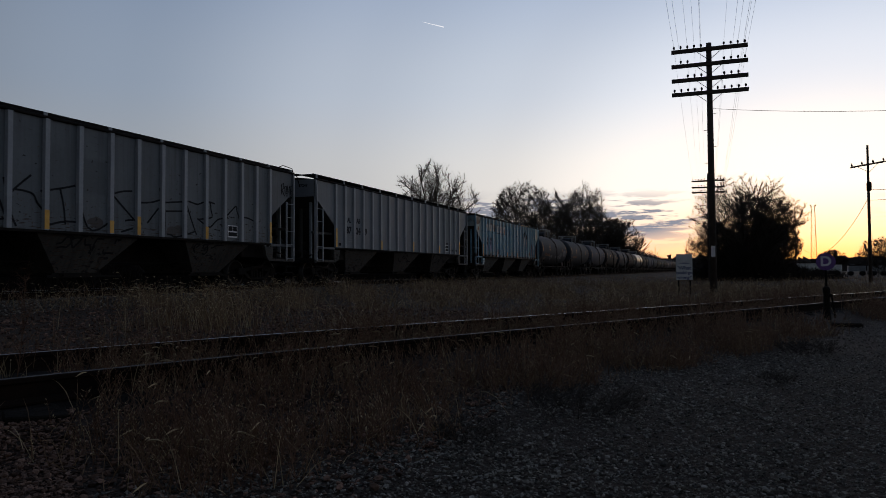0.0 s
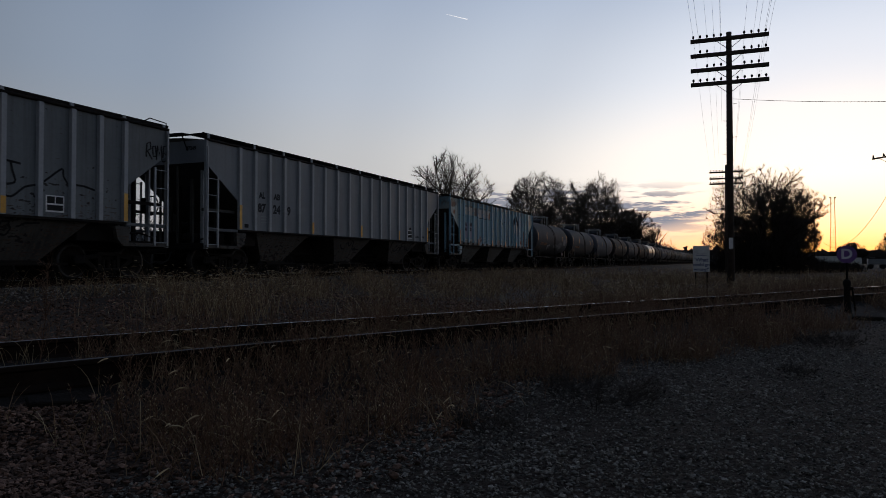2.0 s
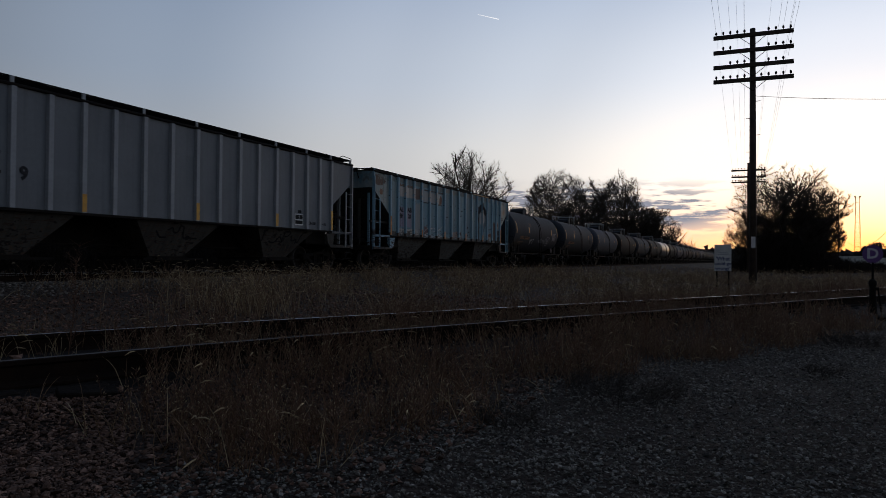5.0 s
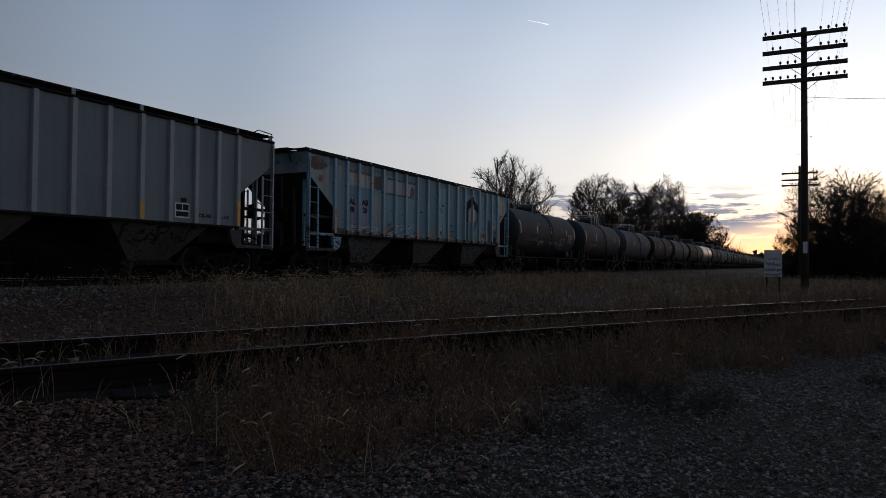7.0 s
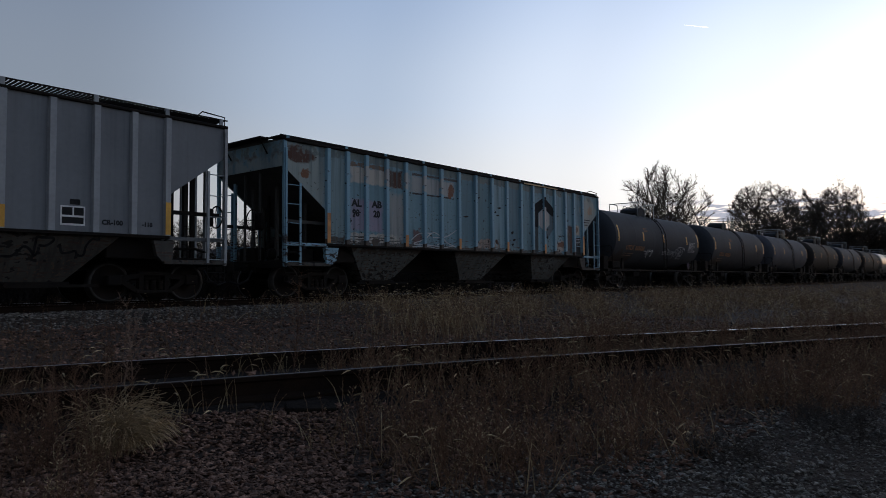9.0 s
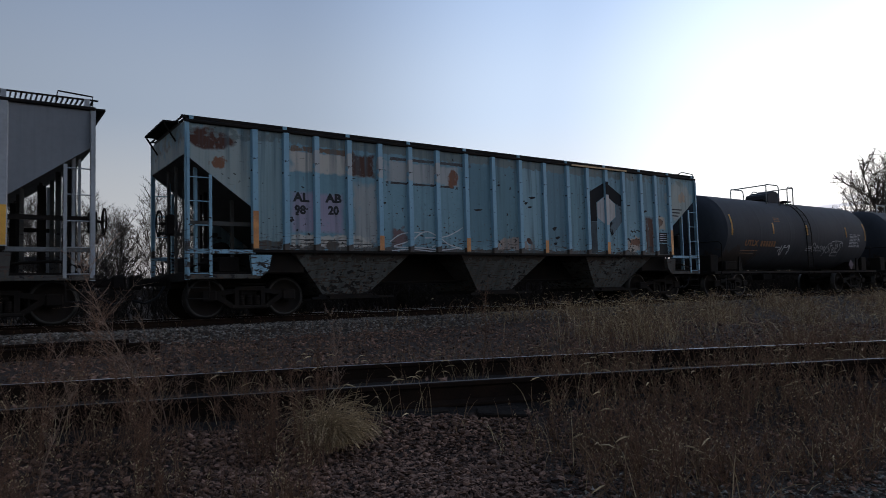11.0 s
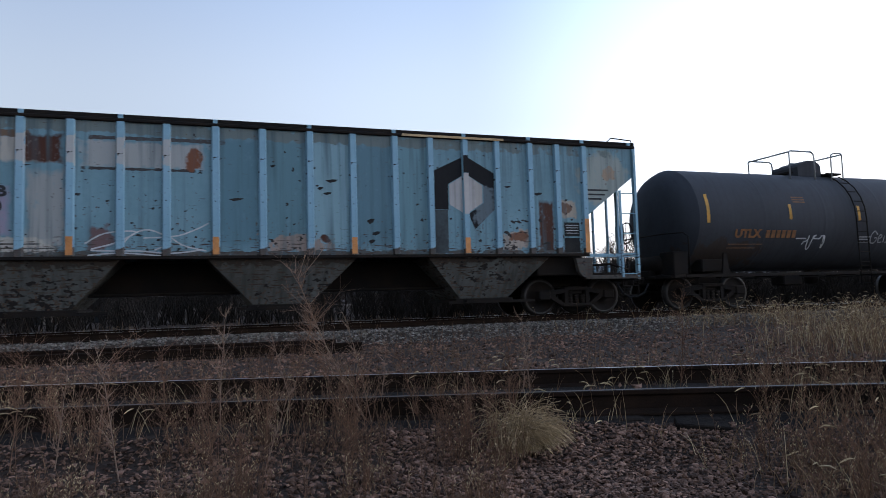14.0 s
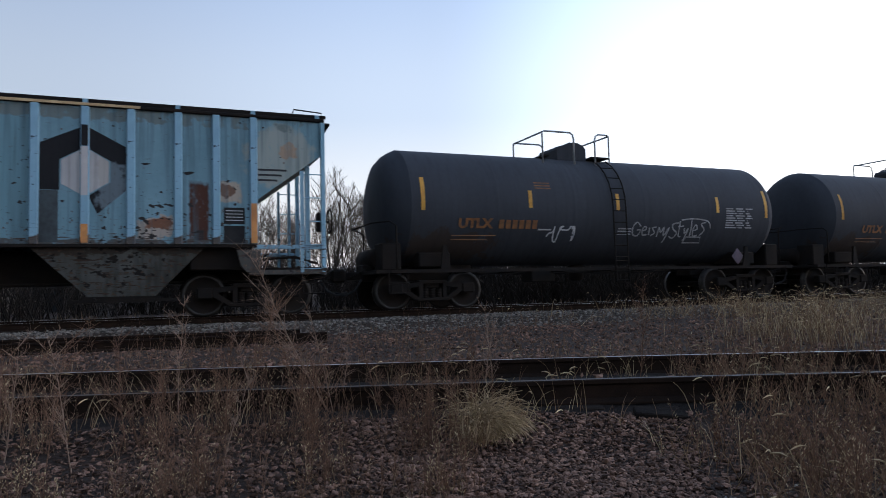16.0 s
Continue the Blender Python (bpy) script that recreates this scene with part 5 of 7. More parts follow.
def telegraph_pole(label, x, y, top, arms, arm_turn, lean=(0, 0), arm_len=2.68, pins=10, thick=0.14, bare=()):
    p = holder("telegraph_pole", label, "telegraph pole", "poles of the wire line", m=pose(x, y, 0))
    z0 = ground_z(x, y) - 0.3
    bm = rod(bmesh.new(), (0, 0, z0), (lean[0], lean[1], top), thick, 14, thick * 0.68)
    part("shaft", bm, POLE_WOOD, p, "dark weathered wooden shaft")
    c, s = math.cos(arm_turn), math.sin(arm_turn)
    ends = []
    for za in arms:
        m = pose(lean[0] * za / top - s * 0.0, lean[1] * za / top, za, 0, 0, math.degrees(arm_turn))
        bm = box(bmesh.new(), -arm_len / 2, arm_len / 2, -0.2, -0.09, -0.07, 0.07, 0.008)
        arm = part("crossarm", bm, POLE_WOOD, p)
        arm.matrix_basis = m
        for k in range(pins):
            if (len(ends) // pins, k) in bare:
                ends.append(ends[-1])
                continue
            half = arm_len / 2 - 0.1
            px = -half + (half - 0.28) * k / (pins // 2 - 1) if k < pins // 2 else 0.28 + (half - 0.28) * (k - pins // 2) / (pins // 2 - 1)
            bm = lathe(bmesh.new(), [(0.05, 0.012), (0.11, 0.012), (0.115, 0.036), (0.15, 0.042), (0.19, 0.036), (0.215, 0.02)], 8, "z", (px, -0.15, 0))
            part("insulator", bm, STEEL_DARK, arm)
            ends.append((x + m.translation.x + c * px + s * 0.15, y + m.translation.y + s * px - c * 0.15, za + 0.17))
        bm = bmesh.new()
        for sg in (-1, 1):
            rod(bm, (sg * 0.5, -0.2, -0.03), (0, -0.15, -0.42), 0.012, 5)
        br = part("arm_brace", bm, STEEL_DARK, arm)
    return p, ends


ARM_TURN = radians(-88.5)
pole_a, wires_a = telegraph_pole("tall dark telegraph pole with four crossarms and glass insulators", 27.6, -0.08, 9.55, (9.29, 8.73, 8.18, 7.65), ARM_TURN, (0.02, 0.02), bare=((0, 5), (1, 0), (1, 3), (1, 4), (1, 5), (2, 0), (2, 1), (2, 5), (2, 9)))
wires_b = telegraph_pole("distant telegraph pole with three crossarms in the same line", 64.0, 0.2, 9.4, (8.75, 8.2, 7.75), ARM_TURN, thick=0.13)[1]
bm = bmesh.new()
for k in range(9):
    a, z = (0 if k % 2 else math.pi), 1.9 + k * 0.62
    rod(bm, (0, 0.1 * math.cos(a), z), (0, 0.24 * math.cos(a), z + 0.02), 0.01, 5)
part("climbing_step", bm, STEEL_DARK, pole_a)
bm = box(bmesh.new(), -0.15, -0.144, -0.08, 0.06, 1.5, 1.9)
part("notice", bm, WHITE_PAINT, pole_a, "small pale paper notice")


def wire(name, label, p, q, sag, r=0.004, n=14):
    bm = bmesh.new()
    p, q = Vector(p), Vector(q)
    pts = [p.lerp(q, i / n) - Vector((0, 0, sag * 4 * (i / n) * (1 - i / n))) for i in range(n + 1)]
    pipe(bm, pts, r, 4)
    return tagged(part(name, bm, STEEL_DARK), label, "wire", "overhead wires")


for k, w in enumerate(wires_a):
    if k in (0, 2, 3, 4, 6, 8, 9, 11, 17, 19, 24, 28):
        wire("overhead_wire", "thin dark overhead wire strung between telegraph poles", w, (w[0] - 36, w[1] - 0.2, w[2] + 0.05), 0.3)
for k in (0, 3, 6, 9, 12, 16, 19, 24, 28):
    wire("overhead_wire", "thin dark overhead wire strung between telegraph poles", wires_a[k], wires_b[k], 0.35)
wire("overhead_cable", "single service cable running off from the telegraph pole", (27.55, -0.12, 7.05), (24.5, -7.5, 5.75), 0.12, 0.009)

for zz0, zz1 in ((3.4, 9.95), (4.9, 4.9)):
    wire("overhead_wire", "thin dark wire crossing the sky behind the train", (-24, 48, zz0), (6, 48, zz1), 0.25, 0.012)

# pole with a transformer at the edge of the yard, and a smaller one beyond
def utility_pole(label, x, y, top, arm_z, arm_len, turn, transformer):
    p = holder("utility_pole", label, "utility pole", "utility poles", m=pose(x, y, 0))
    part("shaft", rod(bmesh.new(), (0, 0, -0.4), (0, 0, top), 0.13, 12, 0.075), POLE_WOOD, p)
    bm = box(bmesh.new(), -arm_len / 2, arm_len / 2, -0.2, -0.1, -0.06, 0.06)
    arm = part("crossarm", bm, POLE_WOOD, p)
    arm.matrix_basis = pose(0, 0, arm_z, 0, -7, math.degrees(turn))
    for k in (-1, -0.35, 0.35, 1):
        part("insulator", lathe(bmesh.new(), [(0.05, 0.03), (0.12, 0.07), (0.22, 0.05), (0.3, 0.02)], 8, "z", (k * (arm_len / 2 - 0.12), -0.15, 0)), STEEL_DARK, arm)
    bm = bmesh.new()
    for sg in (-1, 1):
        rod(bm, (sg * 0.7, -0.2, -0.03), (0, -0.15, -0.6), 0.02, 5)
    part("arm_brace", bm, STEEL_DARK, arm)
    if transformer:
        tz = transformer
        part("transformer", lathe(bmesh.new(), [(tz, 0.14), (tz + 0.04, 0.17), (tz + 0.6, 0.17), (tz + 0.68, 0.08)], 14, "z", (-0.24, 0, 0)), STEEL_DARK, p, "dark drum transformer")
    return p


ux, uy = at(-10.48, 61)
utility_pole("dark wooden utility pole with crossarm and drum transformer", ux, uy, 10.4, 8.9, 2.3, radians(-90 - 12), 6.9)
vx, vy = at(-5.78, 110)
utility_pole("slim distant wooden utility pole with crossarm", vx, vy, 9.85, 9.1, 2.0, radians(-92), 0)
utility_pole("grey wooden utility pole far beyond the train", *at(93.0, 60), 9.4, 8.9, 1.6, radians(10), 0)
wire("overhead_wire", "sagging wire between two utility poles", (vx, vy, 5.3), (ux, uy, 6.4), 3.1, 0.02)
wire("overhead_wire", "sagging wire running on from the utility pole", (ux, uy, 6.2), (ux - 18, uy - 16, 6.6), 0.4, 0.02)
wire("overhead_wire", "sagging wire running on from the utility pole", (ux, uy, 7.0), (ux - 18, uy - 16, 6.2), 0.4, 0.02)


def light_mast(x, y, h):
    m = holder("light_mast", "far lattice mast with two floodlights at its top", "mast", m=pose(x, y, 0))
    bm = bmesh.new()
    legs = [(0.6, 0.6), (-0.6, 0.6), (-0.6, -0.6), (0.6, -0.6)]
    for a, b in legs:
        rod(bm, (a, b, 0), (a * 0.55, b * 0.55, h), 0.035, 4)
    k = 14
    for i in range(k):
        z0, z1 = h * i / k, h * (i + 1) / k
        for j in range(4):
            a, b = legs[j], legs[(j + 1) % 4]
            s0, s1 = 1 - 0.45 * z0 / h, 1 - 0.45 * z1 / h
            rod(bm, (a[0] * s0, a[1] * s0, z0), (b[0] * s1, b[1] * s1, z1), 0.018, 4)
            rod(bm, (a[0] * s1, a[1] * s1, z1), (b[0] * s1, b[1] * s1, z1), 0.018, 4)
    part("lattice", bm, STEEL_DARK, m)
    for s in (-1, 1):
        bm = box(bmesh.new(), -0.2, 0.2, s * 0.45 - 0.16, s * 0.45 + 0.16, h + 0.0, h + 0.3, 0.05)
        part("floodlight", bm, STEEL_DARK, m)
    return m


light_mast(*at(-6.95, 165), 14.4)

# white board on two posts, beside the telegraph pole
def notice_board(x, y, zc, w, h, turn):
    b = holder("notice_board", "white notice board with dark blue writing on posts", "sign", m=pose(x, y, 0, 0, 0, turn))
    face = part("board", box(bmesh.new(), -w / 2, w / 2, -0.015, 0.015, zc - h / 2, zc + h / 2, 0.006), WHITE_PAINT, b, "white painted board")
    ink = mat("dark_blue_ink", (0.05, 0.07, 0.2), 0.6, 0, (0.04, 0.05, 0.15), 5, 30, 0)
    for row, (txt, size) in enumerate((("'What", 0.19), ("could go", 0.165), ("wrong?'", 0.165))):
        text_mesh("lettering", txt, size, ink, b, pose(0, -0.018, zc - 0.04 - row * 0.175, 90), 0.002, bold=0.004)
    for k, ww in enumerate((0.32, 0.36)):
        part("faded_line", box(bmesh.new(), -ww / 2, ww / 2, -0.019, -0.016, zc + 0.17 - k * 0.05, zc + 0.185 - k * 0.05), ink, b)
    for s in (-1, 1):
        part("post", box(bmesh.new(), s * w * 0.35 - 0.025, s * w * 0.35 + 0.025, 0.016, 0.06, ground_z(x, y) - 0.2, zc + h / 2 - 0.05), TIE_WOOD, b)


sx, sy = at(1.95, 27.0)
notice_board(sx, sy, 1.13, 0.57, 0.95, -90 + 5)


# switch stand with a round purple target
def switch_stand(x, y):
    t = holder("switch_stand", "dark switch stand with a round purple target lettered D", "switch stand", m=pose(x, y, 0, 0, 0, -97))
    bm = lathe(bmesh.new(), [(-0.25, 0.12), (0.04, 0.12), (0.08, 0.075), (0.3, 0.06), (0.55, 0.05), (0.6, 0.065), (0.66, 0.065), (0.7, 0.03)], 12, "z")
    box(bm, -0.02, 0.1, -0.03, 0.03, 0.5, 0.56, 0.01)
    part("stand", bm, STEEL_DARK, t)
    part("shaft", rod(bmesh.new(), (0, 0, 0.6), (0, 0, 1.0), 0.02), STEEL_DARK, t)
    disc = part("target", lathe(bmesh.new(), [(-0.008, 0.16), (0.008, 0.16)], 32, "y", (0, 0, 1.15)), PURPLE, t, "round purple target disc")
    pale = mat("pale_reflective_letter", (0.72, 0.68, 0.76), 0.6, 0, (0.6, 0.56, 0.65), 6, 30, 0)
    text_mesh("lettering", "D", 0.25, pale, disc, pose(0, -0.012, 1.15, 90), 0.002, bold=0.008)
    part("hand_lever", rod(bmesh.new(), (0.08, 0, 0.55), (0.13, -0.03, 0.12), 0.016), STEEL_DARK, t)
    for s, ln in ((-0.28, 0.52), (0.3, 0.48)):
        part("head_block", box(bmesh.new(), s - ln / 2, s + ln / 2, -0.6, 0.5, -0.1, 0.07, 0.02), TIE_WOOD, t, "dark timber head block")


switch_stand(*at(-7.9, 14.6))


# far vehicles and sheds at the edge of the yard
def far_trailer(x, y, l, h, turn, label, colour):
    b = holder("trailer", label, "trailer", "parked far trailers", m=pose(x, y, ground_z(x, y), 0, 0, turn))
    part("body", box(bmesh.new(), -l / 2, l / 2, -1.2, 1.2, 0.7, 0.7 + h, 0.08), colour, b)
    part("roof_edge", box(bmesh.new(), -l / 2 - 0.03, l / 2 + 0.03, -1.23, 1.23, 0.7 + h, 0.76 + h), STEEL_DARK, b)
    for k in (-0.3, 0.2):
        part("window", box(bmesh.new(), k * l - 0.5, k * l + 0.5, -1.215, -1.2, 1.0 + h * 0.25, 0.75 + h * 0.75), BLACK_PAINT, b)
    for k in (-0.35, 0.35):
        part("wheel", lathe(bmesh.new(), [(-1.15, 0.2), (-1.12, 0.4), (1.12, 0.4), (1.15, 0.2)], 16, "y", (k * l, 0, 0.4)), BLACK_PAINT, b)


far_trailer(*at(-6.8, 150), 5.0, 1.5, 80, "small white trailer parked far off before the woods", WHITE_PAINT)
far_trailer(*at(-7.9, 150), 4.0, 1.2, 88, "small white trailer parked far off before the woods", WHITE_PAINT)
far_trailer(*at(-9.6, 130), 2.4, 0.9, 85, "pale trailer parked far off by a utility pole", GREY_PAINT)
far_trailer(*at(-10.9, 130), 2.4, 0.9, 95, "pale trailer parked far off by a utility pole", GREY_PAINT)


# low buildings beyond the line
def shed(label, x, y, w, d, h, turn, wall, roof):
    b = holder("shed", label, "building", "far sheds", m=pose(x, y, 0, 0, 0, turn))
    bm = bmesh.new()
    box(bm, -w / 2, w / 2, -d / 2, -d / 2 + 0.15, -0.2, h)
    box(bm, -w / 2, w / 2, d / 2 - 0.15, d / 2, -0.2, h)
    box(bm, -w / 2, -w / 2 + 0.15, -d / 2 + 0.15, d / 2 - 0.15, -0.2, h)
    box(bm, w / 2 - 0.15, w / 2, -d / 2 + 0.15, d / 2 - 0.15, -0.2, h)
    part("wall", bm, wall, b)
    bm = bmesh.new()
    for s in (-1, 1):
        a = [(-w / 2 - 0.3, s * (d / 2 + 0.3), h - 0.1), (w / 2 + 0.3, s * (d / 2 + 0.3), h - 0.1), (w / 2 + 0.3, 0, h + d * 0.16), (-w / 2 - 0.3, 0, h + d * 0.16)]
        lo = [bm.verts.new(v) for v in a]
        hi = [bm.verts.new((v[0], v[1], v[2] + 0.12)) for v in a]
        bm.faces.new(lo)
        bm.faces.new(hi)
        for i in range(4):
            bm.faces.new((lo[i], lo[(i + 1) % 4], hi[(i + 1) % 4], hi[i]))
    bmesh.ops.recalc_face_normals(bm, faces=bm.faces[:])
    part("roof", bm, roof, b)
    for k in (-0.3, 0.0, 0.3):
        part("door", box(bmesh.new(), k * w - 0.6, k * w + 0.6, -d / 2 - 0.03, -d / 2, 0, min(2.0, h - 0.3)), BLACK_PAINT, b)
    return b


SHED_WALL = mat("tan_shed_wall", (0.14, 0.11, 0.085), 0.8, 0, (0.1, 0.08, 0.06), 0.6, 8, 0.05)
SHED_ROOF = mat("grey_metal_roof", (0.1, 0.1, 0.105), 0.7, 0.1, (0.07, 0.07, 0.07), 0.5, 6, 0.05)
shed("low tan shed with grey metal roof beyond the line", *at(101, 62), 14, 8, 2.6, 8, SHED_WALL, SHED_ROOF)
shed("small gabled house with dark roof beyond the line", *at(86.0, 72), 12, 9, 3.0, -88, SHED_WALL, SHED_ROOF)
shed("low dark shed beyond the line", *at(70, 66), 16, 8, 1.9, -6, SHED_WALL, SHED_ROOF)
shed("long low shed with pale roof beyond the line", *at(52, 74), 26, 9, 2.5, 4, SHED_WALL, SHED_ROOF)

# ---- stones ----
ICO = [(0, 0, 1), (0.894, 0, 0.447), (0.276, 0.851, 0.447), (-0.724, 0.526, 0.447), (-0.724, -0.526, 0.447), (0.276, -0.851, 0.447),
       (0.724, 0.526, -0.447), (-0.276, 0.851, -0.447), (-0.894, 0, -0.447), (-0.276, -0.851, -0.447), (0.724, -0.526, -0.447), (0, 0, -1)]
ICO_F = [(0, 1, 2), (0, 2, 3), (0, 3, 4), (0, 4, 5), (0, 5, 1), (1, 6, 2), (2, 7, 3), (3, 8, 4), (4, 9, 5), (5, 10, 1),
         (6, 7, 2), (7, 8, 3), (8, 9, 4), (9, 10, 5), (10, 6, 1), (11, 7, 6), (11, 8, 7), (11, 9, 8), (11, 10, 9), (11, 6, 10)]


def stone_field(name, label, spots, size, material, seed, octa=False, parent=None):
    """Many loose stones in one mesh, each with its own facets, turn and size."""
    rs = np.random.RandomState(seed)
    base = np.array([(1, 0, 0), (-1, 0, 0), (0, 1, 0), (0, -1, 0), (0, 0, 1), (0, 0, -1)], float) if octa else np.array(ICO)
    fc = np.array([(0, 2, 4), (2, 1, 4), (1, 3, 4), (3, 0, 4), (2, 0, 5), (1, 2, 5), (3, 1, 5), (0, 3, 5)]) if octa else np.array(ICO_F)
    k, n = len(base), len(spots)
    spots = np.array(spots)
    v = base[None] * (1 + rs.uniform(-0.4, 0.4, (n, k, 1)))
    v *= rs.uniform(0.45, 1.35, (n, 1, 3))
    q = rs.normal(size=(n, 4))
    q /= np.linalg.norm(q, axis=1)[:, None]
    w, x, y, z = q.T
    rot = np.stack([1 - 2 * (y * y + z * z), 2 * (x * y - z * w), 2 * (x * z + y * w), 2 * (x * y + z * w), 1 - 2 * (x * x + z * z), 2 * (y * z - x * w),
                    2 * (x * z - y * w), 2 * (y * z + x * w), 1 - 2 * (x * x + y * y)], 1).reshape(n, 3, 3)
    v = np.einsum("nij,nkj->nki", rot, v) * (size * rs.uniform(0.55, 1.35, n))[:, None, None]
    v[:, :, 2] *= 0.62
    v += spots[:, None, :]
    me = bpy.data.meshes.new(name)
    f = (fc[None] + (np.arange(n) * k)[:, None, None]).reshape(-1, 3)
    me.from_pydata(v.reshape(-1, 3).tolist(), [], f.tolist())
    me.materials.append(material)
    ob = new(name, me)
    if parent:
        ob.parent = parent
        return tagged(ob, kind="stuff")
    return tagged(ob, label, "gravel", kind="stuff")


def scatter(n, x0, x1, y0, y1, keep, seed, lift=0.0):
    rng = random.Random(seed)
    out = []
    while len(out) < n:
        x, y = rng.uniform(x0, x1), rng.uniform(y0, y1)
        if rng.random() < keep(x, y):
            out.append((x, y, ground_z(x, y) + rng.uniform(0, 0.02) + lift))
    return out


def grass_edge(x):
    """The camera-side border of the weeds, by x."""
    return float(np.interp(x, (1.2, 2.1, 3.2, 5.5, 7.9, 10.1, 12.1, 20, 40), (2.7, 2.45, 1.65, 1.25, 0.1, -1.0, -1.8, -5.2, -14)))


PINK_STONE = vary(mat("purplish_ballast_stone", (0.195, 0.114, 0.082), 0.9, 0, (0.082, 0.047, 0.034), 14, 90, 0.4, 0.2), 0.8)
GREY_STONE = vary(mat("grey_ballast_stone", (0.19, 0.17, 0.15), 0.9, 0, (0.09, 0.08, 0.07), 14, 90, 0.4, 0.2), 0.75)
# darker copy of the ballast colour, putting shade under the train
SHADED_STONE = vary(mat("shaded_ballast_stone", (0.075, 0.066, 0.058), 0.9, 0, (0.04, 0.034, 0.03), 14, 90, 0.4, 0.3), 0.5)
FINE_STONE = vary(mat("fine_grey_gravel", (0.2, 0.18, 0.155), 0.85, 0, (0.1, 0.087, 0.073), 14, 90, 0.3, 0.4), 0.8)


def coarse(x, y):
    d = near_dist(x, y)
    if d > -0.98 + 0.12 * noise.noise(Vector((x * 1.5, y * 1.5, 6))):
        return 0
    right = 2.1 + (y - 2.6) * 0.83
    inside = 1.0 if x < right + 0.25 else 0.3 if y > grass_edge(x) else 0.35
    return inside


gravel = holder("gravel_bed", "loose purplish ballast stones spilled beside the siding", "gravel", kind="structure")
stone_field("loose_stones", "", scatter(15000, -4.5, 6.0, 1.4, 6.6, coarse, 41), 0.0165, PINK_STONE, 1, False, gravel)
stone_field("small_stones", "", scatter(26000, -4.5, 6.0, 1.4, 6.6, coarse, 42), 0.0125, PINK_STONE, 6, True, gravel)
stone_field("small_stones", "", scatter(9000, 1.0, 4.6, 2.1, 4.5, coarse, 48), 0.015, PINK_STONE, 7, True, gravel)
rs = random.Random(77)
stone_kinds = []
for k in range(6):
    bm = bmesh.new()
    vs = [bm.verts.new((c[0] * rs.uniform(0.7, 1.25), c[1] * rs.uniform(0.6, 1.1), c[2] * rs.uniform(0.5, 0.85))) for c in ICO]
    for f in ICO_F:
        bm.faces.new([vs[i] for i in f])
    me = bpy.data.meshes.new("stone")
    bm.to_mesh(me)
    bm.free()
    me.materials.append(PINK_STONE)
    stone_kinds.append(me)
for i, (x, y, z) in enumerate(scatter(290, 0.2, 3.0, 2.5, 4.2, coarse, 43, 0.012)):
    s = rs.uniform(0.013, 0.023)
    shared("stone", stone_kinds[i % 6], gravel, pose(x, y, z, rs.uniform(-40, 40), rs.uniform(-40, 40), rs.uniform(0, 360)) @ Matrix.Diagonal((s, s, s, 1)))

stone_field("fine_gravel", "fine dark grey gravel of the yard road", scatter(26000, 1.6, 16, -6.5, 2.6, lambda x, y: (0.5 + 0.5 * noise.noise(Vector((x, y, 9)))) * (1.0 if y < grass_edge(x) + 0.3 else 0.12) * min(1, 6 / (x + 0.5)), 44), 0.0135, FINE_STONE, 2, True)
stone_field("fine_gravel", "fine dark grey gravel of the yard road", scatter(34000, 1.8, 9, -3.2, 2.4, lambda x, y: (1.0 if y < grass_edge(x) + 0.2 else 0.1) * min(1, 4 / (x + 0.5)), 49), 0.0095, FINE_STONE, 8, True)
stone_field("yard_gravel", "coarse dark gravel underfoot beside the yard road", scatter(9500, -4.5, 1.75, -4.5, 1.5, lambda x, y: 1, 50), 0.0165, PINK_STONE, 9, True)
stone_field("main_ballast", "pale grey crushed stone ballast of the main track", scatter(15000, -9, 30, 12.6, 15.5, lambda x, y: min(1, 0.35 + max(0, y - 12.6) * 0.35) * (1 if x < 14 else 0.5), 45), 0.034, GREY_STONE, 3, True)
stone_field("track_ballast", "reddish crushed stone between the tracks", scatter(15000, -9, 16, 4.0, 13.0, lambda x, y: (1.0 if near_dist(x, y) > 1.0 else 0.12 if near_dist(x, y) > -0.8 else 0) * (0.9 if y < 11 or x < 8 else 0.5), 46), 0.03, PINK_STONE, 4, True)
stone_field("main_ballast", "crushed stone coloured darker for the shade under the train", scatter(7000, -9, 26, 15.5, 18.6, lambda x, y: 1, 47), 0.034, SHADED_STONE, 5, True)

# ---- grass and weeds ----


def blade(st, rng, x, y, h, r, lean, head=0.0, heads=None):
    a = rng.uniform(0, 6.283)
    p = Vector((x, y, ground_z(x, y) - 0.02))
    l = rng.uniform(0.1, 1) * lean
    d = Vector((math.cos(a) * l, math.sin(a) * l, 1)).normalized()
    q = p + d * h * 0.55
    st.add(p, q, r, r * 0.8)
    d2 = (d + Vector((math.cos(a), math.sin(a), -0.2)) * l * rng.uniform(0.3, 1.2)).normalized()
    u = q + d2 * h * 0.25
    st.add(q, u, r * 0.8, r * 0.6)
    d2 = (d2 + Vector((math.cos(a + 0.4), math.sin(a + 0.4), -0.45)) * l * rng.uniform(0.3, 1.1)).normalized()
    t = u + d2 * h * 0.22
    st.tip(u, t, r * 0.6)
    if head and rng.random() < head:
        k = heads if heads is not None else st
        u = t
        for i in range(3):
            d2 = (d2 + Vector((math.cos(a) * 0.55, math.sin(a) * 0.55, -0.42))).normalized()
            w = u + d2 * 0.03
            k.add(u, w, 0.0048 if i else 0.002, 0.0048 if i < 2 else 0.001)
            u = w


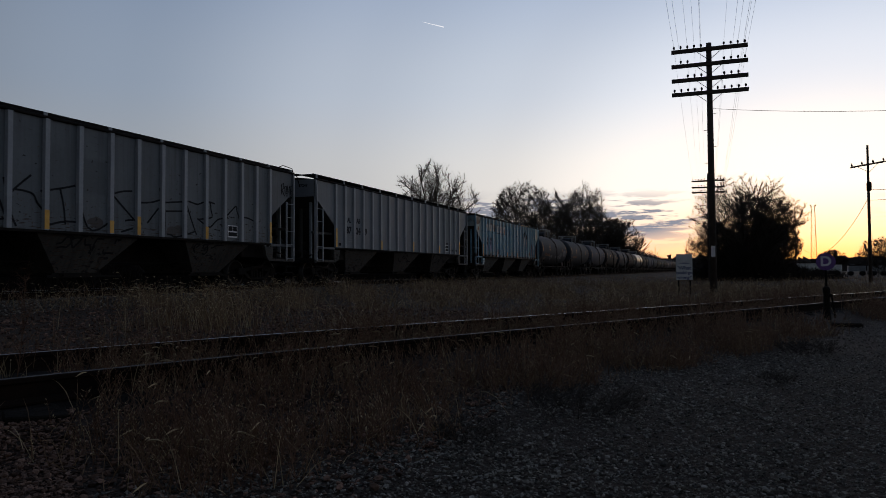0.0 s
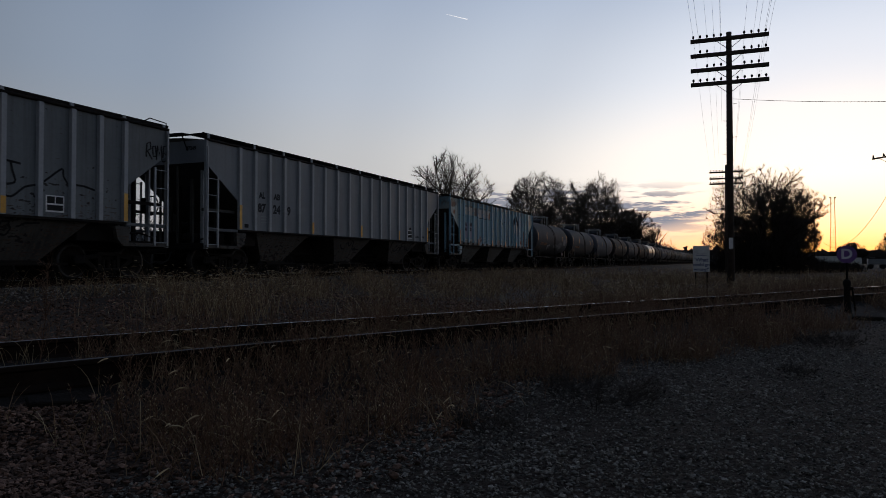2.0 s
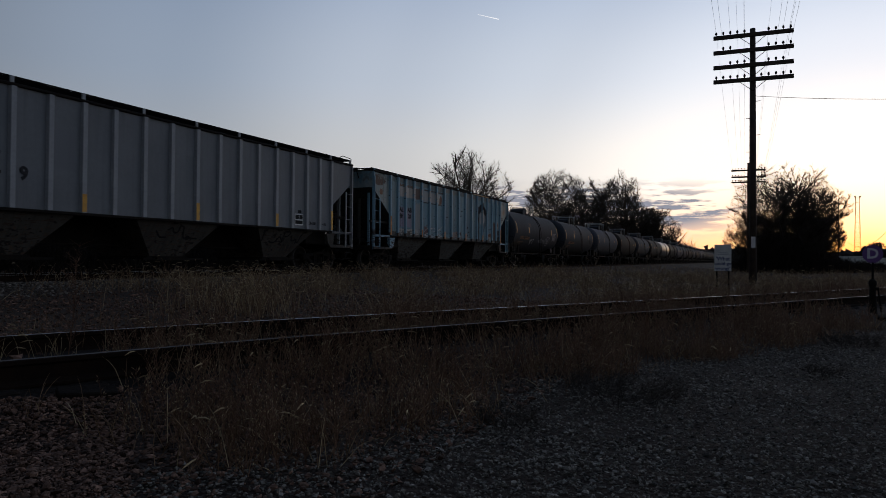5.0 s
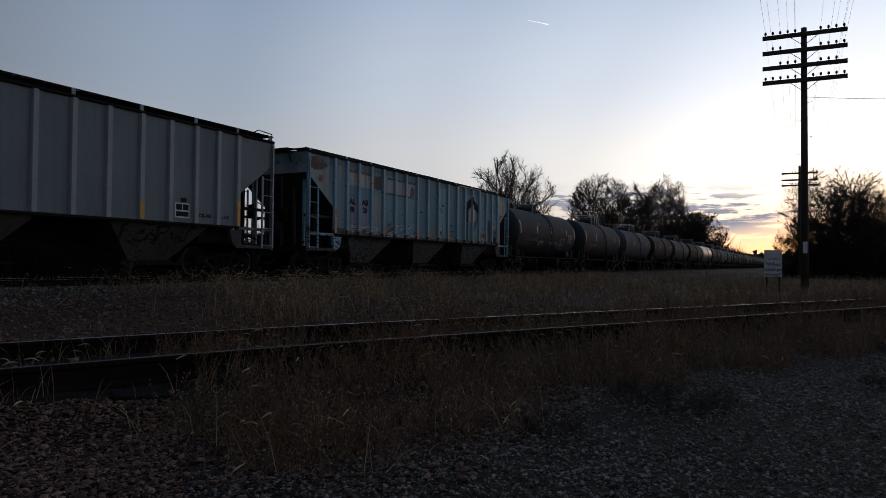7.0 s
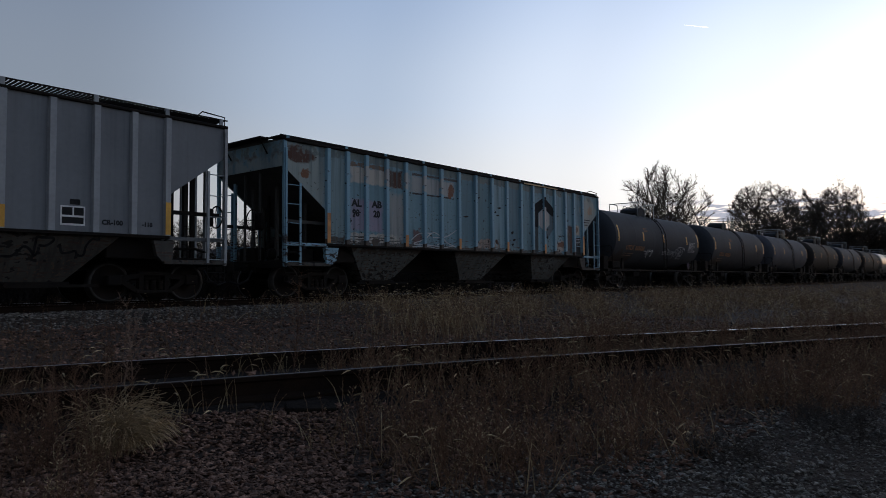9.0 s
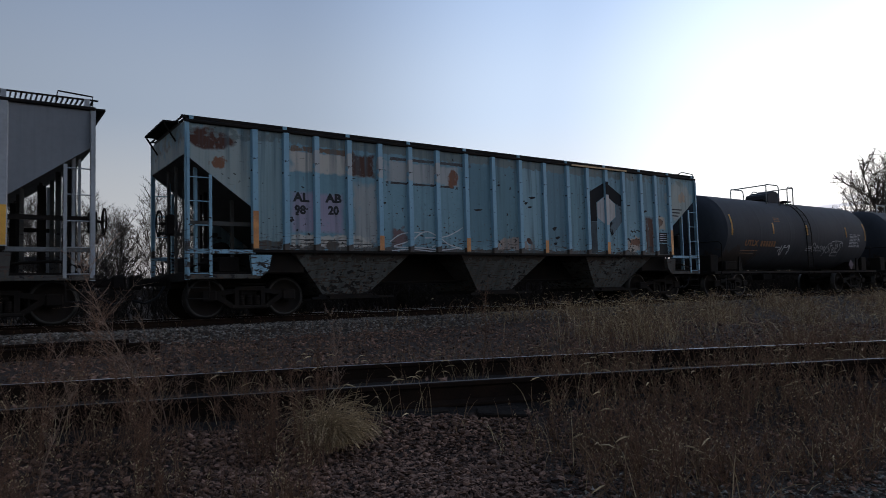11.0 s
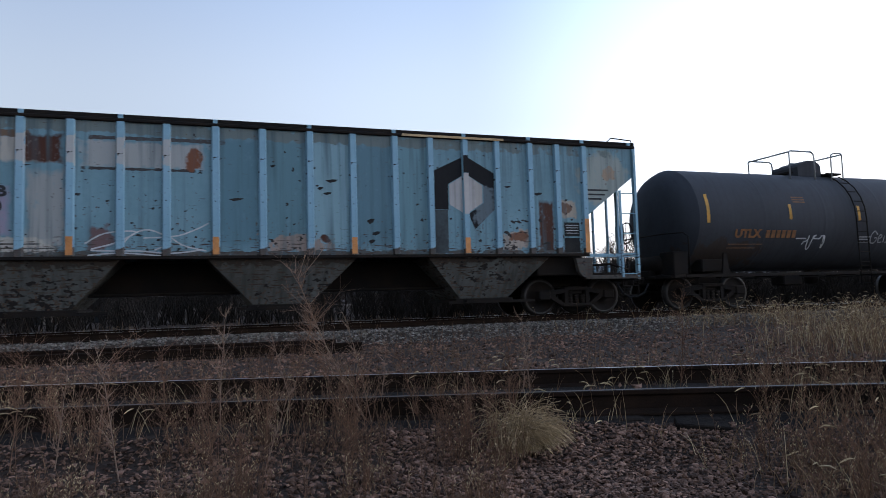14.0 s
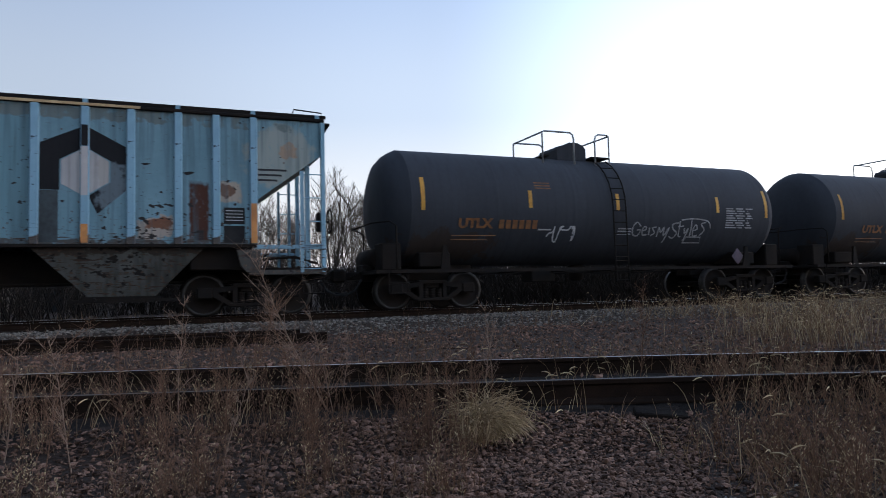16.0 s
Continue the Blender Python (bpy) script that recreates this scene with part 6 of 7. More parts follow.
def weed(st, rng, x, y, h, lean=0.25, r=0.0035, twigs=9, seeds=None):
    """An upright dead stem with short ascending side twigs."""
    a = rng.uniform(0, 6.283)
    p = Vector((x, y, ground_z(x, y) - 0.02))
    d = Vector((math.cos(a) * lean * rng.random(), math.sin(a) * lean * rng.random(), 1)).normalized()
    n = 4
    q = p
    for i in range(n):
        d = (d + Vector((rng.uniform(-1, 1), rng.uniform(-1, 1), 0)) * 0.07).normalized()
        e = q + d * h / n
        st.add(q, e, r * (1 - i / n * 0.7), r * (1 - (i + 1) / n * 0.7))
        for _ in range(twigs // n + (1 if i else 0)):
            s = q.lerp(e, rng.random())
            b = rng.uniform(0, 6.283)
            t = Vector((math.cos(b), math.sin(b), rng.uniform(0.7, 1.8))).normalized()
            ln = h * rng.uniform(0.07, 0.26) * (1.1 - i * 0.17)
            m = s + t * ln
            st.tip(s, m, r * 0.5)
            for _ in range(2):
                c = s.lerp(m, rng.uniform(0.25, 1))
                t2 = (t + Vector((rng.uniform(-1, 1), rng.uniform(-1, 1), rng.uniform(-0.3, 0.8))) * 0.9).normalized()
                st.tip(c, c + t2 * ln * rng.uniform(0.2, 0.5), r * 0.42)
            if seeds and rng.random() < 0.6:
                c = s.lerp(m, rng.uniform(0.5, 1))
                seeds.tip(c, c + t * 0.016, 0.003)
        q = e


def fill(n, x0, x1, y0, y1, keep, seed, make):
    rng = random.Random(seed)
    done = 0
    while done < n:
        x, y = rng.uniform(x0, x1), rng.uniform(y0, y1)
        if rng.random() < keep(x, y):
            make(rng, x, y)
            done += 1


def clumpy(x, y, s=0.8, z=0):
    return max(0.05, min(1, 0.5 + 1.5 * noise.noise(Vector((x * s, y * s, z)))))


def build_grass():
    field, heads, weeds = Sticks(), Sticks(), Sticks()

    # tall dry grass between the siding and the main line
    def tall(x, y):
        d = near_dist(x, y)
        if d < 1.0 or y > 14.3:
            return 0
        start = 7.9 - (y - 8) * 0.15
        ramp = max(0, min(1, (x - start) / 5.0))
        return ramp * clumpy(x, y, 0.9) ** 1.7 * clumpy(x, y, 0.33, 21) ** 1.4 * (1.0 if y < 13 else 0.5) * max(0.25, min(1, 16 / max(x, 1)))
    fill(15000, 5.5, 44, -6, 14.3, tall, 51, lambda g, x, y: blade(heads if g.random() < 0.2 else field, g, x, y, g.uniform(0.14, 0.74) * (0.75 + 0.4 * clumpy(x, y, 0.5, 4)), 0.0027 * (1 + x / 20), 1.15, 0.45, heads))

    # a thick stand of foxtails on the far side of the siding
    def stand(x, y):
        return max(0, 1 - math.hypot((x - 9.0) / 1.8, (y - 7.6) / 1.4)) * clumpy(x, y, 1.6, 8)
    fill(420, 7.0, 11.0, 6.0, 9.2, stand, 61, lambda g, x, y: blade(heads if g.random() < 0.35 else field, g, x, y, g.uniform(0.35, 0.85), 0.0034, 0.5, 0.55, heads))

    # lower grass over and before the siding
    def low(x, y):
        d = near_dist(x, y)
        if math.hypot(x - 14.1, y + 2.1) < 1.5:
            return 0
        if d > 1.3 or y < grass_edge(x) - 0.1:
            return 0
        edge = x - (2.15 + (y - 2.6) * 0.8) + 0.35 * noise.noise(Vector((x * 2, y * 2, 11)))
        soft = max(0.0, min(1.0, edge / 0.6))
        on = 0.6 if abs(d) < 0.9 else 1
        return soft * clumpy(x, y, 1.1, 2) * on * max(0.25, min(1, 9 / max(x, 1)))
    fill(6500, 2.2, 34, -14, 6, low, 52, lambda g, x, y: blade(heads if g.random() < 0.1 else field, g, x, y, g.uniform(0.08, 0.36), 0.0019 * (1 + x / 14), 1.1, 0.05, heads))
    fill(4600, 1.9, 20, -6, 5.2, low, 53, lambda g, x, y: weed(weeds, g, x, y, g.uniform(0.12, 0.44), 0.7, 0.0019 * (1 + x / 9), 16, heads if g.random() < 0.3 else None))

    # wisps along both rails of the siding
    def by_rail(x, y):
        return (1.0 if 0.1 < abs(abs(near_dist(x, y)) - 0.75) < 0.4 else 0.15 if abs(near_dist(x, y)) < 1.25 else 0) * clumpy(x, y, 1.8, 12) ** 2
    fill(1500, -4.5, 9, 1.5, 8.5, by_rail, 63, lambda g, x, y: blade(heads if g.random() < 0.25 else field, g, x, y, g.uniform(0.1, 0.34), 0.0021, 0.7, 0.12, heads))

    # sparse dead weeds on the gravel before the siding and between its rails
    def sparse(x, y):
        d = near_dist(x, y)
        if d > 1.1 or x > 1.9 or y < 2.6 + max(0, -x) * 0.3:
            return 0
        return clumpy(x, y, 1.4, 7) ** 2 * (0.4 if abs(d) < 0.7 else 1) * (1.0 if x < 1.2 else 0.25)
    fill(170, -4.5, 1.9, 2.6, 8.2, sparse, 54, lambda g, x, y: weed(weeds, g, x, y, g.uniform(0.15, 0.55), 0.5, 0.0022, 16))
    fill(420, -4.5, 1.9, 2.4, 4.6, sparse, 62, lambda g, x, y: weed(weeds, g, x, y, g.uniform(0.07, 0.2), 0.8, 0.0018, 12))
    # thick clumps of them, with bare stones between: middle, reach, height
    g = random.Random(64)
    for cx, cy, rad, hh in ((-1.25, 5.78, 0.28, 0.52), (-0.92, 5.2, 0.2, 0.62), (-0.67, 4.9, 0.2, 0.42), (-0.42, 5.5, 0.22, 0.3), (-0.1, 4.6, 0.22, 0.62), (-0.02, 3.74, 0.25, 0.28),
                            (0.17, 3.66, 0.2, 0.58), (0.37, 4.55, 0.16, 0.5), (0.63, 4.4, 0.16, 0.58), (0.84, 4.3, 0.18, 0.7), (0.79, 3.59, 0.24, 0.34), (1.45, 3.88, 0.18, 0.56),
                            (1.24, 3.14, 0.26, 0.36), (-0.83, 4.14, 0.3, 0.22), (-0.54, 3.89, 0.25, 0.2), (1.62, 3.72, 0.14, 0.36), (-2.0, 5.6, 0.3, 0.5), (-2.6, 6.2, 0.4, 0.55), (-1.7, 4.9, 0.3, 0.35)):
        for _ in range(int(14 + 110 * rad)):
            a, rr = g.uniform(0, 6.283), 0.85 * rad * g.random()
            weed(weeds, g, cx + rr * math.cos(a), cy + rr * math.sin(a), hh * g.uniform(0.25, 1.0), 0.45, 0.0019, 18, heads if g.random() < 0.4 else None)
    fill(900, -4.5, 1.9, 2.6, 8.2, sparse, 55, lambda g, x, y: blade(field, g, x, y, g.uniform(0.08, 0.28), 0.0017, 1.1))
    # on the far side of the siding, towards the left
    fill(200, -6, 9, 6.2, 13.5, lambda x, y: (1 if near_dist(x, y) > 1 else 0) * clumpy(x, y, 0.7, 5) * 0.6, 56, lambda g, x, y: weed(weeds, g, x, y, g.uniform(0.25, 0.5), 0.3, 0.003, 9))
    fill(1300, -6, 9, 6.2, 13.8, lambda x, y: (1 if near_dist(x, y) > 1 else 0) * clumpy(x, y, 0.7, 5) ** 2, 57, lambda g, x, y: blade(field, g, x, y, g.uniform(0.08, 0.3), 0.0025, 0.8))
    # grass farther off along the line and by the pole
    fill(3500, 20, 85, -20, 13, lambda x, y: clumpy(x, y, 0.25, 3) * (1 if near_dist(x, y) > 1.2 or x > 58 else 0.0), 58, lambda g, x, y: blade(field, g, x, y, g.uniform(0.25, 0.6), 0.008, 0.5))
    fill(1500, -20, 70, 19.5, 34, lambda x, y: clumpy(x, y, 0.25, 3), 59, lambda g, x, y: blade(field, g, x, y, g.uniform(0.15, 0.5), 0.008, 0.5))
    for name, st, m, lab in (("dry_grass", field, DRY_GRASS, "dry brown grass growing over and between the tracks"), ("seed_heads", heads, STRAW, "pale drooping seed heads of the dry grass"), ("dead_weeds", weeds, WEED, "dead reddish branching weeds on the gravel")):
        tagged(new(name, st.mesh(name, m)), lab, "grass", kind="stuff")


build_grass()


PALE_STEM = mat("pale_dead_stem", (0.3, 0.2, 0.14), 0.85, 0, (0.19, 0.115, 0.08), 14, 60, 0.1)


def single_weed(label, x, y, h, lean_x, lean_y, seed, material, r=0.0044, twigs=36, reach=0.3):
    rng = random.Random(seed)
    st = Sticks()
    p, d = Vector((0, 0, -0.03)), Vector((lean_x, lean_y, 1)).normalized()
    n = 6
    for i in range(n):
        d = (d + Vector((rng.uniform(-1, 1), rng.uniform(-1, 1), 0)) * 0.05).normalized()
        q = p + d * h / n
        st.add(p, q, r * (1 - 0.13 * i), r * (0.87 - 0.13 * i))
        if i:
            for _ in range(twigs // n):
                grow(st, rng, p.lerp(q, rng.random()), (d + Vector((rng.uniform(-1, 1), rng.uniform(-1, 1), rng.uniform(-0.1, 0.5))) * 1.5).normalized(), h * rng.uniform(0.08, reach), min(r * 0.42, 0.0022), 1, 2, 0.1, min(r * 0.2, 0.001), 0.6)
        p = q
    ob = new("tall_weed", st.mesh("tall_weed", material))
    ob.matrix_basis = pose(x, y, ground_z(x, y))
    return tagged(ob, label, "weed", "tall weeds")


for k, (x, y, h, lx, ly) in enumerate(((0.35, 4.5, 0.62, 0.1, 0.0), (-0.2, 4.6, 0.7, -0.1, 0.1), (-0.6, 4.4, 0.75, 0.08, 0.0), (0.05, 3.7, 0.6, -0.12, 0.1), (0.7, 3.6, 0.62, 0.02, 0.1),
                                       (-1.1, 4.8, 0.8, 0.1, 0.1), (1.35, 4.4, 0.55, -0.2, 0.1), (0.9, 4.6, 0.75, -0.35, 0.0), (3.55, 4.6, 0.85, 0.05, -0.1), (-1.6, 5.0, 0.9, -0.05, 0.0), (0.5, 4.9, 0.8, 0.3, 0.1))):
    single_weed("tall dead reddish weed standing on the gravel by the siding", x, y, h, lx, ly, 91 + k, WEED)
single_weed("tallest dead weed leaning over the siding on a thick pale stem", 1.06, 4.75, 1.18, -0.5, 0.07, 90, PALE_STEM, 0.0085, 44, 0.3)
for k, (x, y, h, lx, ly) in enumerate(((1.08, 4.7, 0.72, -0.22, 0.05), (0.1, 4.9, 0.85, -0.06, 0.05), (0.62, 5.0, 0.62, -0.3, 0.0), (-0.45, 4.3, 0.8, -0.15, 0.0), (-0.85, 4.7, 0.72, 0.12, 0.05),
                                       (1.2, 4.95, 0.5, 0.1, 0.0), (2.15, 4.6, 0.6, 0.25, 0.0), (2.4, 4.9, 0.72, -0.1, 0.05), (-1.3, 4.4, 0.7, -0.2, 0.0), (0.3, 4.1, 0.55, 0.2, 0.0))):
    single_weed("thin straight dead weed with few short twigs", x, y, h, lx, ly, 170 + k, PALE_STEM, 0.005, 26, 0.2)


def straw_tuft(x, y):
    rng = random.Random(66)
    st = Sticks()
    for _ in range(850):
        # long straws that rise a little, then arch over and hang, most of them to one side
        p = Vector((rng.gauss(-0.02, 0.07), rng.gauss(0, 0.05), -0.02))
        b = rng.gauss(-0.3, 1.3)
        d = Vector((rng.gauss(0.05, 0.22), rng.gauss(-0.05, 0.2), 1)).normalized()
        h, bend, r = rng.uniform(0.16, 0.46), rng.uniform(0.16, 0.5), rng.uniform(0.001, 0.002)
        for i in range(7):
            q = p + d * h / 7
            if q.z < 0.015 and i:
                break
            st.add(p, q, r, r * 0.9)
            d = (d + Vector((math.cos(b) * bend * 0.7 + rng.uniform(-0.22, 0.22), math.sin(b) * bend * 0.7 + rng.uniform(-0.22, 0.22), -bend * (0.5 + i * 0.22)))).normalized()
            p = q
    ob = new("grass_tuft", st.mesh("grass_tuft", TUFT))
    ob.matrix_basis = pose(x, y, ground_z(x, y))
    tagged(ob, "thick pale tuft of bent straw beside the siding rail", "grass tuft")


straw_tuft(1.83, 3.9)
for k in range(17):
    single_weed("thin reddish dead weed beside the straw tuft", 1.38 + 0.033 * k, 3.98 + 0.06 * (k % 4), 0.34 + 0.05 * (k % 5), -0.3 + 0.03 * k, 0.05, 140 + k, WEED, 0.003, 30)

# low dark clumps of brush on the gravel road's edge
for k, (x, y, s) in enumerate(((5.2, 0.85, 1.0), (4.15, 1.35, 0.45), (6.9, -0.6, 0.3), (9.3, -1.1, 0.8))):
    rng = random.Random(120 + k)
    st = Sticks()
    for _ in range(int(60 * s)):
        a, rr = rng.uniform(0, 6.283), 0.38 * s * math.sqrt(rng.random())
        grow(st, rng, Vector((rr * math.cos(a), rr * math.sin(a), -0.01)), Vector((math.cos(a) * 0.7, math.sin(a) * 0.7, 0.8)).normalized(), 0.2 * rng.uniform(0.5, 1) * (0.5 + 0.5 * s), 0.003, 2, 2, 0, 0.0018, 0.6)
    ob = new("low_bush", st.mesh("low_bush", TWIG))
    ob.matrix_basis = pose(x, y, ground_z(x, y))
    tagged(ob, "small low dark leafless clump on the gravel", "bush", "low clumps")

# cast-off pieces beside the tracks
def old_rail(x0, x1, y, z, tilt):
    ob = part("old_rail", sweep_rail(bmesh.new(), [(0, 0), (x1 - x0, 0)], 0.17), [RAIL_STEEL, RAIL_STEEL])
    ob.matrix_basis = pose(x0, y, z, 0, 0, tilt)
    tagged(ob, "rusty cast-off rail lying on the ballast between the tracks", "rail", "cast-off rails")


old_rail(-5.2, 2.3, 13.1, 0.22, -9)
old_rail(-4.6, 2.6, 12.3, 0.19, -8)
plank = part("board", box(bmesh.new(), -0.17, 0.17, -0.06, 0.06, -0.03, 0.012, 0.008), TIE_WOOD)
plank.matrix_basis = pose(3.05, 3.75, ground_z(3.05, 3.75) + 0.03, 14, 4, -30)
tagged(plank, "weathered broken board lying on the ballast beside the rail", "board")

# contrail high in the west; its own glow stands in for sunlight
def contrail():
    bm = bmesh.new()
    rod(bm, (-9, 0, 0), (9, 0, 0), 0.12, 6, 0.42)
    m = bpy.data.materials.new("self_lit_vapour")
    m.use_nodes = True
    b = m.node_tree.nodes["Principled BSDF"]
    b.inputs["Base Color"].default_value = (0.95, 0.95, 0.95, 1)
    b.inputs["Roughness"].default_value = 1
    b.inputs["Emission Color"].default_value = (0.97, 0.97, 1, 1)
    b.inputs["Emission Strength"].default_value = 1.6
    ob = part("contrail", bm, m)
    return tagged(ob, "short bright vapour trail high in the evening sky", "contrail")


trail = contrail()

# ---- lettering and marks on the cars ----
INK = mat("faded_black_lettering", (0.022, 0.023, 0.027), 0.8, 0, (0.045, 0.046, 0.05), 6, 40, 0, 0.1)
TAG = mat("black_spray_paint", (0.014, 0.014, 0.016), 0.85, 0, (0.028, 0.028, 0.03), 5, 40, 0, 0.08)
WHITE_SPRAY = mat("thin_white_spray_paint", (0.5, 0.5, 0.51), 0.7, 0, (0.32, 0.34, 0.36), 6, 40, 0)
ORANGE_INK = mat("orange_lettering", (0.21, 0.09, 0.028), 0.7, 0, (0.09, 0.042, 0.018), 6, 40, 0)
HEX_BLACK = side_paint("worn_black_emblem", (0.011, 0.011, 0.013), (0.018, 0.018, 0.02), [(0.45, -0.1, 0.3, 0.5, (0.12, 0.15, 0.17), True, 0.6), (-0.5, -0.8, 0.3, 0.3, (0.1, 0.13, 0.15), True, 0.6)], 0, 0.1, 0.92)
HEX_WHITE = side_paint("worn_white_emblem", (0.46, 0.44, 0.43), (0.36, 0.35, 0.35), [(0.4, 0.2, 0.25, 0.4, (0.36, 0.34, 0.32), True, 0.6)], 0, 0.3)
FACING = -HALF - 0.006


def letters(car, words, x, z, size, material, y=FACING, label="", sx=1.0):
    return text_mesh("lettering", words, size, material, car, pose(x, y, z, 90) @ Matrix.Diagonal((sx, 1, 1, 1)), 0.002, label, 0.012 * size / 0.25)


def bar(name, car, x0, x1, z0, z1, material, y=FACING, label=""):
    return part(name, box(bmesh.new(), x0, x1, y - 0.003, y + 0.002, z0, z1), material, car, label)


def strokes(name, car, lines, width, material, y=FACING, label=""):
    """Each stroke of a tag is a mark of its own."""
    out = []
    for line in lines:
        bm = ribbon(bmesh.new(), line, width, y)
        bmesh.ops.recalc_face_normals(bm, faces=bm.faces[:])
        out.append(part(name, bm, material, car, label))
    return out


def lay(marks, depth):
    """Lays flat marks onto a sloping or round surface; depth gives its y by z."""
    for ob in marks:
        for v in ob.data.vertices:
            v.co.y = depth(v.co.z) + v.co.y


def hopper_face(z):
    return -HALF + 0.052 + (SIDE_LOW - 0.06 - z) * 0.5625


def curved(pts, k=4):
    """A smooth line through the points."""
    out = []
    for i in range(len(pts) - 1):
        p = [Vector(pts[max(0, min(len(pts) - 1, i + d))]) for d in (-1, 0, 1, 2)]
        for j in range(k):
            t = j / k
            v = 0.5 * (2 * p[1] + (p[2] - p[0]) * t + (2 * p[0] - 5 * p[1] + 4 * p[2] - p[3]) * t * t + (3 * p[1] - p[0] - 3 * p[2] + p[3]) * t ** 3)
            out.append((v.x, v.y))
    return out + [tuple(pts[-1])]


def hand(line):
    """The same stroke as a hand draws it, a little bowed and shaky."""
    rg = random.Random(int(line[0][0] * 100))
    mids = []
    for p, q in zip(line, line[1:]):
        bow = rg.uniform(-0.07, 0.07)
        mids += [p, ((p[0] + q[0]) / 2 - (q[1] - p[1]) * bow, (p[1] + q[1]) / 2 + (q[0] - p[0]) * bow)]
    return curved([(x + rg.uniform(-0.02, 0.02), z + rg.uniform(-0.02, 0.02)) for x, z in mids + [line[-1]]], 3)


def loops(rng, x0, x1, z0, z1, n):
    """Quick hand-drawn hooks and zigzags that stand for tags nobody can read."""
    out = []
    for k in range(n):
        w = (x1 - x0) / n
        cx = x0 + w * (k + 0.5)
        px, pz, a = cx - w * 0.4, rng.uniform(z0, z1), rng.uniform(-1, 1)
        line = [(px, pz)]
        for i in range(rng.randint(5, 9)):
            a += rng.uniform(-1.1, 1.5)
            px = min(cx + w * 0.6, max(cx - w * 0.6, px + math.cos(a) * w * 0.35))
            pz = min(z1, max(z0, pz + math.sin(a) * (z1 - z0) * 0.5))
            line.append((px, pz))
        out.append(curved(line))
    return out


rng = random.Random(14)
# blue hopper
letters(hopper_c, "AL", 2.6, 2.71, 0.28, INK, sx=1.15)
letters(hopper_c, "AB", 3.42, 2.73, 0.28, INK, sx=1.15)
letters(hopper_c, "98", 2.57, 2.42, 0.27, INK)
letters(hopper_c, "20", 3.41, 2.44, 0.27, INK)
for k in range(3):
    bar("faded_line", hopper_c, 16.12, 16.72 - 0.1 * k, 3.06 - 0.11 * k, 3.1 - 0.11 * k, INK)
bar("data_panel", hopper_c, 15.43, 15.85, 1.92, 2.26, BLACK_PAINT, label="black data panel")
bar("data_panel", hopper_c, 15.43, 15.85, 1.53, 1.88, BLACK_PAINT, label="black data panel")
for k in range(4):
    bar("data_line", hopper_c, 15.47, 15.81, 1.99 + k * 0.065, 2.005 + k * 0.065, WHITE_SPRAY, FACING - 0.005)
bm = prism(bmesh.new(), [(0.0, 1.1), (-0.735, 0.73), (-0.735, -0.17), (-0.42, -0.17), (-0.42, 0.42), (0, 0.68), (0.42, 0.42), (0.42, 0.0), (0.05, -0.27), (0.2, -0.62), (0.735, -0.1), (0.735, 0.68)], -0.002, 0.003)
bmesh.ops.recalc_face_normals(bm, faces=bm.faces[:])
emblem = part("emblem", bm, HEX_BLACK, hopper_c, "worn black six-sided emblem")
emblem.matrix_basis = pose(12.88, FACING, 2.7) @ Matrix.Diagonal((1.05, 1, 1, 1))
bm = prism(bmesh.new(), [(0, 0.67), (-0.41, 0.41), (-0.41, -0.05), (-0.02, -0.28), (0.41, 0.0), (0.41, 0.41)], -0.004, 0.0)
bmesh.ops.recalc_face_normals(bm, faces=bm.faces[:])
inner = part("emblem_centre", bm, HEX_WHITE, hopper_c, "worn white centre of the emblem")
inner.matrix_basis = pose(12.88, FACING, 2.7) @ Matrix.Diagonal((1.0, 1, 1, 1))
bar("emblem_post", hopper_c, 12.81, 12.93, 3.39, 3.8, HEX_BLACK, -HALF - 0.078, "black paint of the emblem on a post")
bar("emblem_post", hopper_c, 12.81, 12.93, 2.43, 3.38, HEX_WHITE, -HALF - 0.078, "white paint of the emblem on a post")
bar("emblem_shadow", hopper_c, 12.06, 12.42, 1.53, 2.52, mat("faded_dark_paint", (0.06, 0.075, 0.082), 0.8, 0, (0.035, 0.04, 0.043), 3, 14, 0.05, 0.15))
strokes("scrawl", hopper_c, [curved(p) for p in (
    [(4.95, 1.75), (5.3, 1.95), (5.85, 1.98), (5.45, 1.75), (5.05, 1.62), (5.9, 1.6), (6.5, 1.55), (7.1, 1.62)], [(5.5, 1.56), (5.75, 1.9), (6.1, 2.02), (6.5, 1.8), (6.2, 1.62)],
    [(6.0, 1.86), (6.6, 1.9), (7.0, 2.05), (7.2, 2.16)], [(6.35, 2.0), (6.7, 1.72), (7.15, 1.6)], [(5.0, 1.52), (5.6, 1.56), (6.3, 1.5)])], 0.028, WHITE_SPRAY, label="thin white spray-painted scrawl")
chips = bmesh.new()
for x, z, w, h in ((7.75, 2.67, 0.16, 0.04), (9.75, 3.12, 0.14, 0.05), (9.5, 2.95, 0.07, 0.05), (9.65, 2.84, 0.1, 0.04), (10.6, 2.25, 0.09, 0.08), (10.72, 1.98, 0.1, 0.06), (10.62, 1.8, 0.08, 0.06), (7.4, 3.5, 0.08, 0.03), (8.5, 3.4, 0.06, 0.04), (13.95, 3.1, 0.09, 0.03), (14.75, 2.95, 0.12, 0.05), (3.9, 3.25, 0.12, 0.02)):
    prism(chips, [(x - w, z), (x - w * 0.3, z - h), (x + w * 0.6, z - h * 0.4), (x + w, z + h * 0.5), (x + w * 0.1, z + h * 0.6)], FACING - 0.003, FACING + 0.002)
bmesh.ops.recalc_face_normals(chips, faces=chips.faces[:])
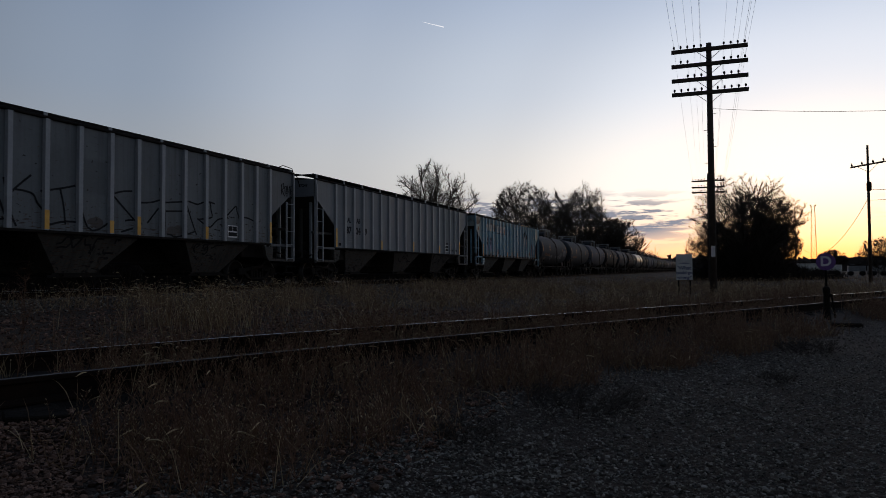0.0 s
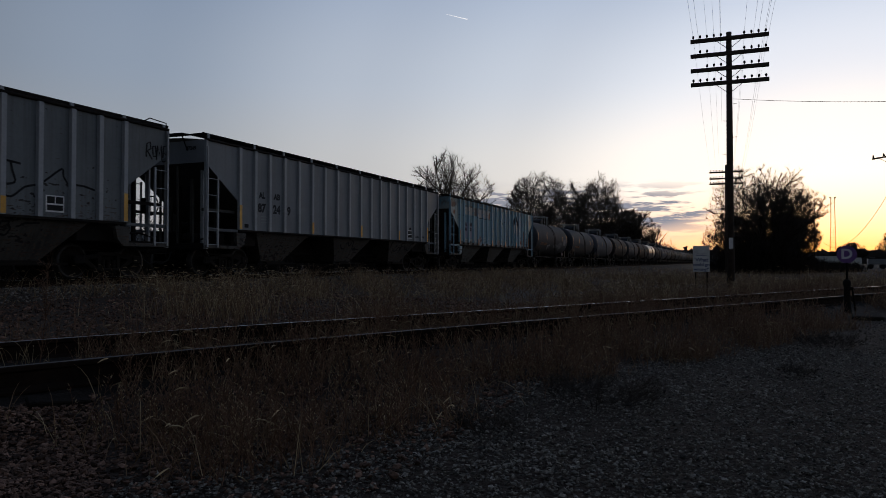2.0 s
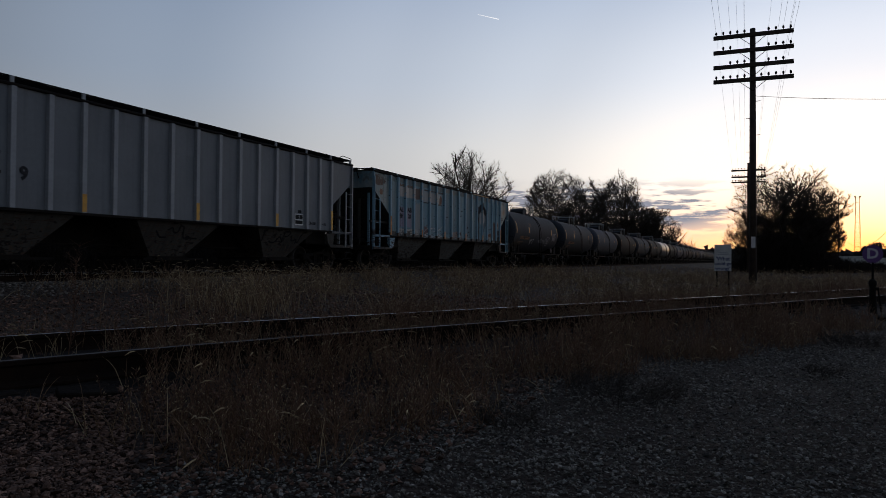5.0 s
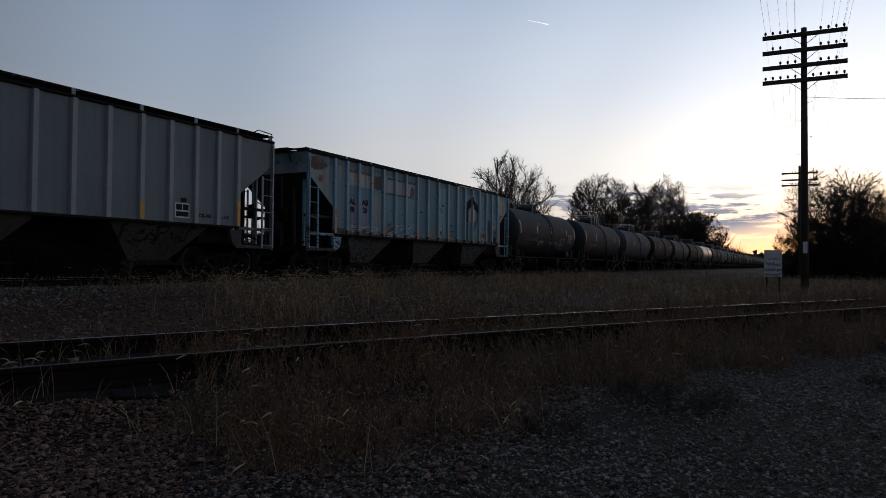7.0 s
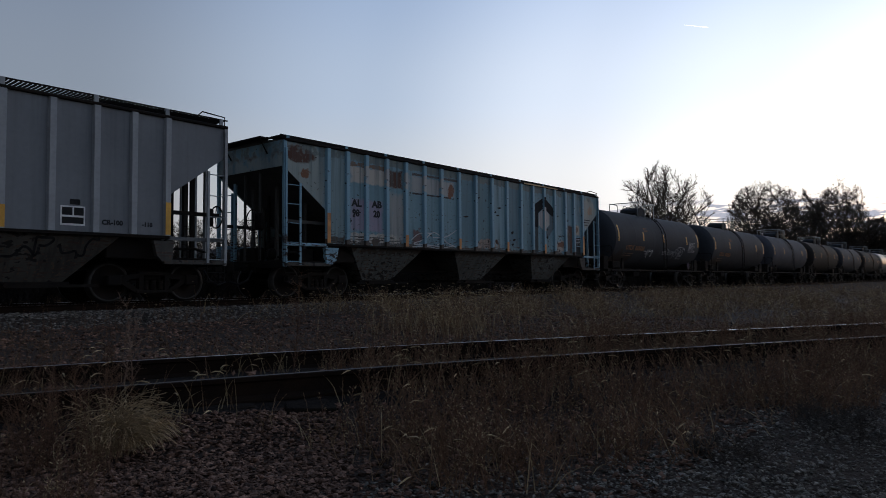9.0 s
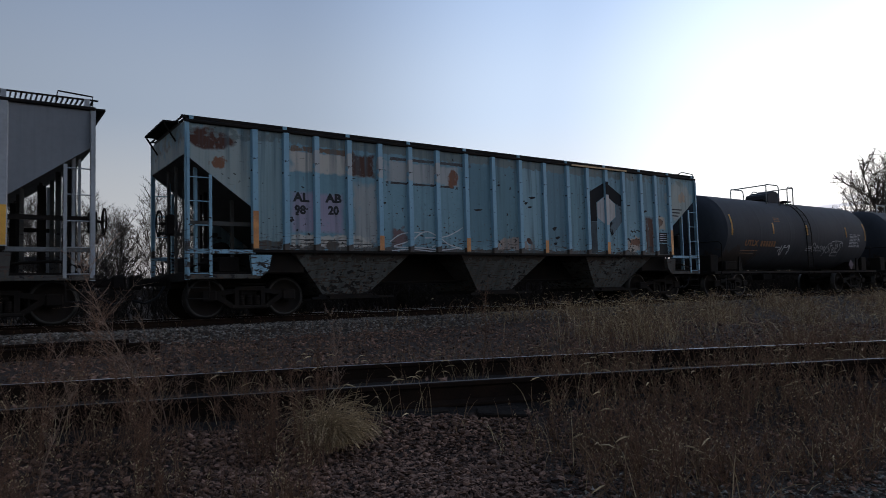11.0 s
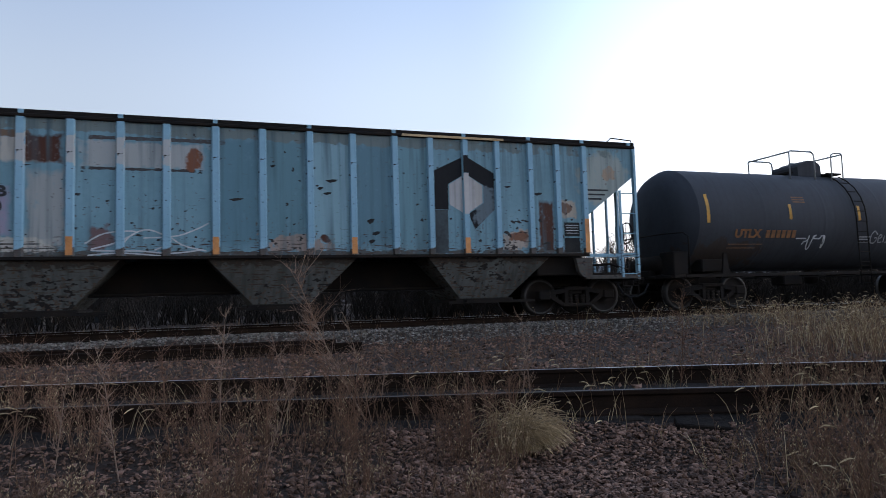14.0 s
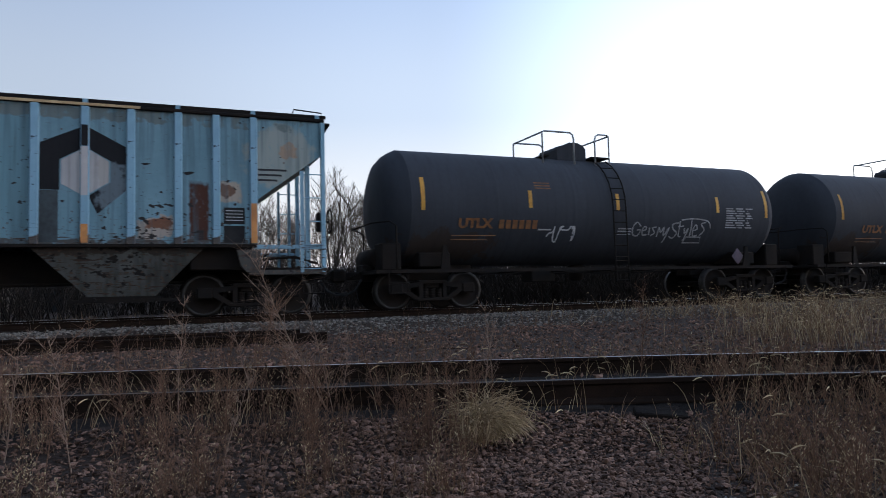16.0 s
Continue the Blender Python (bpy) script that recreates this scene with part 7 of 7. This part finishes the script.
tagged(part("paint_chips", chips, BLACK_PAINT, hopper_c, "dark chips in the paint"), kind="stuff")
part("roof_stripe", box(bmesh.new(), 11.35, 13.85, -HALF - 0.075, -HALF - 0.061, SIDE_TOP - 0.01, SIDE_TOP + 0.045, 0.004), mat("raw_rusty_orange", (0.48, 0.34, 0.19), 0.8, 0, (0.3, 0.19, 0.09), 3, 20, 0.1), hopper_c, "bare orange repair strip along the roof edge")

# clean grey hopper
letters(hopper_b, "AL", 2.76, 2.71, 0.28, INK)
letters(hopper_b, "AB", 3.59, 2.72, 0.28, INK)
letters(hopper_b, "87", 2.74, 2.27, 0.4, INK)
letters(hopper_b, "24", 3.58, 2.27, 0.4, INK)
letters(hopper_b, "9", 4.3, 2.27, 0.4, INK)
letters(hopper_b, "CR-100", 15.26, 1.72, 0.14, INK)
letters(hopper_b, "-118", 16.02, 1.72, 0.13, INK)
for car in (hopper_a, hopper_b):
    bar("data_plate", car, 14.22, 14.7, 1.62, 2.02, WHITE_PAINT, label="white-framed data plate")
    bar("data_panel", car, 14.25, 14.45, 1.83, 1.99, BLACK_PAINT, FACING - 0.004)
    bar("data_panel", car, 14.48, 14.67, 1.83, 1.99, BLACK_PAINT, FACING - 0.004)
    bar("data_panel", car, 14.25, 14.67, 1.66, 1.79, BLACK_PAINT, FACING - 0.004)
    for k in range(3):
        bar("faded_line", car, 2.7, 3.1, 1.98 - k * 0.1, 2.01 - k * 0.1, GREY_PAINT)
    bar("small_plate", car, 1.85, 2.05, 1.58, 1.7, BLACK_PAINT)
bar("data_panel", hopper_b, 14.4, 14.6, 2.05, 2.16, BLACK_PAINT)
lay(strokes("scrawl", hopper_b, loops(rng, 12.75, 15.0, 0.98, 1.36, 6), 0.05, TAG, y=0, label="black chalked scrawl"), hopper_face)
lay(strokes("scrawl", hopper_b, loops(rng, 8.2, 9.8, 1.0, 1.36, 4), 0.045, TAG, y=0, label="black chalked scrawl"), hopper_face)
letters(hopper_b, "87249", 0, 0, 0.16, INK).matrix_basis = pose(-0.008, -1.0, 3.95, 90, 0, -90)

# graffiti on the other grey hopper, in thin black strokes
for line in ([(6.58, 2.62), (6.64, 2.31)], [(6.46, 2.16), (6.62, 1.73), (6.47, 1.68)], [(7.23, 2.77), (6.67, 2.25)], [(6.67, 2.25), (6.87, 1.56)], [(6.86, 2.4), (7.28, 2.31), (7.51, 2.0)],
             [(7.5, 2.43), (8.43, 2.64)], [(7.99, 2.52), (8.17, 1.7)], [(7.71, 1.63), (8.66, 1.74)], [(8.6, 2.3), (8.78, 1.67), (8.96, 1.54), (9.4, 1.75)]):
    strokes("graffiti", hopper_a, [hand(line)], 0.05, TAG, label="big angular black spray-painted graffiti")
for line in ([(9.57, 2.58), (10.2, 2.72)], [(9.57, 2.54), (10.31, 1.92)], [(10.0, 1.9), (10.45, 1.9)], [(9.86, 1.58), (10.25, 1.68)], [(10.54, 2.44), (11.24, 2.54)], [(11.24, 2.88), (11.45, 1.5)],
             [(11.18, 2.3), (10.8, 1.87)], [(10.48, 2.64), (10.55, 1.85)], [(11.44, 2.49), (12.39, 2.63)], [(11.44, 2.24), (12.39, 2.33)], [(12.31, 2.57), (12.76, 1.65)], [(11.56, 1.59), (11.86, 1.52), (12.69, 1.73)]):
    strokes("graffiti", hopper_a, [hand(line)], 0.05, TAG, label="big angular black spray-painted graffiti")
for line in ([(12.44, 2.63), (12.81, 2.58), (13.59, 2.68)], [(13.37, 2.66), (13.46, 2.22), (12.81, 2.12)], [(12.81, 2.12), (13.38, 1.91), (14.08, 2.27), (14.62, 2.68), (14.77, 2.32)], [(14.86, 2.32), (15.57, 2.23)], [(13.11, 2.64), (13.19, 2.11)]):
    strokes("graffiti", hopper_a, [hand(line)], 0.05, TAG, label="big angular black spray-painted graffiti")
# a rounded tag near the end post
for pts in ([(17.2, 3.35), (17.22, 3.7), (17.34, 3.76), (17.36, 3.58), (17.24, 3.5), (17.4, 3.3)], [(17.44, 3.42), (17.42, 3.64), (17.52, 3.68), (17.56, 3.4), (17.46, 3.38)],
            [(17.56, 3.3), (17.6, 3.7), (17.66, 3.45), (17.74, 3.72), (17.76, 3.32)], [(17.8, 3.4), (17.82, 3.7), (17.93, 3.74), (17.95, 3.55), (17.84, 3.52), (17.95, 3.46), (17.9, 3.3), (17.78, 3.28)]):
    strokes("scrawl", hopper_a, [pts], 0.05, TAG, label="small black sprayed tag")
lay(strokes("scrawl", hopper_a, loops(rng, 8.1, 10.2, 1.0, 1.36, 6), 0.045, TAG, y=0), hopper_face)
lay(strokes("scrawl", hopper_a, loops(rng, 12.9, 14.4, 1.05, 1.35, 4), 0.045, TAG, y=0), hopper_face)

# first tank car
def on_tank(z):
    return -math.sqrt(max(0.1, TANK_R ** 2 - (z - TANK_Z) ** 2)) - 0.012


DATA_GREY = mat("faded_white_stencil", (0.3, 0.31, 0.33), 0.8, 0, (0.16, 0.16, 0.17), 8, 40, 0)
for car in (tank_first, tank_black):
    letters(car, "UTLX", 3.2, 2.02, 0.32, ORANGE_INK, sx=1.1).matrix_basis = pose(3.2, on_tank(2.02) - 0.004, 2.02, 109.2) @ Matrix.Diagonal((1.1, 1, 1, 1))
    for k in range(6):
        bar("number_bar", car, -0.065, 0.065, -0.11, 0.11, ORANGE_INK, 0).matrix_basis = pose(3.9 + k * 0.185, on_tank(2.02) - 0.002, 2.02, 19.2)
    for k in range(2):
        bar("faded_line", car, 2.62, 3.8 - k * 0.2, 1.74 - k * 0.1, 1.78 - k * 0.1, ORANGE_INK, on_tank(1.74 - k * 0.1) + 0.006)
    for k in range(9):
        for c0, c1 in ((0.0, 0.4 - 0.07 * (k % 3)), (0.45 - 0.05 * (k % 3), 0.62 + 0.06 * (k % 2)), (0.73 + 0.05 * (k % 2), 0.98 - 0.06 * (k % 4))):
            bar("data_line", car, 10.95 + c0, 10.95 + c1, 2.0 + k * 0.066, 2.036 + k * 0.066, DATA_GREY if car is tank_first else INK, on_tank(2.03 + k * 0.066) + 0.004)
    for k in range(3):
        bar("faded_line", car, 4.85, 5.3, 2.92 + k * 0.07, 2.95 + k * 0.07, ORANGE_INK, on_tank(2.95 + k * 0.07) + 0.004)
tag_rows = (
    [(8.05, 2.02), (7.92, 2.12), (7.8, 1.98), (7.85, 1.8), (8.0, 1.78), (8.06, 1.92), (7.96, 1.92)], [(8.12, 1.9), (8.24, 1.94), (8.2, 2.02), (8.12, 1.94), (8.16, 1.8), (8.28, 1.8)],
    [(8.34, 1.98), (8.36, 1.8)], [(8.56, 2.0), (8.44, 1.97), (8.54, 1.86), (8.44, 1.78)], [(8.64, 1.76), (8.66, 2.0), (8.74, 1.86), (8.82, 2.0), (8.86, 1.78), (9.0, 2.0), (8.9, 1.6)],
    [(9.28, 2.12), (9.1, 2.08), (9.14, 1.95), (9.28, 1.86), (9.2, 1.72), (9.06, 1.76)], [(9.34, 2.16), (9.36, 1.8), (9.46, 1.76)], [(9.3, 2.02), (9.48, 2.04)], [(9.52, 1.98), (9.56, 1.84), (9.66, 1.98), (9.58, 1.66)],
    [(9.74, 2.18), (9.76, 1.78)], [(9.82, 1.92), (9.96, 1.96), (9.9, 2.08), (9.82, 1.94), (9.88, 1.78), (10.0, 1.8)], [(10.22, 2.14), (10.08, 2.1), (10.22, 1.94), (10.1, 1.8)],
    [(9.4, 2.2), (9.8, 2.24), (10.3, 2.18), (10.42, 2.0)])
tank_tag = [curved(p) for p in tag_rows]
lay(strokes("scrawl", tank_first, tank_tag + [[(7.35, 1.95 - k * 0.07), (7.75, 1.95 - k * 0.07)] for k in range(3)] + [[(9.6, 1.6), (10.2, 1.6), (10.15, 1.75), (9.65, 1.75), (9.6, 1.6)]], 0.036, DATA_GREY, 0, label="faded white spray-painted scrawl"), on_tank)
lay(strokes("scrawl", tank_first, [sum(loops(rng, 5.2, 6.15, 1.62, 1.98, 5), [])] + [[(4.95, 1.9), (5.3, 1.9)]], 0.035, WHITE_SPRAY, 0, label="white spray-painted scrawl"), on_tank)
bm = prism(bmesh.new(), [(11.6, 1.45), (11.38, 1.22), (11.6, 0.98), (11.82, 1.22)], -1.16, -1.15)
bmesh.ops.recalc_face_normals(bm, faces=bm.faces[:])
part("placard", bm, mat("faded_placard", (0.13, 0.1, 0.14), 0.7, 0, (0.09, 0.07, 0.1), 6, 30, 0), tank_first, "faded purple diamond placard")
RUN_T = (0, 2, 3.5, 6, 7.5, 9, 11.3, 12.5, 14, 16)
RUN_S = (0, 7.12, 12.5, 21.46, 26.89, 32.28, 40.72, 45.05, 50.46, 57.66)


def travelled(t):
    """Metres that the train has rolled by t seconds, towards the camera's left."""
    return float(np.interp(t, RUN_T, RUN_S))


def motions():
    times = [0, 0.1, 0.5] + [0.5 * k for k in range(2, 32)] + [15.9, 16.0]
    for car in TRAIN:
        base = car.matrix_basis.translation.copy()
        walk(car, [(t, pose(base.x - travelled(t), main_y(base.x - travelled(t)), base.z, 0, 0, TRACK_TURN)) for t in times])
    for_trail = []
    for t, az, el in ((0, 22.08, 20.02), (1.5, 21.62, 19.85), (3.5, 20.96, 19.67), (7, 19.85, 19.43), (9, 19.2, 19.3), (16, 17.0, 18.9)):
        a, e = radians(az), radians(el)
        spot = Vector((math.cos(e) * math.cos(a), math.cos(e) * math.sin(a), math.sin(e))) * 600
        turn = Vector((math.sin(a), -math.cos(a), -0.25)).to_track_quat("X", "Z").to_matrix().to_4x4()
        for_trail.append((t, Matrix.Translation(spot) @ turn))
    walk(trail, for_trail)
    steps = [k * 0.1 for k in range(161)]
    for car in TRAIN[:6]:
        for tr in car.children:
            for w in tr.children:
                if w.name.startswith("wheelset"):
                    o = w.matrix_basis.translation.copy()
                    walk(w, [(t, pose(o.x, o.y, o.z) @ Matrix.Rotation(-travelled(t) / WHEEL_R, 4, "Y")) for t in steps])


motions()
